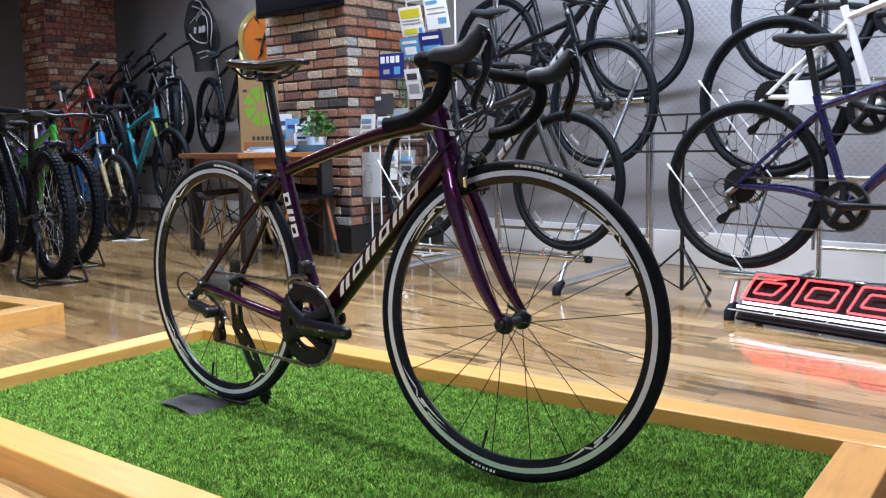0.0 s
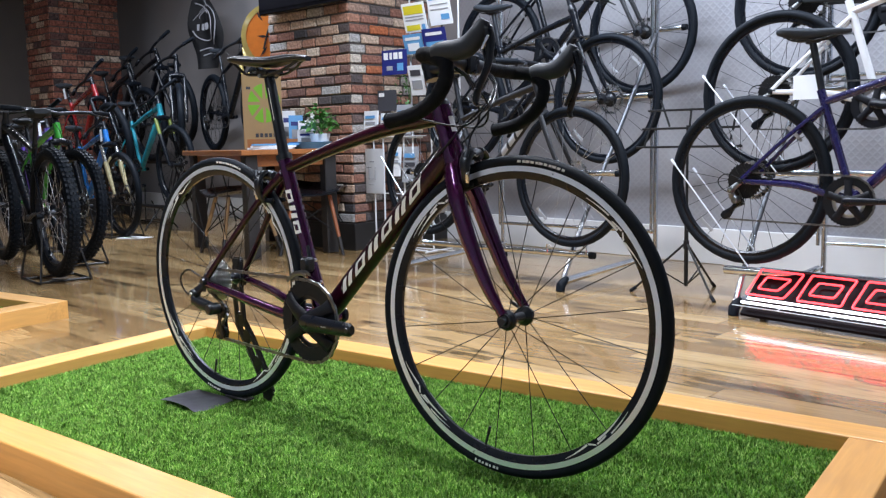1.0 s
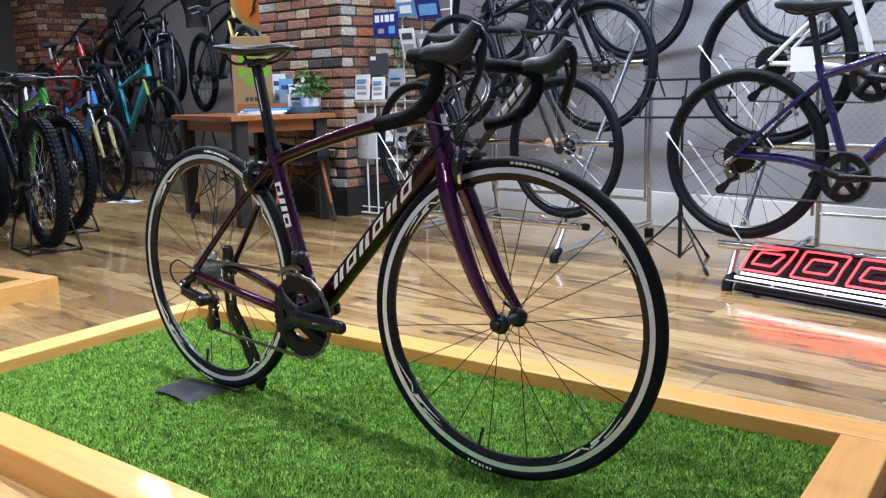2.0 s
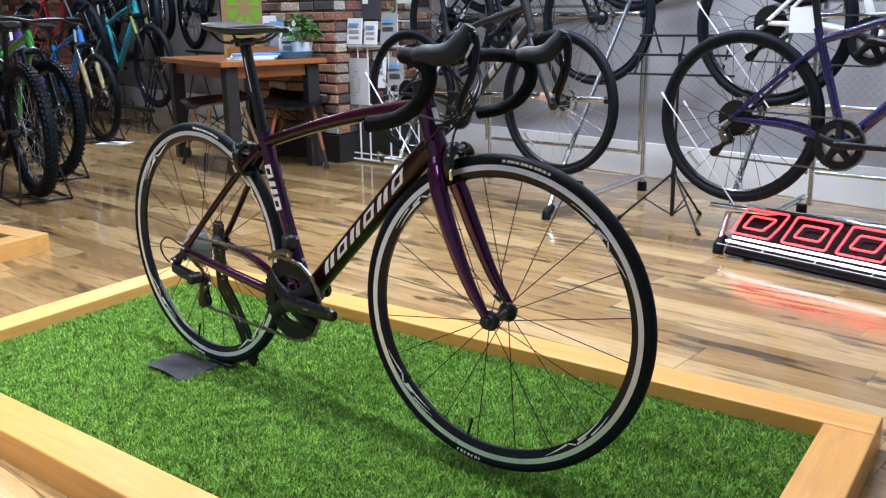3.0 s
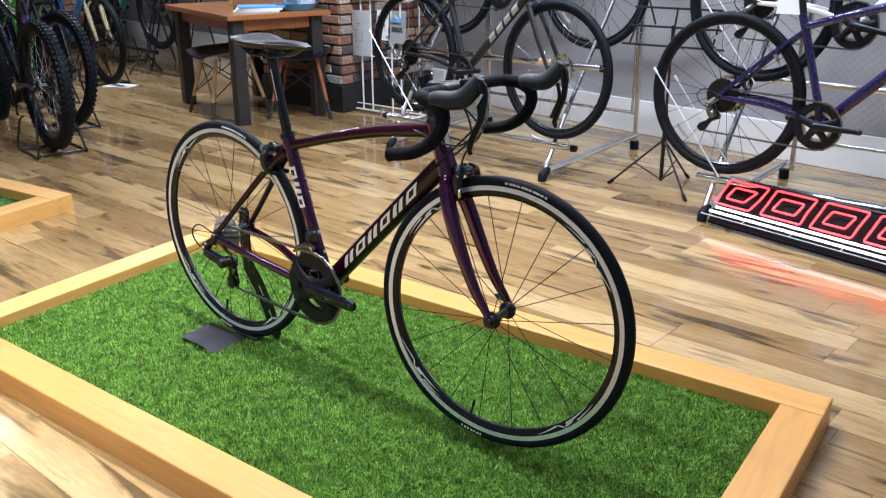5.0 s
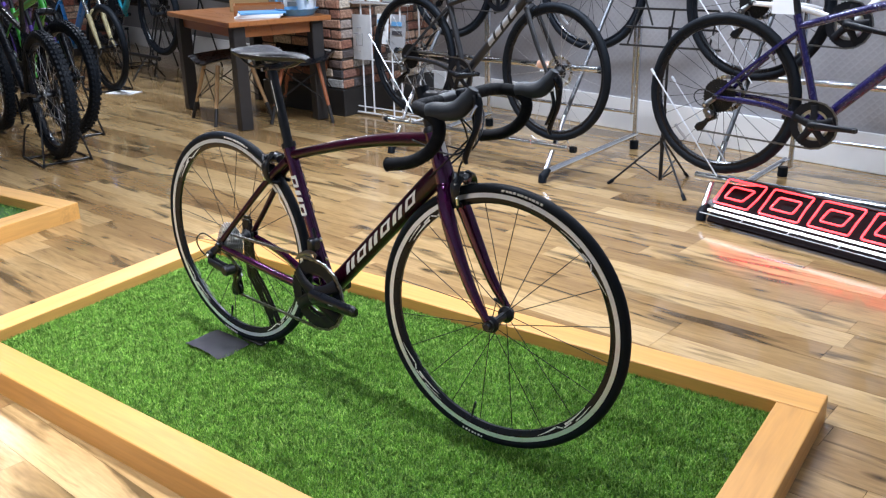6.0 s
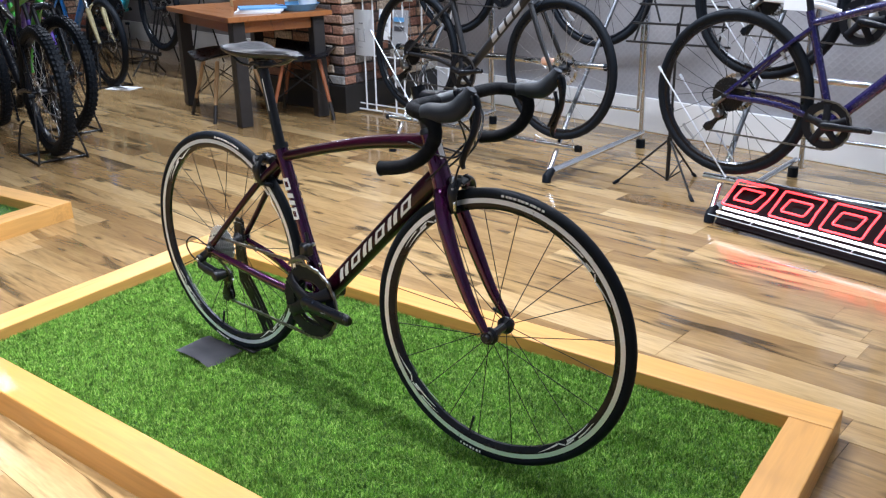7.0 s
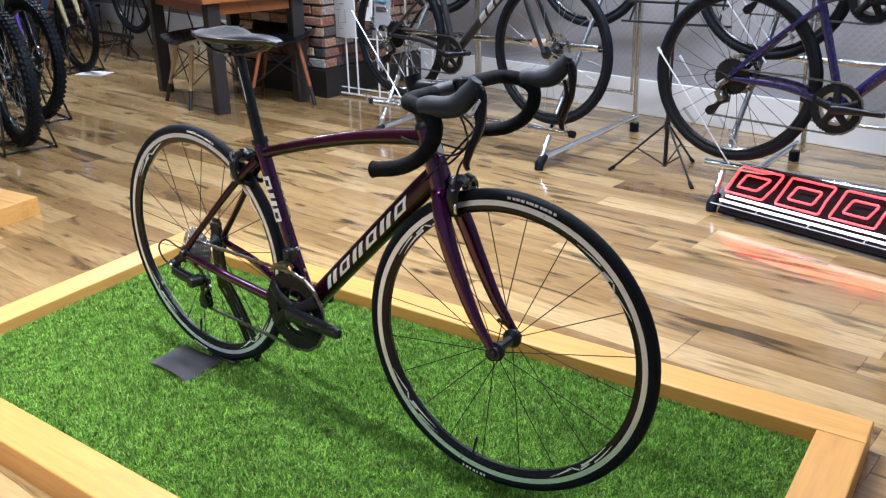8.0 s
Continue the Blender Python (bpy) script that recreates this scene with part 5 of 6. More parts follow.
def turf_mesh(corners, z, count, seed):
    """Blades of plastic grass over a quadrilateral, as one sheet of small bent slips."""
    rng = np.random.default_rng(seed)
    a, b, c, d = [np.array(q, float) for q in corners]
    u, v = rng.random(count)[:, None], rng.random(count)[:, None]
    p = a * (1 - u) * (1 - v) + b * u * (1 - v) + c * u * v + d * (1 - u) * v
    ang = rng.random(count) * 2 * math.pi
    patch = np.sin(p[:, 0] * 9 + 2 * np.sin(p[:, 1] * 7)) * 0.5 + np.sin(p[:, 1] * 13 + p[:, 0] * 5) * 0.5
    lean = 0.002 + 0.008 * rng.random(count)
    flow = ang + patch * 0.9
    h = 0.005 + 0.009 * rng.random(count) ** 1.5 + 0.001 * patch
    wd = 0.0008 + 0.0006 * rng.random(count)
    dx, dy = np.cos(flow), np.sin(flow)
    sx, sy = -dy * wd, dx * wd
    x, y = p[:, 0], p[:, 1]
    v0 = np.stack([x - sx, y - sy, np.full(count, z)], 1)
    v1 = np.stack([x + sx, y + sy, np.full(count, z)], 1)
    mx, my = x + dx * lean * 0.35, y + dy * lean * 0.35
    v2 = np.stack([mx + sx, my + sy, z + h * 0.62], 1)
    v3 = np.stack([mx - sx, my - sy, z + h * 0.62], 1)
    v4 = np.stack([x + dx * lean, y + dy * lean, z + h], 1)
    verts = np.stack([v0, v1, v2, v3, v4], 1).reshape(-1, 3)
    base = np.arange(count)[:, None] * 5
    quads = base + np.array([0, 1, 2, 3])
    tris = base + np.array([3, 2, 4])
    me = bpy.data.meshes.new("turf")
    me.vertices.add(len(verts))
    me.vertices.foreach_set("co", verts.ravel())
    loops = np.concatenate([quads, tris], 1).ravel()
    me.loops.add(len(loops))
    me.loops.foreach_set("vertex_index", loops)
    me.polygons.add(count * 2)
    st = np.arange(count)[:, None] * 7 + np.array([0, 4])
    me.polygons.foreach_set("loop_start", st.ravel())
    me.update(calc_edges=True)
    me.materials.append(M["turf"])
    return me


def platform(corners, w, top, turf_z, count, seed, label, group):
    """A low display bed: four timbers round a rectangle of turf. corners: inner ones, anticlockwise from near left."""
    nl, nr, fr, fl = [Vector((*q, 0)) for q in corners]
    c = (nl + nr + fr + fl) / 4
    bed = thing("display_platform", Matrix.Translation((c.x, c.y, 0)), label, "platform", group)
    T = Matrix.Translation((-c.x, -c.y, 0))

    def out(a, b):
        d = (b - a).normalized()
        return Vector((d.y, -d.x, 0))

    def meet(p, d, q, e):
        """Where two lines in the plane cross."""
        k = ((q.x - p.x) * e.y - (q.y - p.y) * e.x) / (d.x * e.y - d.y * e.x)
        return p + d * k

    inner = {}
    for key, a, b in (("near", nl, nr), ("right", nr, fr), ("far", fr, fl), ("left", fl, nl)):
        d = (b - a).normalized()
        inner[key] = (a, d, a + out(a, b) * w, d)

    def corner(k1, out1, k2, out2):
        p, d = inner[k1][2 if out1 else 0], inner[k1][1]
        q, e = inner[k2][2 if out2 else 0], inner[k2][1]
        return meet(p, d, q, e)

    for key, q4 in (("far", (corner("far", 0, "right", 1), corner("far", 1, "right", 1), corner("far", 1, "left", 1), corner("far", 0, "left", 1))),
                    ("left", (corner("left", 0, "far", 0), corner("left", 1, "far", 0), corner("left", 1, "near", 1), corner("left", 0, "near", 1))),
                    ("near", (corner("near", 0, "left", 0), corner("near", 1, "left", 0), corner("near", 1, "right", 1), corner("near", 0, "right", 1))),
                    ("right", (corner("right", 0, "near", 0), corner("right", 1, "near", 0), corner("right", 1, "far", 0), corner("right", 0, "far", 0)))):
        d = inner[key][1]
        ang = math.atan2(d.y, d.x)
        mid = sum(q4, Vector()) / 4
        back = Matrix.Rotation(-ang, 4, "Z")
        bm = B()
        lo = [bm.verts.new(back @ (p - mid)) for p in q4]
        hi = [bm.verts.new(back @ (p - mid) + Vector((0, 0, top - (0.0 if key == "far" else 0.0012)))) for p in q4]
        bm.faces.new(lo)
        bm.faces.new(hi[::-1])
        for k in range(4):
            bm.faces.new((lo[k], hi[k], hi[(k + 1) % 4], lo[(k + 1) % 4]))
        bmesh.ops.bevel(bm, geom=[e for e in bm.edges if e.verts[0].co.z > 0.01 and e.verts[1].co.z > 0.01], offset=0.004, segments=2, affect="EDGES", profile=0.5)
        part("rail", bm, M["rail"], bed, "varnished honey pine timber", smooth=False, m=pose(mid.x - c.x, mid.y - c.y, 0, 0, 0, math.degrees(ang)))
    bm = B()
    q = [bm.verts.new((v.x - c.x, v.y - c.y, z)) for z in (0.002, turf_z - 0.012) for v in (nl, nr, fr, fl)]
    bm.faces.new(q[4:])
    bm.faces.new(q[:4][::-1])
    for k in range(4):
        bm.faces.new((q[k], q[(k + 1) % 4], q[4 + (k + 1) % 4], q[4 + k]))
    part("turf_base", bm, M["turfbase"], bed, "dark green turf backing", smooth=False)
    ob = new("turf", turf_mesh([(v.x - c.x, v.y - c.y) for v in (nl, nr, fr, fl)], turf_z - 0.013, count, seed))
    ob.parent = bed
    tagged(ob, "short bright green plastic turf", kind="stuff")
    return bed


BEDS = "timber display beds"
platform([(-1.612, -0.572), (0.602, -0.440), (0.477, 0.577), (-1.762, 0.402)], 0.108, 0.080, GRASS, 360000, 1, "low honey pine platform filled with green plastic turf", BEDS)
platform([(-4.75, -1.55), (-2.60, -1.20), (-2.875, 0.235), (-5.03, -0.10)], 0.108, 0.080, GRASS, 24000, 2, "second low honey pine platform with plastic turf", BEDS)

# stand under the rear wheel
stand = thing("wheel_stand", pose(-1.0, -0.022, GRASS, 0, 0, 1.2), "black steel wheel stand with dark grey base plate", "stand")
bm = B()
rows = []
for i in range(11):
    u = i / 10
    x = -0.118 + 0.165 * u
    z = 0.004 + 0.002 * math.sin(math.pi * min(1, u * 1.15)) - 0.006 * max(0, u - 0.8) * 5
    rows.append([bm.verts.new((x + 0.006 * math.sin(j * 1.3), -0.152 + 0.0325 * j, z + 0.003 * math.sin(j * 0.9 + u * 3))) for j in range(5)])
for a, b in zip(rows, rows[1:]):
    for j in range(4):
        bm.faces.new((a[j], a[j + 1], b[j + 1], b[j]))
bmesh.ops.solidify(bm, geom=bm.faces[:], thickness=0.005)
part("base_plate", bm, M["mat"], stand, "slightly curled dark grey mat on the turf")
part("cradle", box(B(), (0.10, 0.030, 0.006), pose(0.040, 0.0, 0.003, 0, -2), 0.002), M["standblack"], stand, "black wheel cradle")


def slotted_arm(y, x0):
    """A bent flat bar with long slots, from the cradle up to the axle."""
    bm = B()
    path = [V(x0 + 0.112, y, 0.004), V(x0 + 0.076, y, 0.080), V(x0 + 0.036, y, 0.147), V(x0 - 0.006, y, 0.200), V(x0 - 0.012, y, 0.28), V(x0 - 0.008, y, 0.372)]
    for s in (-1, 1):
        tube(bm, [p + V(s * 0.0155, 0, s * 0.006) for p in path], [(0.0078, 0.0025)] * 6, 8)
    for k, f in enumerate((0.02, 0.24, 0.46, 0.62, 0.80, 0.99)):
        u = f * 5
        i = min(int(u), 4)
        p = path[i].lerp(path[i + 1], u - i)
        box(bm, (0.032, 0.005, 0.034), Matrix.Translation(p) @ pose(0, 0, 0, 0, 25 if i < 3 else 0))
    return bm


for y in (0.048, 0.075):
    part("slotted_arm", slotted_arm(y, 0.0 if y < 0.06 else -0.03), M["standblack"], stand, "black flat bar with long slots")

# ---- neon sign ----
SIGN = pose(-0.462, 2.062, 0, 0, 0, -10.7)
sign = thing("neon_sign", SIGN, "lit red and white neon sign leaning on the floor", "neon sign")
LEAN_BACK = pose(0, 0.0, 0.022, -42, 0, 0)
part("panel", box(B(), (1.22, 0.018, 0.225), LEAN_BACK @ pose(0.645, 0.012, 0.1125), 0.004), M["signback"], sign, "black glossy sign panel", smooth=False)
part("frame_edge", box(B(), (1.235, 0.030, 0.012), LEAN_BACK @ pose(0.645, 0.010, 0.230), 0.003), M["satin"], sign, "dark metal top edge", smooth=False)


def neon_loop(pts, r, n=5, closed=True):
    p = [LEAN_BACK @ V(x, -0.016, z) for x, z in pts]
    k = len(p)
    fine = []
    for i in range(k):
        a, b, c = p[(i - 1) % k], p[i], p[(i + 1) % k]
        e0, e1 = b + (a - b).normalized() * min(0.010, (a - b).length * 0.45), b + (c - b).normalized() * min(0.010, (c - b).length * 0.45)
        for j in range(n):
            t = j / (n - 1)
            fine.append(e0 * (1 - t) ** 2 + b * 2 * t * (1 - t) + e1 * t * t)
    return tube(B(), fine, r, 8, side=(0.3, 1, 0.2), closed=True)


# plain slanted outlines, one within the other
for i, (w0, w1) in enumerate([(0.196, 0.176), (0.190, 0.190), (0.186, 0.182), (0.190, 0.188), (0.180, 0.180)]):
    x = 0.036 + 0.226 * i
    outer = [(x + 0.018, 0.212), (x + w0 + 0.012, 0.212), (x + w0 - 0.002, 0.150), (x + w1 - 0.006, 0.088), (x, 0.088), (x + 0.010, 0.150)]
    inner = [(x + 0.058, 0.180), (x + w0 - 0.030, 0.180), (x + w1 - 0.046, 0.120), (x + 0.040, 0.120)]
    for loop in (outer, inner):
        part("red_tube", neon_loop(loop, 0.0042), M["neon"], sign, "glowing red neon outline")
for z, x0 in ((0.070, 0.052), (0.042, 0.040)):
    a, b = LEAN_BACK @ V(x0, -0.014 - (0.07 - z) * 0.35, z), LEAN_BACK @ V(1.22, -0.014 - (0.07 - z) * 0.35, z)
    part("white_tube", tube(B(), [a, b], 0.0056, 10), M["neonwhite"], sign, "glowing white tube")
wire = part("guard_wire", tube(B(), [LEAN_BACK @ V(0.015, -0.036, 0.016), LEAN_BACK @ V(1.24, -0.036, 0.016)], 0.0022, 8), M["track"], sign, "thin bright guard wire")
for k in range(5):
    a, b = LEAN_BACK @ V(0.22 + 0.22 * k, -0.036, 0.016), LEAN_BACK @ V(0.22 + 0.22 * k, -0.022, 0.042)
    part("tube_clip", tube(B(), [a, b], 0.0022, 8), M["track"], wire, "small bright clip")
for x in (0.05, 1.20):
    part("prop", box(B(), (0.03, 0.012, 0.15), pose(x, 0.150, 0.075, 8)), M["satin"], sign, "dark metal prop behind the panel", smooth=False)

# ---- music stand ----
ms = thing("music_stand", pose(-0.882, 2.487, 0, 0, 0, 0), "folding black wire music stand on three splayed legs", "stand")
part("pole", tube(B(), [V(0, 0, 0.035), V(0, 0, 0.40), V(0.0, 0, 0.40), V(0, 0, 0.80)], [0.010, 0.010, 0.0065, 0.0065], 10), M["standblack"], ms, "thin black pole")
part("collar", tube(B(), [V(0, 0, 0.215), V(0, 0, 0.255)], 0.014, 10), M["standblack"], ms)
for a in (205, 325, 85):
    o = V(math.cos(radians(a)), math.sin(radians(a)), 0)
    foot = o * 0.255 + V(0, 0, 0.006)
    lg = part("leg", tube(B(), [V(0, 0, 0.235) + o * 0.012, foot], (0.0055, 0.0055), 8), M["standblack"], ms, "splayed black leg")
    part("brace", tube(B(), [V(0, 0, 0.045) + o * 0.010, o * 0.135 + V(0, 0, 0.119)], 0.0040, 6), M["standblack"], lg)
    part("rubber_foot", tube(B(), [foot + o * -0.02 + V(0, 0, 0.017), foot + o * 0.008 + V(0, 0, -0.004)], 0.009, 8), M["rubber"], lg)
bm = B()
DESK = pose(0, 0, 0.70, -14, 0, 4)
for z, x0, x1 in ((0.0, -0.26, 0.26), (0.09, -0.24, 0.24), (0.18, -0.22, 0.22)):
    rod(bm, DESK @ V(x0, 0, z), DESK @ V(x1, 0, z), 0.0055, 6)
for x0, x1 in ((-0.22, -0.18), (0.20, 0.22), (0.0, 0.0)):
    rod(bm, DESK @ V(x0, 0, 0), DESK @ V(x1, 0, 0.18), 0.0055, 6)
rod(bm, DESK @ V(-0.10, 0, 0.10), DESK @ V(-0.16, 0, 0.23), 0.0055, 6)
part("desk", bm, M["standblack"], ms, "black wire desk without music")

# ---- tiered chrome racks ----


def tiered_rack(m, label, plain_foot=False, bars=((-0.44, 0.575, 1.22), (-0.08, 0.955, 1.22))):
    rack = thing("bicycle_rack", m, label, "rack", "tiered bicycle racks")
    L = 1.10
    for px in (0.0, L):
        x = px - 0.035 if plain_foot and px == 0 else px
        side = part("base_leg", tube(B(), [V(x, -0.92, 0.048), V(x, 0.02, 0.085)], (0.020, 0.014), 12), M["chrome"], rack, "flat oval chrome base leg")
        part("foot", tube(B(), [V(x, -0.90, 0.060), V(x, -0.945, 0.030), V(x, -0.95, 0.001)], [0.020, 0.024, 0.022], 12), M["rubber"], side, "black rubber foot")
        part("caster", tube(B(), [V(x, 0.0, 0.001), V(x, 0.0, 0.05)], 0.026, 12), M["rubber"], side, "black foot cap")
        part("post", tube(B(), [V(px, 0.0, 0.05), V(px, 0.0, 1.95)], 0.0135, 12), M["chrome"], rack, "upright chrome tube")
        part("twin_post", tube(B(), [V(px - 0.034, 0.012, 0.20), V(px - 0.034, 0.012, 1.95)], 0.010, 10), M["chrome"], rack, "upright chrome tube")
        part("strut", tube(B(), [V(x - 0.004, -0.925, 0.045), V(x - 0.008, -0.74, 0.32)], 0.0135, 12), M["chrome"], rack, "slanting chrome tube")
        # Same chrome strut higher up, its dimness painted in, not lit.
        part("strut", tube(B(), [V(x - 0.008, -0.74, 0.32), V(x + 0.0, -0.62, 0.50), V(x, -0.30, 0.92), V(x, 0.0, 1.32)], 0.0115, 12), M["dimchrome"], rack, "upper length of slanting chrome tube, coloured dark for dim reflections")
    for y, z, end in ((-0.86, 0.178, L + 0.12), *bars):
        low = plain_foot and z < 0.2
        t = part("tray", tube(B(), [V(-0.116 if low else -0.10, y, z), V(end, y, z)], 0.019 if low else 0.016, 12), M["chrome"], rack, "chrome wheel rail")
        for e in (-0.10, end)[1 if low else 0:]:
            s = -1 if e < 0 else 1
            part("end_cap", tube(B(), [V(e - s * 0.004, y, z), V(e + s * 0.022, y, z)], [0.019, 0.017], 12), M["rubber"], t, "black end cap")
        if z > 0.2 and not plain_foot:
            if z < 0.6:
                part("sleeve", tube(B(), [V(0.925, y, z), V(1.010, y, z)], 0.0205, 14), M["peach"], t, "pale peach rubber sleeve")
            continue
        for x in (0.0, L)[1 if low else 0:]:
            bm = B()
            tube(bm, curve([V(x - 0.12, y - 0.03, z), V(x - 0.12, y - 0.03, z + 0.045), V(x - 0.08, y - 0.028, z + 0.03), V(x + 0.06, y - 0.028, z + 0.02), V(x + 0.11, y - 0.03, z + 0.05), V(x + 0.11, y - 0.03, z)], 3), 0.004, 6)
            part("wheel_hoop", bm, M["chrome"], t, "bent wire wheel hoop")
    for z in (0.215, 1.02, 1.72):
        part("cross_bar", tube(B(), [V(0, 0.0, z), V(L, 0.0, z)], 0.010, 10), M["chrome"], rack, "horizontal chrome bar")
    return rack


tiered_rack(pose(-2.52, 3.135, 0, 0, 0, 0) @ pose(0.02, 0, 0, 0, 0, 0), "three-tier chrome bicycle rack holding dark bicycles", False, ((-0.75, 0.577, 1.30), (-0.235, 0.972, 1.19), (0.095, 1.350, 1.21)))
tiered_rack(pose(-0.435, 3.05, 0, 0, 0, 0), "three-tier chrome bicycle rack holding indigo and white bicycles", True)

# straight rods that hold each rear wheel
for x, y, z in ((-0.448, 2.166, 0.561), (-0.452, 2.465, 0.930), (-2.457, 2.36, 0.575)):
    hk = thing("wheel_hook", pose(x, y, z, 0, 0, -2), "pair of straight bright rods holding a wheel", "hook", "wheel hooks")
    for dx, dy, cut in ((0.0, -0.045, 0.0), (0.055, 0.045, 0.04)):
        a, b = V(-0.325 + dx, dy, 0.085 - cut), V(0.030 + dx * 0.6, dy, -0.352)
        rd = part("rod", tube(B(), [a, b], 0.0034, 8), M["track"], hk, "thin bright rod")
        part("tip", tube(B(), [a + (b - a) * -0.01, a + (b - a) * 0.04], 0.0062, 8), M["track"], rd, "bright tip")

# ---- table corner ----
TABLE = pose(-3.70, 1.97, 0, 0, 0, -14)
TH, TW, TD = 0.72, 1.18, 0.74
table = thing("table", TABLE, "orange-brown wooden table on dark square legs", "table")
part("tabletop", box(B(), (TW, TD, 0.034), pose(-TW / 2, TD / 2, TH - 0.017), 0.004), M["tabletop"], table, "orange-brown varnished top", smooth=False)
for x, y in ((-0.085, 0.085), (0.085 - TW, 0.085), (-0.085, TD - 0.085), (0.085 - TW, TD - 0.085)):
    part("leg", box(B(), (0.085, 0.085, TH - 0.036), pose(x, y, (TH - 0.036) / 2 + 0.001), 0.005), M["darkwood"], table, "dark square leg", smooth=False)
for x0, y0, sx, sy in ((-TW / 2, 0.085, TW - 0.26, 0.028), (-TW / 2, TD - 0.085, TW - 0.26, 0.028), (-0.085, TD / 2, 0.028, TD - 0.26), (0.085 - TW, TD / 2, 0.028, TD - 0.26)):
    part("apron", box(B(), (sx, sy, 0.075), pose(x0, y0, TH - 0.0725), 0.002), M["tabletop"], table, "orange-brown apron", smooth=False)


def dowel_chair(m, label, wood):
    ch = thing("chair", m, label, "chair", "chairs at the table")
    bm = B()
    rows = []
    for i in range(9):
        v = i / 8
        row = []
        for j in range(9):
            u = j / 8 * 2 - 1
            x = u * 0.225 * (1 - 0.12 * (1 - v))
            y = -0.21 + 0.42 * v
            z = 0.43 + 0.035 * u * u + (0.05 * max(0, v - 0.75) * 4 if v > 0.75 else 0) - (0.02 * (1 - v) ** 4)
            row.append((x, y, z))
        rows.append(row)
    up = [[bm.verts.new(q) for q in r] for r in rows]
    dn = [[bm.verts.new((q[0], q[1], q[2] - 0.012)) for q in r] for r in rows]
    for i in range(8):
        for j in range(8):
            bm.faces.new((up[i][j], up[i][j + 1], up[i + 1][j + 1], up[i + 1][j]))
            bm.faces.new((dn[i][j], dn[i + 1][j], dn[i + 1][j + 1], dn[i][j + 1]))
    for i in range(8):
        for a, b in (((i, 0), (i + 1, 0)), ((i, 8), (i + 1, 8)), ((0, i), (0, i + 1)), ((8, i), (8, i + 1))):
            bm.faces.new((up[a[0]][a[1]], up[b[0]][b[1]], dn[b[0]][b[1]], dn[a[0]][a[1]]))
    part("seat", bm, M["black"], ch, "black moulded seat")
    for sx in (-1, 1):
        for sy in (-1, 1):
            a, b = V(sx * 0.12, sy * 0.12, 0.40), V(sx * 0.215, sy * 0.215, 0.0)
            lg = part("leg", tube(B(), [a, a.lerp(b, 0.7)], [0.014, 0.0125], 10), M[wood], ch, "round wooden leg")
            part("leg_sock", tube(B(), [a.lerp(b, 0.7), b], [0.0135, 0.012], 10), M["darkwood"], lg, "dark leg tip")
    for sx in (-1, 1):
        for a, b in (((sx * 0.13, -0.13, 0.36), (sx * 0.185, 0.185, 0.14)), ((sx * 0.13, 0.13, 0.36), (sx * 0.185, -0.185, 0.14)), ((-0.13, sx * 0.13, 0.36), (0.185, sx * 0.185, 0.14)), ((0.13, sx * 0.13, 0.36), (-0.185, sx * 0.185, 0.14))):
            part("wire_brace", rod(B(), a, b, 0.004, 6), M["standblack"], ch, "crossed black wire brace")
    return ch


dowel_chair(pose(-4.16, 2.26, 0, 0, 0, -14), "black shell chair with pale beech dowel legs", "beech")
dowel_chair(pose(-3.74, 2.60, 0, 0, 0, 40), "black shell chair with reddish dowel legs", "redwood")


def on_table(x, y):
    return TABLE @ Vector((x, y, TH + 0.001))


def folded_sheet(name, m, size, material, label, category, blocks=(), group=""):
    """A flat printed sheet or card, with plain printed blocks on its face (x, z, width, height, material)."""
    sh = thing(name, m, label, category, group)
    face = part("sheet", box(B(), (size[0], 0.004, size[1]), pose(0, 0, size[1] / 2)), material, sh, smooth=False)
    for x, z, w, h, mat in blocks:
        part("print", box(B(), (w, 0.0015, h), pose(x, -0.0036, z)), M[mat], face, smooth=False)
    return sh


# cardboard box with a green segmented disc
bx = thing("cardboard_box", Matrix.Translation(on_table(-0.76, 0.44)) @ pose(0, 0, 0, 0, 0, 53), "tall brown cardboard box with green segmented circle", "box")
part("carton", box(B(), (0.28, 0.13, 0.54), pose(0.035, 0, 0.27), 0.004), M["card"], bx, smooth=False)
for k in range(8):
    a0 = 2 * math.pi * k / 8 + 0.08
    bm = B()
    prism(bm, [(0.03 * math.cos(a0 + 0.31), 0.03 * math.sin(a0 + 0.31))] + [(0.115 * math.cos(a0 + 0.62 * j / 4), 0.14 * math.sin(a0 + 0.62 * j / 4)) for j in range(5)], -0.0675, -0.0655, pose(0.05, 0, 0.33))
    part("green_wedge", bm, M["lime"], bx, "printed lime green wedge", smooth=False)
for k in range(5):
    part("print", box(B(), (0.022, 0.001, 0.028), pose(-0.01 + 0.032 * k, -0.0662, 0.10)), M["darkprint"], bx, "dark printed bar", smooth=False)
part("hand_hole", box(B(), (0.03, 0.001, 0.02), pose(-0.06, -0.0662, 0.44)), M["darkprint"], bx, "dark cut-out", smooth=False)
# tray, low box, books
tr = thing("box", Matrix.Translation(on_table(-0.42, 0.40)) @ pose(0, 0, 0, 0, 0, 53), "low open wooden box on the table", "box")
for sx, sy, x, y in ((0.34, 0.012, 0, -0.12), (0.34, 0.012, 0, 0.12), (0.012, 0.228, -0.164, 0), (0.012, 0.228, 0.164, 0)):
    part("side", box(B(), (sx, sy, 0.07), pose(x, y, 0.035)), M["tabletop"], tr, smooth=False)
part("bottom", box(B(), (0.316, 0.228, 0.008), pose(0, 0, 0.004)), M["tabletop"], tr, smooth=False)
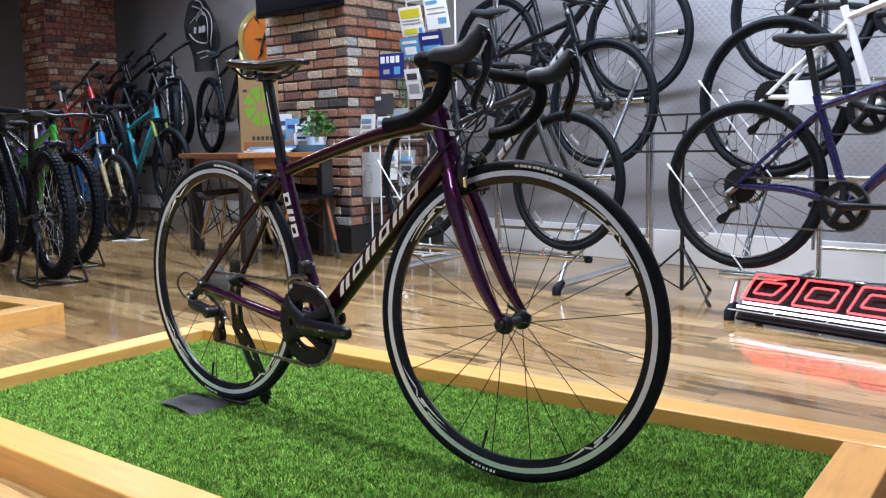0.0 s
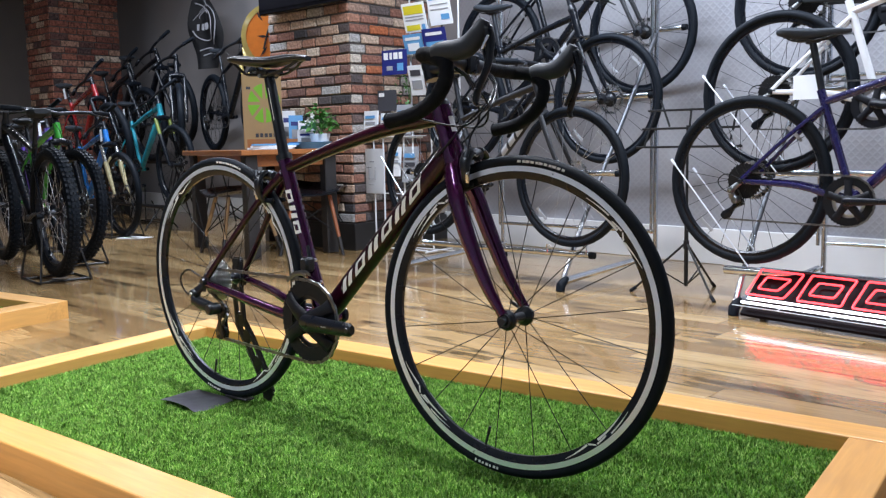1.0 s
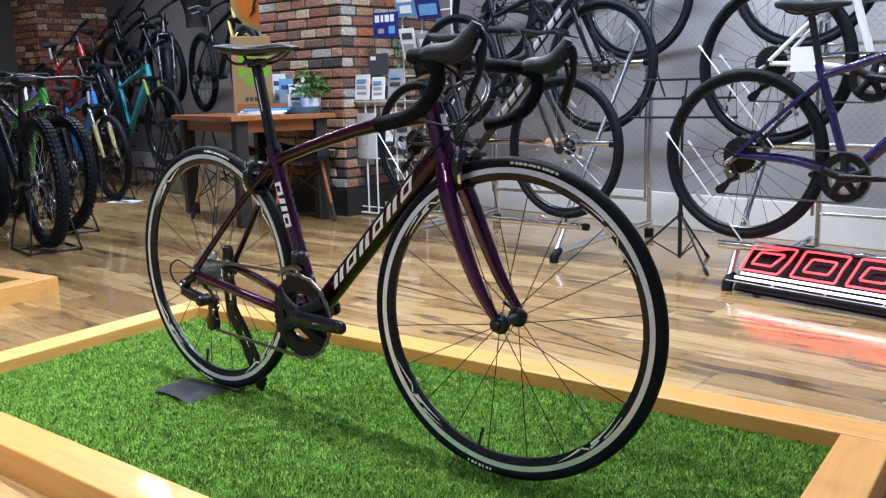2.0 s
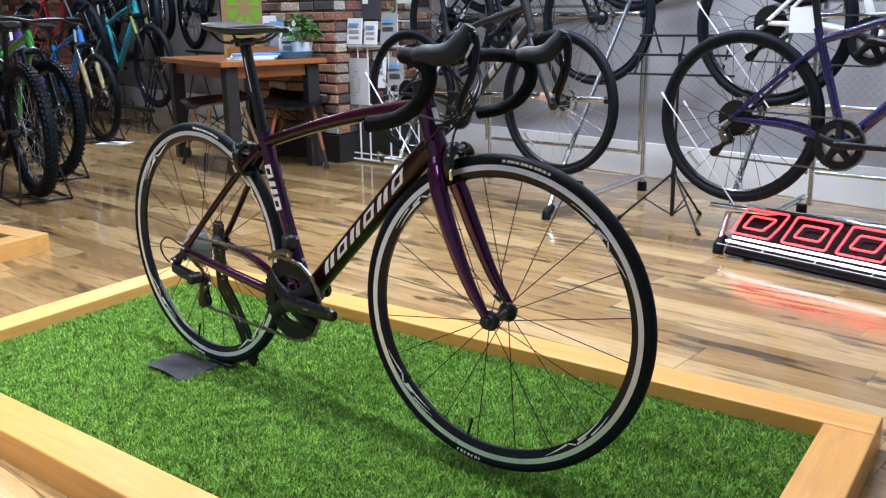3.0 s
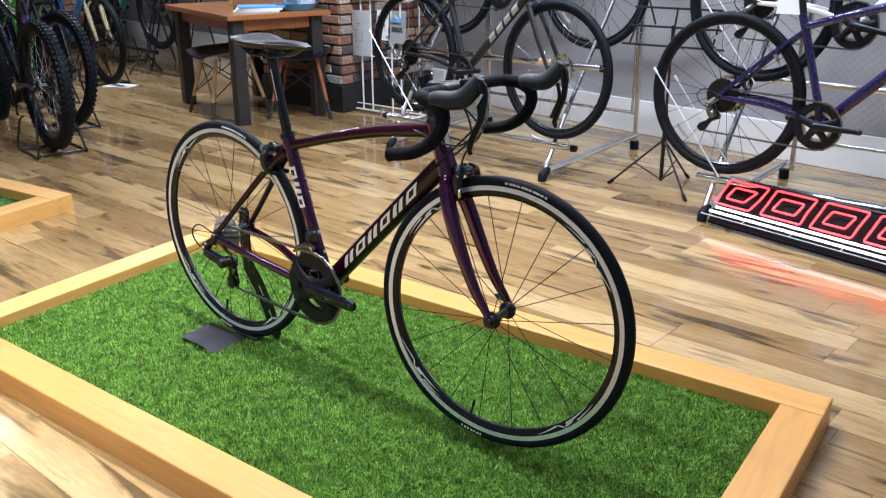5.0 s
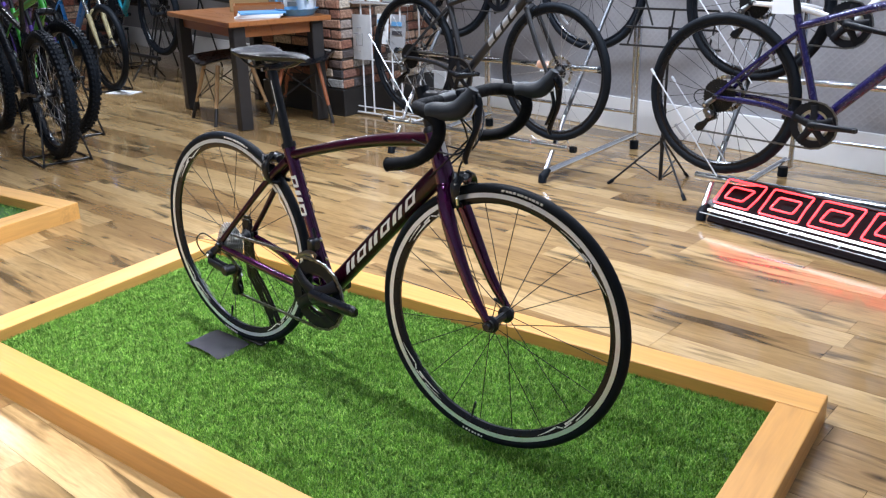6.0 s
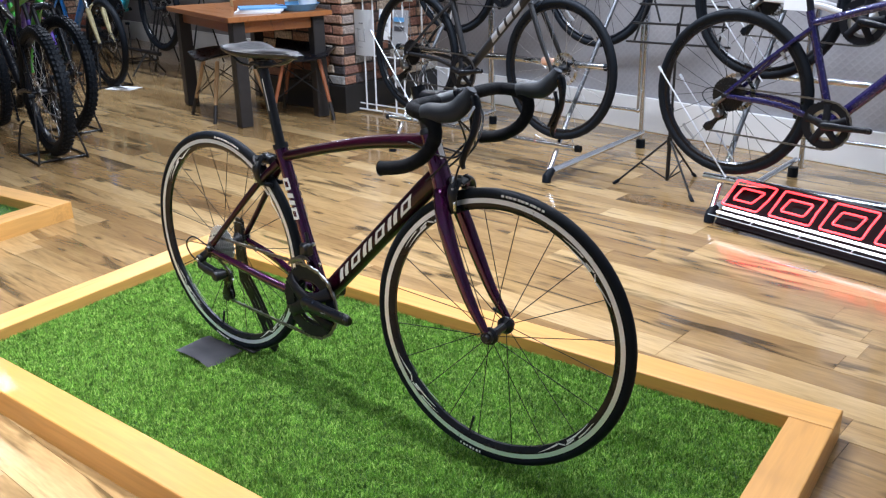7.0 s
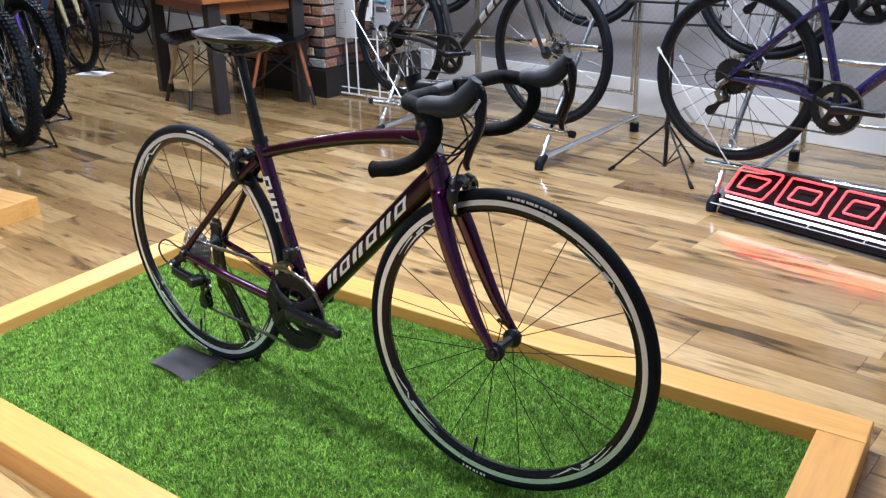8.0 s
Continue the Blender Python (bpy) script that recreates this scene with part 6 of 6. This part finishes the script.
bk = thing("catalogue", Matrix.Translation(on_table(-0.20, 0.30)) @ pose(0, 0, 0, 0, 0, 50), "stack of pale blue printed catalogues", "book")
for k in range(3):
    part("booklet", box(B(), (0.30, 0.21, 0.012), pose(0.01 * k, 0.006 * k, 0.0065 + 0.0125 * k, 0, 0, 6 * k - 4)), M["skycard" if k == 2 else "paper"], bk, smooth=False)
ty = thing("tray", Matrix.Translation(on_table(-0.17, 0.57)), "shallow sky-blue plastic tray", "tray")
part("dish", lathe(B(), [(0.0, 0.0), (0.11, 0.0), (0.15, 0.045), (0.146, 0.045), (0.108, 0.005), (0.0, 0.005)], 28, pose(0, 0, 0, 90), loop=False), M["skycard"], ty)
for x, y, z, w, h, mt, yaw in ((-0.46, 0.60, 0.10, 0.10, 0.24, "skycard", 50), (-0.40, 0.66, 0.08, 0.12, 0.20, "paper", 56), (-0.62, 0.62, 0.0, 0.11, 0.28, "paper", 52), (-0.33, 0.62, 0.0, 0.13, 0.13, "paper", 50)):
    folded_sheet("leaflet", Matrix.Translation(on_table(x, y)) @ pose(0, 0, 0, -10, 0, yaw), (w, h), M[mt], "printed leaflet standing on the table", "leaflet", [(0, h * 0.75, w * 0.7, h * 0.12, "bluecard"), (0, h * 0.45, w * 0.6, h * 0.25, "greyprint")], "leaflets on the table")
pt = thing("potted_plant", Matrix.Translation(on_table(-0.19, 0.655)), "leafy green plant in a white pot", "plant")
part("pot", lathe(B(), [(0.0, 0.0), (0.055, 0.0), (0.072, 0.10), (0.066, 0.10), (0.05, 0.01), (0.0, 0.09)], 20, pose(0, 0, 0, 90), loop=False), M["pot"], pt, "white pot")
rng = random.Random(5)
for k in range(120):
    a, el = rng.uniform(0, 6.28), rng.uniform(0.1, 1.5)
    r = rng.uniform(0.06, 0.15)
    o = V(math.cos(a) * math.cos(el) * r * 0.75, math.sin(a) * math.cos(el) * r * 0.75, 0.10 + math.sin(el) * r * 1.25)
    ln, wd = rng.uniform(0.035, 0.06), rng.uniform(0.014, 0.022)
    bm = B()
    g = [bm.verts.new(q) for q in ((0, 0, 0), (ln * 0.4, wd, 0.008), (ln, 0, -0.012), (ln * 0.4, -wd, 0.008), (ln * 0.45, 0, 0.0))]
    for q in ((0, 1, 4), (1, 2, 4), (2, 3, 4), (3, 0, 4)):
        bm.faces.new([g[i] for i in q])
    part("leaf", bm, M["leaf"], pt, m=Matrix.Translation(o) @ Euler((rng.uniform(-0.6, 0.6), rng.uniform(-0.9, 0.5), a)).to_matrix().to_4x4())
for k in range(2):
    o = V(rng.uniform(-0.06, 0.06), rng.uniform(-0.09, -0.03), rng.uniform(0.16, 0.24))
    bm = B()
    for j in range(5):
        a = 2 * math.pi * j / 5
        tube(bm, [V(0, 0, 0), V(0.012 * math.cos(a), -0.006, 0.012 * math.sin(a)), V(0.022 * math.cos(a), -0.004, 0.022 * math.sin(a))], [(0.003, 0.002), (0.009, 0.002), (0.004, 0.0015)], 6)
    part("flower", bm, M["flower"], pt, "small white flower", m=Matrix.Translation(o))
bm = B()
for k in range(14):
    a = 2 * math.pi * k / 14
    tube(bm, curve([V(0, 0, 0.08), V(0.03 * math.cos(a), 0.03 * math.sin(a), 0.15), V(0.09 * math.cos(a), 0.09 * math.sin(a), 0.17 + 0.03 * (k % 3))], 3), 0.0015, 5)
part("stalk", bm, M["leaf"], pt)

# ---- wall things near the brick column ----
lr = thing("leaflet_rack", pose(-3.28, 2.95, 0, 0, 0, 2), "tall white wire leaflet rack with printed sheets", "rack")
for x in (-0.174, -0.083, 0.107, 0.19):
    part("upright", rod(B(), (x, -0.04, 0.02), (x, -0.04, 0.80), 0.006, 8), M["whitewire"], lr, "white coated wire upright")
for x in (0.10, 0.27, 0.52):
    part("back_upright", rod(B(), (x, 0.06, 0.02), (x, 0.06, 1.72), 0.006, 8), M["whitewire"], lr, "tall white wire upright")
for z in (0.02, 0.95, 1.36, 1.71):
    part("back_wire", rod(B(), (0.10, 0.06, z), (0.52, 0.06, z), 0.005, 8), M["whitewire"], lr)
part("floor_bar", rod(B(), (-0.27, -0.04, 0.02), (0.30, -0.04, 0.02), 0.007, 8), M["whitewire"], lr)
for x in (-0.27, 0.30):
    part("foot", rod(B(), (x, -0.06, 0.012), (x, 0.22, 0.012), 0.008, 8), M["whitewire"], lr)
for z in (0.06, 0.40, 0.78):
    part("cross_wire", rod(B(), (-0.27, -0.03, z), (0.27, -0.03, z), 0.005, 8), M["whitewire"], lr)
part("shelf", box(B(), (0.56, 0.06, 0.006), pose(0, -0.035, 0.79)), M["whitewire"], lr, smooth=False)
bm = B()
rows = []
for i in range(7):
    a = (i / 6 - 0.5)
    rows.append((a * 0.17, -0.045 - 0.02 * math.cos(a * 3)))
lo = [bm.verts.new((x - 0.17, y, 0.40)) for x, y in rows]
hi = [bm.verts.new((x - 0.17, y, 0.71)) for x, y in rows]
for i in range(6):
    bm.faces.new((lo[i], lo[i + 1], hi[i + 1], hi[i]))
bmesh.ops.solidify(bm, geom=bm.faces[:], thickness=0.003)
sh = part("sheet", bm, M["paper"], lr, "curled white printed sheet")
for x, z, w, h in ((-0.20, 0.58, 0.05, 0.004), (-0.20, 0.54, 0.004, 0.09), (-0.14, 0.54, 0.004, 0.09), (-0.17, 0.62, 0.04, 0.008), (-0.17, 0.50, 0.06, 0.003), (-0.18, 0.46, 0.04, 0.003)):
    part("print", box(B(), (w, 0.002, h), pose(x, -0.0705, z)), M["greyprint"], sh, "thin grey printed line", smooth=False)
for x, z, w, h, mt in ((-0.19, 0.80, 0.13, 0.17, "paper"), (-0.04, 0.80, 0.11, 0.15, "paper"), (0.12, 0.80, 0.13, 0.20, "greyprint"), (0.03, 0.52, 0.10, 0.20, "paper"), (0.17, 0.48, 0.13, 0.24, "greyprint")):
    lf = part("leaflet", box(B(), (w, 0.012, h), pose(x, -0.045, z + h / 2, -6)), M[mt], lr, "printed leaflet", smooth=False)
    for k in range(3):
        part("print", box(B(), (w * 0.7, 0.002, h * 0.12), pose(x, -0.0525 - 0.002, z + h * (0.25 + 0.25 * k), -6)), M["skycard" if k == 2 else "greyprint" if mt == "paper" else "darkprint"], lf, smooth=False)

POSTERS = [  # x, z, width, height, material, printed blocks
    (-3.08, 1.475, 0.20, 0.19, "paper", [(0, 0.145, 0.17, 0.055, "yellowcard"), (0, 0.10, 0.16, 0.008, "greyprint"), (0, 0.08, 0.16, 0.008, "greyprint"), (-0.02, 0.03, 0.12, 0.035, "yellowcard"), (0.07, 0.03, 0.03, 0.035, "skycard")]),
    (-2.855, 1.50, 0.19, 0.21, "paper", [(-0.03, 0.17, 0.10, 0.02, "skycard"), (0, 0.13, 0.15, 0.008, "greyprint"), (0, 0.10, 0.15, 0.008, "greyprint"), (0.04, 0.05, 0.07, 0.035, "skycard")]),
    (-3.10, 1.335, 0.17, 0.13, "skycard", [(0, 0.10, 0.13, 0.02, "white"), (0, 0.045, 0.10, 0.05, "paper")]),
    (-2.90, 1.305, 0.20, 0.18, "bluecard", [(0, 0.145, 0.14, 0.02, "white"), (0, 0.06, 0.15, 0.07, "skycard")]),
    (-3.07, 1.06, 0.13, 0.20, "paper", [(0, 0.15, 0.09, 0.04, "darkprint"), (0, 0.07, 0.09, 0.06, "greyprint")]),
    (-2.90, 1.00, 0.15, 0.22, "greyprint", [(0, 0.16, 0.11, 0.05, "white"), (0, 0.07, 0.11, 0.07, "darkprint")]),
]
for x, z, w, h, mt, blocks in POSTERS:
    folded_sheet("poster", pose(x, 2.975, z, 14, 0, 1), (w, h), M[mt], "printed sheet hung on the wire rack", "poster", blocks, "sheets on the wire rack")
# things that hang on the column's side, and the dark shelf of small goods
folded_sheet("blue_sign", pose(-3.255, 2.93, 1.205, 0, 0, 8), (0.21, 0.165), M["bluecard"], "deep blue sign with bold white blocks", "sign", [(-0.07, 0.125, 0.035, 0.045, "white"), (-0.028, 0.125, 0.02, 0.045, "white"), (0.012, 0.125, 0.035, 0.045, "white"), (0.055, 0.125, 0.03, 0.045, "white"), (0.05, 0.05, 0.05, 0.05, "skycard"), (-0.04, 0.045, 0.05, 0.03, "greyprint")])
folded_sheet("black_card", pose(-3.335, 2.93, 0.965, 0, 0, 8), (0.16, 0.14), M["darkprint"], "black display card with small white label", "card", [(-0.045, 0.11, 0.045, 0.025, "white")])
sp = thing("hanging_plant", pose(-3.28, 3.06, 1.10), "small trailing plant beside the brick column", "plant")
for k in range(46):
    o = V(rng.uniform(-0.07, 0.09), rng.uniform(-0.05, 0.05), rng.uniform(-0.13, 0.10))
    bm = B()
    g = [bm.verts.new(q) for q in ((0, 0, 0), (0.014, 0.008, 0.003), (0.032, 0, -0.006), (0.014, -0.008, 0.003))]
    bm.faces.new(g)
    part("leaf", bm, M["leaf"], sp, m=Matrix.Translation(o) @ Euler((rng.uniform(-1, 1), rng.uniform(-1, 1), rng.uniform(0, 6.28))).to_matrix().to_4x4())
bm = tube(B(), curve([V(0, 0, -0.14), V(0.02, 0.01, -0.02), V(-0.01, 0, 0.11)], 4), 0.003, 6)
tube(bm, curve([V(0.05, 0, -0.12), V(0.03, 0.01, 0.0), V(0.06, 0, 0.09)], 4), 0.002, 6)
part("stalk", bm, M["leaf"], sp)
# television high before the column
tv = thing("television", pose(-3.97, 2.70, 1.70), "dark flat television mounted on the brick column", "television")
part("casing", box(B(), (0.93, 0.05, 0.55), pose(0, 0.03, 0.275), 0.008), M["screen"], tv, smooth=False)
part("screen", box(B(), (0.89, 0.004, 0.50), pose(0, 0.002, 0.28)), M["screen"], tv, "switched-off dark screen", smooth=False)
part("bracket", box(B(), (0.20, 0.045, 0.20), pose(0, 0.0775, 0.30)), M["black"], tv, smooth=False)
# round orange board behind the table
ob = thing("round_board", pose(-4.84, 3.17, 1.22, 0, 0, 48), "round orange board with yellow rim", "board")
part("disc", lathe(B(), [(0.0, -0.008), (0.24, -0.008), (0.24, 0.008), (0.0, 0.008)], 40, pose(0, 0, 0.40), loop=False), M["orange"], ob)
part("rim", lathe(B(), [(0.235, -0.012), (0.275, -0.012), (0.275, 0.012), (0.235, 0.012)], 40, pose(0, 0, 0.40)), M["yellow"], ob, "yellow painted rim")
bm = B()
tube(bm, curve([V(-0.10, -0.010, 0.30), V(-0.04, -0.010, 0.48), V(0.08, -0.010, 0.50), V(0.10, -0.010, 0.34)], 4), 0.008, 6)
part("painted_line", bm, M["darkwood"], ob, "dark painted curve")
for k in range(9):
    a, r = 2.2 + 0.9 * k, 0.05 + 0.05 * (k % 4)
    o = V(r * math.cos(a), -0.010, 0.40 + r * math.sin(a))
    part("painted_leaf", prism(B(), [(o.x + 0.05 * math.cos(a), o.z + 0.06 * math.sin(a)), (o.x - 0.012 * math.sin(a), o.z + 0.012 * math.cos(a)), (o.x - 0.04 * math.cos(a), o.z - 0.05 * math.sin(a)), (o.x + 0.008 * math.sin(a), o.z - 0.008 * math.cos(a))], -0.012, -0.0085), M["darkwood"], ob, "dark painted leaf", smooth=False)
part("post", tube(B(), [V(0, 0.01, -1.22), V(0, 0.01, 0.15)], 0.02, 10), M["darkwood"], ob, "dark wooden post")
# leaf-shaped cloth banner hung from the ceiling, its lower end draped
bn = thing("banner", pose(-6.50, 3.62, 1.50), "graphite cloth banner with pale curved bands", "banner")


def cloth(x, z):
    return V(x, 0.03 * math.sin(x * 16 + z * 5) + 0.02 * math.sin(z * 11), z)


def cloth_edges(z):
    """Left and right edge of the cloth at a height."""
    u = z / 0.75
    left = -0.235 + 0.25 * max(0, 0.45 - u) + (0.04 if u > 0.9 else 0.0)
    right = 0.15 + 0.16 * math.sin(math.pi * min(1, max(0, (u - 0.05) / 0.95)) ** 0.8) - 0.17 * u ** 3
    return left, right


bm = B()
rows = []
for i in range(19):
    z = 0.75 * i / 18
    l, r = cloth_edges(z)
    rows.append([bm.verts.new(cloth(l + (r - l) * j / 10, z)) for j in range(11)])
for a, b in zip(rows, rows[1:]):
    for j in range(10):
        bm.faces.new((a[j], a[j + 1], b[j + 1], b[j]))
bmesh.ops.solidify(bm, geom=bm.faces[:], thickness=0.004)
part("cloth", bm, M["helmet"], bn, "folded graphite cloth")
def oval(cx, cz, rx, rz, a0, a1, n=12):
    return [(cx + rx * math.cos(radians(a0 + (a1 - a0) * k / n)), cz + rz * math.sin(radians(a0 + (a1 - a0) * k / n))) for k in range(n + 1)]


strokes = [oval(0.0, 0.42, 0.17, 0.15, 200, 520), oval(0.02, 0.40, 0.205, 0.20, -60, 130), oval(0.0, 0.50, 0.10, 0.05, 20, 200), [(-0.16, 0.70), (-0.04, 0.66), (0.08, 0.58)], [(-0.18, 0.64), (-0.06, 0.60), (0.02, 0.555)], [(-0.10, 0.18), (0.02, 0.20), (0.12, 0.15)], [(-0.06, 0.13), (0.04, 0.15), (0.12, 0.10)]]
for pts in strokes:
    line = [cloth(q.x, q.z) + V(0, -0.007, 0) for q in curve([V(x, 0, z) for x, z in pts], 3)]
    part("printed_band", tube(B(), line, (0.007, 0.003), 6, side=(0, 1, 0)), M["ribbon"], bn, "pale printed band")
for x, w in ((-0.10, 0.035), (-0.045, 0.035), (0.01, 0.035), (0.065, 0.035)):
    part("print", box(B(), (w, 0.005, 0.060), Matrix.Translation(cloth(x, 0.40) + V(0, -0.010, 0)) @ pose(0, 0, 0, 0, 8)), M["ribbon"], bn, "pale printed block", smooth=False)
part("cord", rod(B(), (-0.15, 0.0, 0.74), (-0.15, 0, 1.245), 0.004, 6), M["black"], bn, "thin hanging cord")


def floor_stand(m):
    """Two bent wire hoops that rise to the axle, tied by foot bars."""
    st = thing("floor_stand", m, "black wire floor stand round a bicycle wheel", "stand", "wire floor stands")
    for s in (-1, 1):
        hoop = curve([V(0.02, s * 0.080, 0.375), V(0.06, s * 0.100, 0.22), V(0.125, s * 0.135, 0.03), V(0.115, s * 0.140, 0.008), V(0.0, s * 0.140, 0.008), V(-0.20, s * 0.140, 0.008), V(-0.235, s * 0.138, 0.02), V(-0.23, s * 0.110, 0.16), V(-0.21, s * 0.085, 0.20)], 4)
        part("hoop", tube(B(), hoop, 0.0065, 8), M["standblack"], st, "bent black wire hoop")
        part("peg", tube(B(), [V(0.02, s * 0.070, 0.375), V(0.02, s * 0.105, 0.375)], 0.014, 10), M["rubber"], st, "black axle peg")
    for x in (-0.17, 0.09):
        part("foot_bar", tube(B(), [V(x, -0.14, 0.008), V(x, 0.14, 0.008)], 0.0065, 8), M["standblack"], st)
    return st


first = floor_stand(pose(-3.976, 0.869, 0, 0, 0, -8))
for p in ((-4.55, 1.27), (-5.47, 1.62), (-6.05, 2.38), (-7.2, 3.35)):
    copy_thing(first, pose(*p, 0, 0, 0, -6))
folded_sheet("floor_label", pose(-5.80, 2.30, 0.003, -90, 0, 20), (0.26, 0.16), M["paper"], "white paper lying under a wheel", "paper")
# raised steel rails that carry the back row
for bx_, by_, bz_, ln, yaw in ((-6.72, 2.93, 0.23, 0.9, -5), (-7.20, 2.66, 0.44, 0.9, -5), (-7.35, 3.40, 0.62, 1.2, -5), (-6.70, 3.385, 0.63, 0.9, -30), (-5.85, 3.453, 0.70, 1.1, -15)):
    bench = thing("display_rail", pose(bx_, by_, 0, 0, 0, yaw), "raised black steel rail carrying a bicycle", "rack", "raised display rails")
    part("bar", tube(B(), [V(-ln / 2 - 0.3, 0, bz_ - 0.018), V(ln / 2 + 0.25, 0, bz_ - 0.018)], (0.009, 0.02), 10), M["standblack"], bench)
    for x in (-ln / 2, ln / 2):
        for s_ in (-1, 1):
            part("leg", tube(B(), [V(x, 0, bz_ - 0.02), V(x, s_ * 0.16, 0.008)], 0.008, 8), M["standblack"], bench, "thin splayed leg")

# ---- brick columns ----


def brick_mesh(l, d, h, rng):
    """A worn brick: blunt edges, corners knocked out of true."""
    bm = box(B(), (l, d, h))
    for v in bm.verts:
        v.co += Vector((rng.uniform(-0.004, 0.004), rng.uniform(-0.002, 0.002), rng.uniform(-0.0035, 0.0035)))
    bmesh.ops.bevel(bm, geom=[e for e in bm.edges if sum(v.co.y for v in e.verts) < 0.01], offset=0.006, segments=1, affect="EDGES")
    bmesh.ops.recalc_face_normals(bm, faces=bm.faces)
    me = bpy.data.meshes.new("brick")
    bm.to_mesh(me)
    bm.free()
    return me


def joined_boxes(name, rows, material, parent, label):
    """Many small boxes (pose, size) as one mesh, for pieces too many to pick apart."""
    unit = [(-.5, -.5, -.5), (.5, -.5, -.5), (.5, .5, -.5), (-.5, .5, -.5), (-.5, -.5, .5), (.5, -.5, .5), (.5, .5, .5), (-.5, .5, .5)]
    quads = [(0, 3, 2, 1), (4, 5, 6, 7), (0, 1, 5, 4), (1, 2, 6, 5), (2, 3, 7, 6), (3, 0, 4, 7)]
    vs, fs = [], []
    for m, s in rows:
        o = len(vs)
        vs += [tuple(m @ Vector((x * s[0], y * s[1], z * s[2]))) for x, y, z in unit]
        fs += [tuple(o + i for i in q) for q in quads]
    me = bpy.data.meshes.new(name)
    me.from_pydata(vs, [], fs)
    me.materials.append(material)
    ob = new(name, me)
    ob.parent = parent
    return tagged(ob, label, kind="stuff")


def column(name, m, sx, sy, h, z0, singles, label):
    """A brick-clad column whose +x and -y faces show; m puts its corner between them at the origin."""
    core = part(name, box(B(), (sx, sy, h), pose(-sx / 2, sy / 2, h / 2)), M["mortar"], m=m, smooth=False)
    tagged(core, label, "column", kind="structure")
    pl = part("plinth", box(B(), (sx + 0.03, sy + 0.03, z0), pose(-sx / 2 + 0.015, sy / 2 - 0.015, z0 / 2), 0.004), M["blackbase"], core, "black plinth", smooth=False)
    rr = random.Random(9)
    sizes = [0.095, 0.135, 0.160, 0.178, 0.195]
    shapes = {l: [brick_mesh(l, 0.03, 0.056, rr) for _ in range(5)] for l in sizes}
    for me in sum(shapes.values(), []):
        me.materials.append(M["brick"])
    rows, far = 0, []
    pitch, course = 0.209, 0.069
    k = 0
    while z0 + 0.035 + k * course < h - 0.03:
        z = z0 + 0.037 + k * course
        for face, width in (("y", sx), ("x", sy)):
            x = 0.0
            first = (k % 2 == 0) == (face == "y")
            while x < width - 0.05:
                l = full = rr.choice(sizes[1:]) if (x > 0 or first) else 0.095
                if x + l > width - 0.05:
                    l = width - x  # cut to the column's edge
                c = x + l / 2
                proud = 0.005 + rr.uniform(0, 0.007)
                q = pose(-c, -proud + 0.012, z, 0, 0, rr.uniform(-0.7, 0.7)) if face == "y" else pose(proud - 0.012, c, z, 0, 0, 90 + rr.uniform(-0.7, 0.7))
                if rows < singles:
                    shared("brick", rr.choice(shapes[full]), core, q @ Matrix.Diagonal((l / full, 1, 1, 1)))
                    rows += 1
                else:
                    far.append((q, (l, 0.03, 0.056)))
                x += l + 0.013
        k += 1
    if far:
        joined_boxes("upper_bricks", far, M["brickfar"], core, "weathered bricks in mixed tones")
    return core


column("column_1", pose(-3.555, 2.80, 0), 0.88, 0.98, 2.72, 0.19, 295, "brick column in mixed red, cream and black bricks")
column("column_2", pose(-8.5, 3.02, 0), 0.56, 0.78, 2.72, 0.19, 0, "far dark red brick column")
# ---- floor planks ----
PW, PL = 0.122, 0.91


def plank_mesh(length):
    bm = box(B(), (length - 0.0012, PW - 0.0012, 0.022))
    me = bpy.data.meshes.new("plank")
    bmesh.ops.recalc_face_normals(bm, faces=bm.faces)
    bm.to_mesh(me)
    bm.free()
    me.materials.append(M["plank"])
    return me


floor = part("floor", box(B(), (13.8, 9.8, 0.006), pose(-4.0, 1.0, -0.022)), M["subfloor"], smooth=False)
tagged(floor, "varnished mixed-tone oak plank floor", "floor", kind="structure")
rr = random.Random(21)
meshes = {l: plank_mesh(l) for l in (0.46, 0.62, 0.78, 0.91, 1.21)}
lengths = [0.46, 0.62, 0.78, 0.91, 0.91, 1.21]
count, rest = 0, []
n_rows = int(9.6 / PW)
for i in range(n_rows):
    y = -3.83 + PW * (i + 0.5)
    x = 2.88
    while x > -10.8:
        l = rr.choice(lengths)
        cx = x - l / 2
        near = -1.3 < y < 2.9 and -3.6 < cx < 1.6 and not (-1.6 < cx < 0.2 and -0.4 < y < 0.35)
        m = pose(cx, y, -0.011 + rr.uniform(-0.0004, 0.0004), 0, 0, 180 * rr.randint(0, 1))
        if near and count < 299:
            shared("plank", meshes[l], floor, m)
            count += 1
        else:
            rest.append((m, (l - 0.0012, PW - 0.0012, 0.022)))
        x -= l
far_oak = M["plank"].copy()
far_oak.name = "varnished_mixed_oak_joined"
nt = far_oak.node_tree
geo = nt.nodes.new("ShaderNodeNewGeometry")
for link in list(nt.links):
    if link.from_node.bl_idname == "ShaderNodeObjectInfo":
        nt.links.new(geo.outputs["Random Per Island"], link.to_socket)
joined_boxes("floor_planks", rest, far_oak, floor, "varnished oak planks in mixed tones")
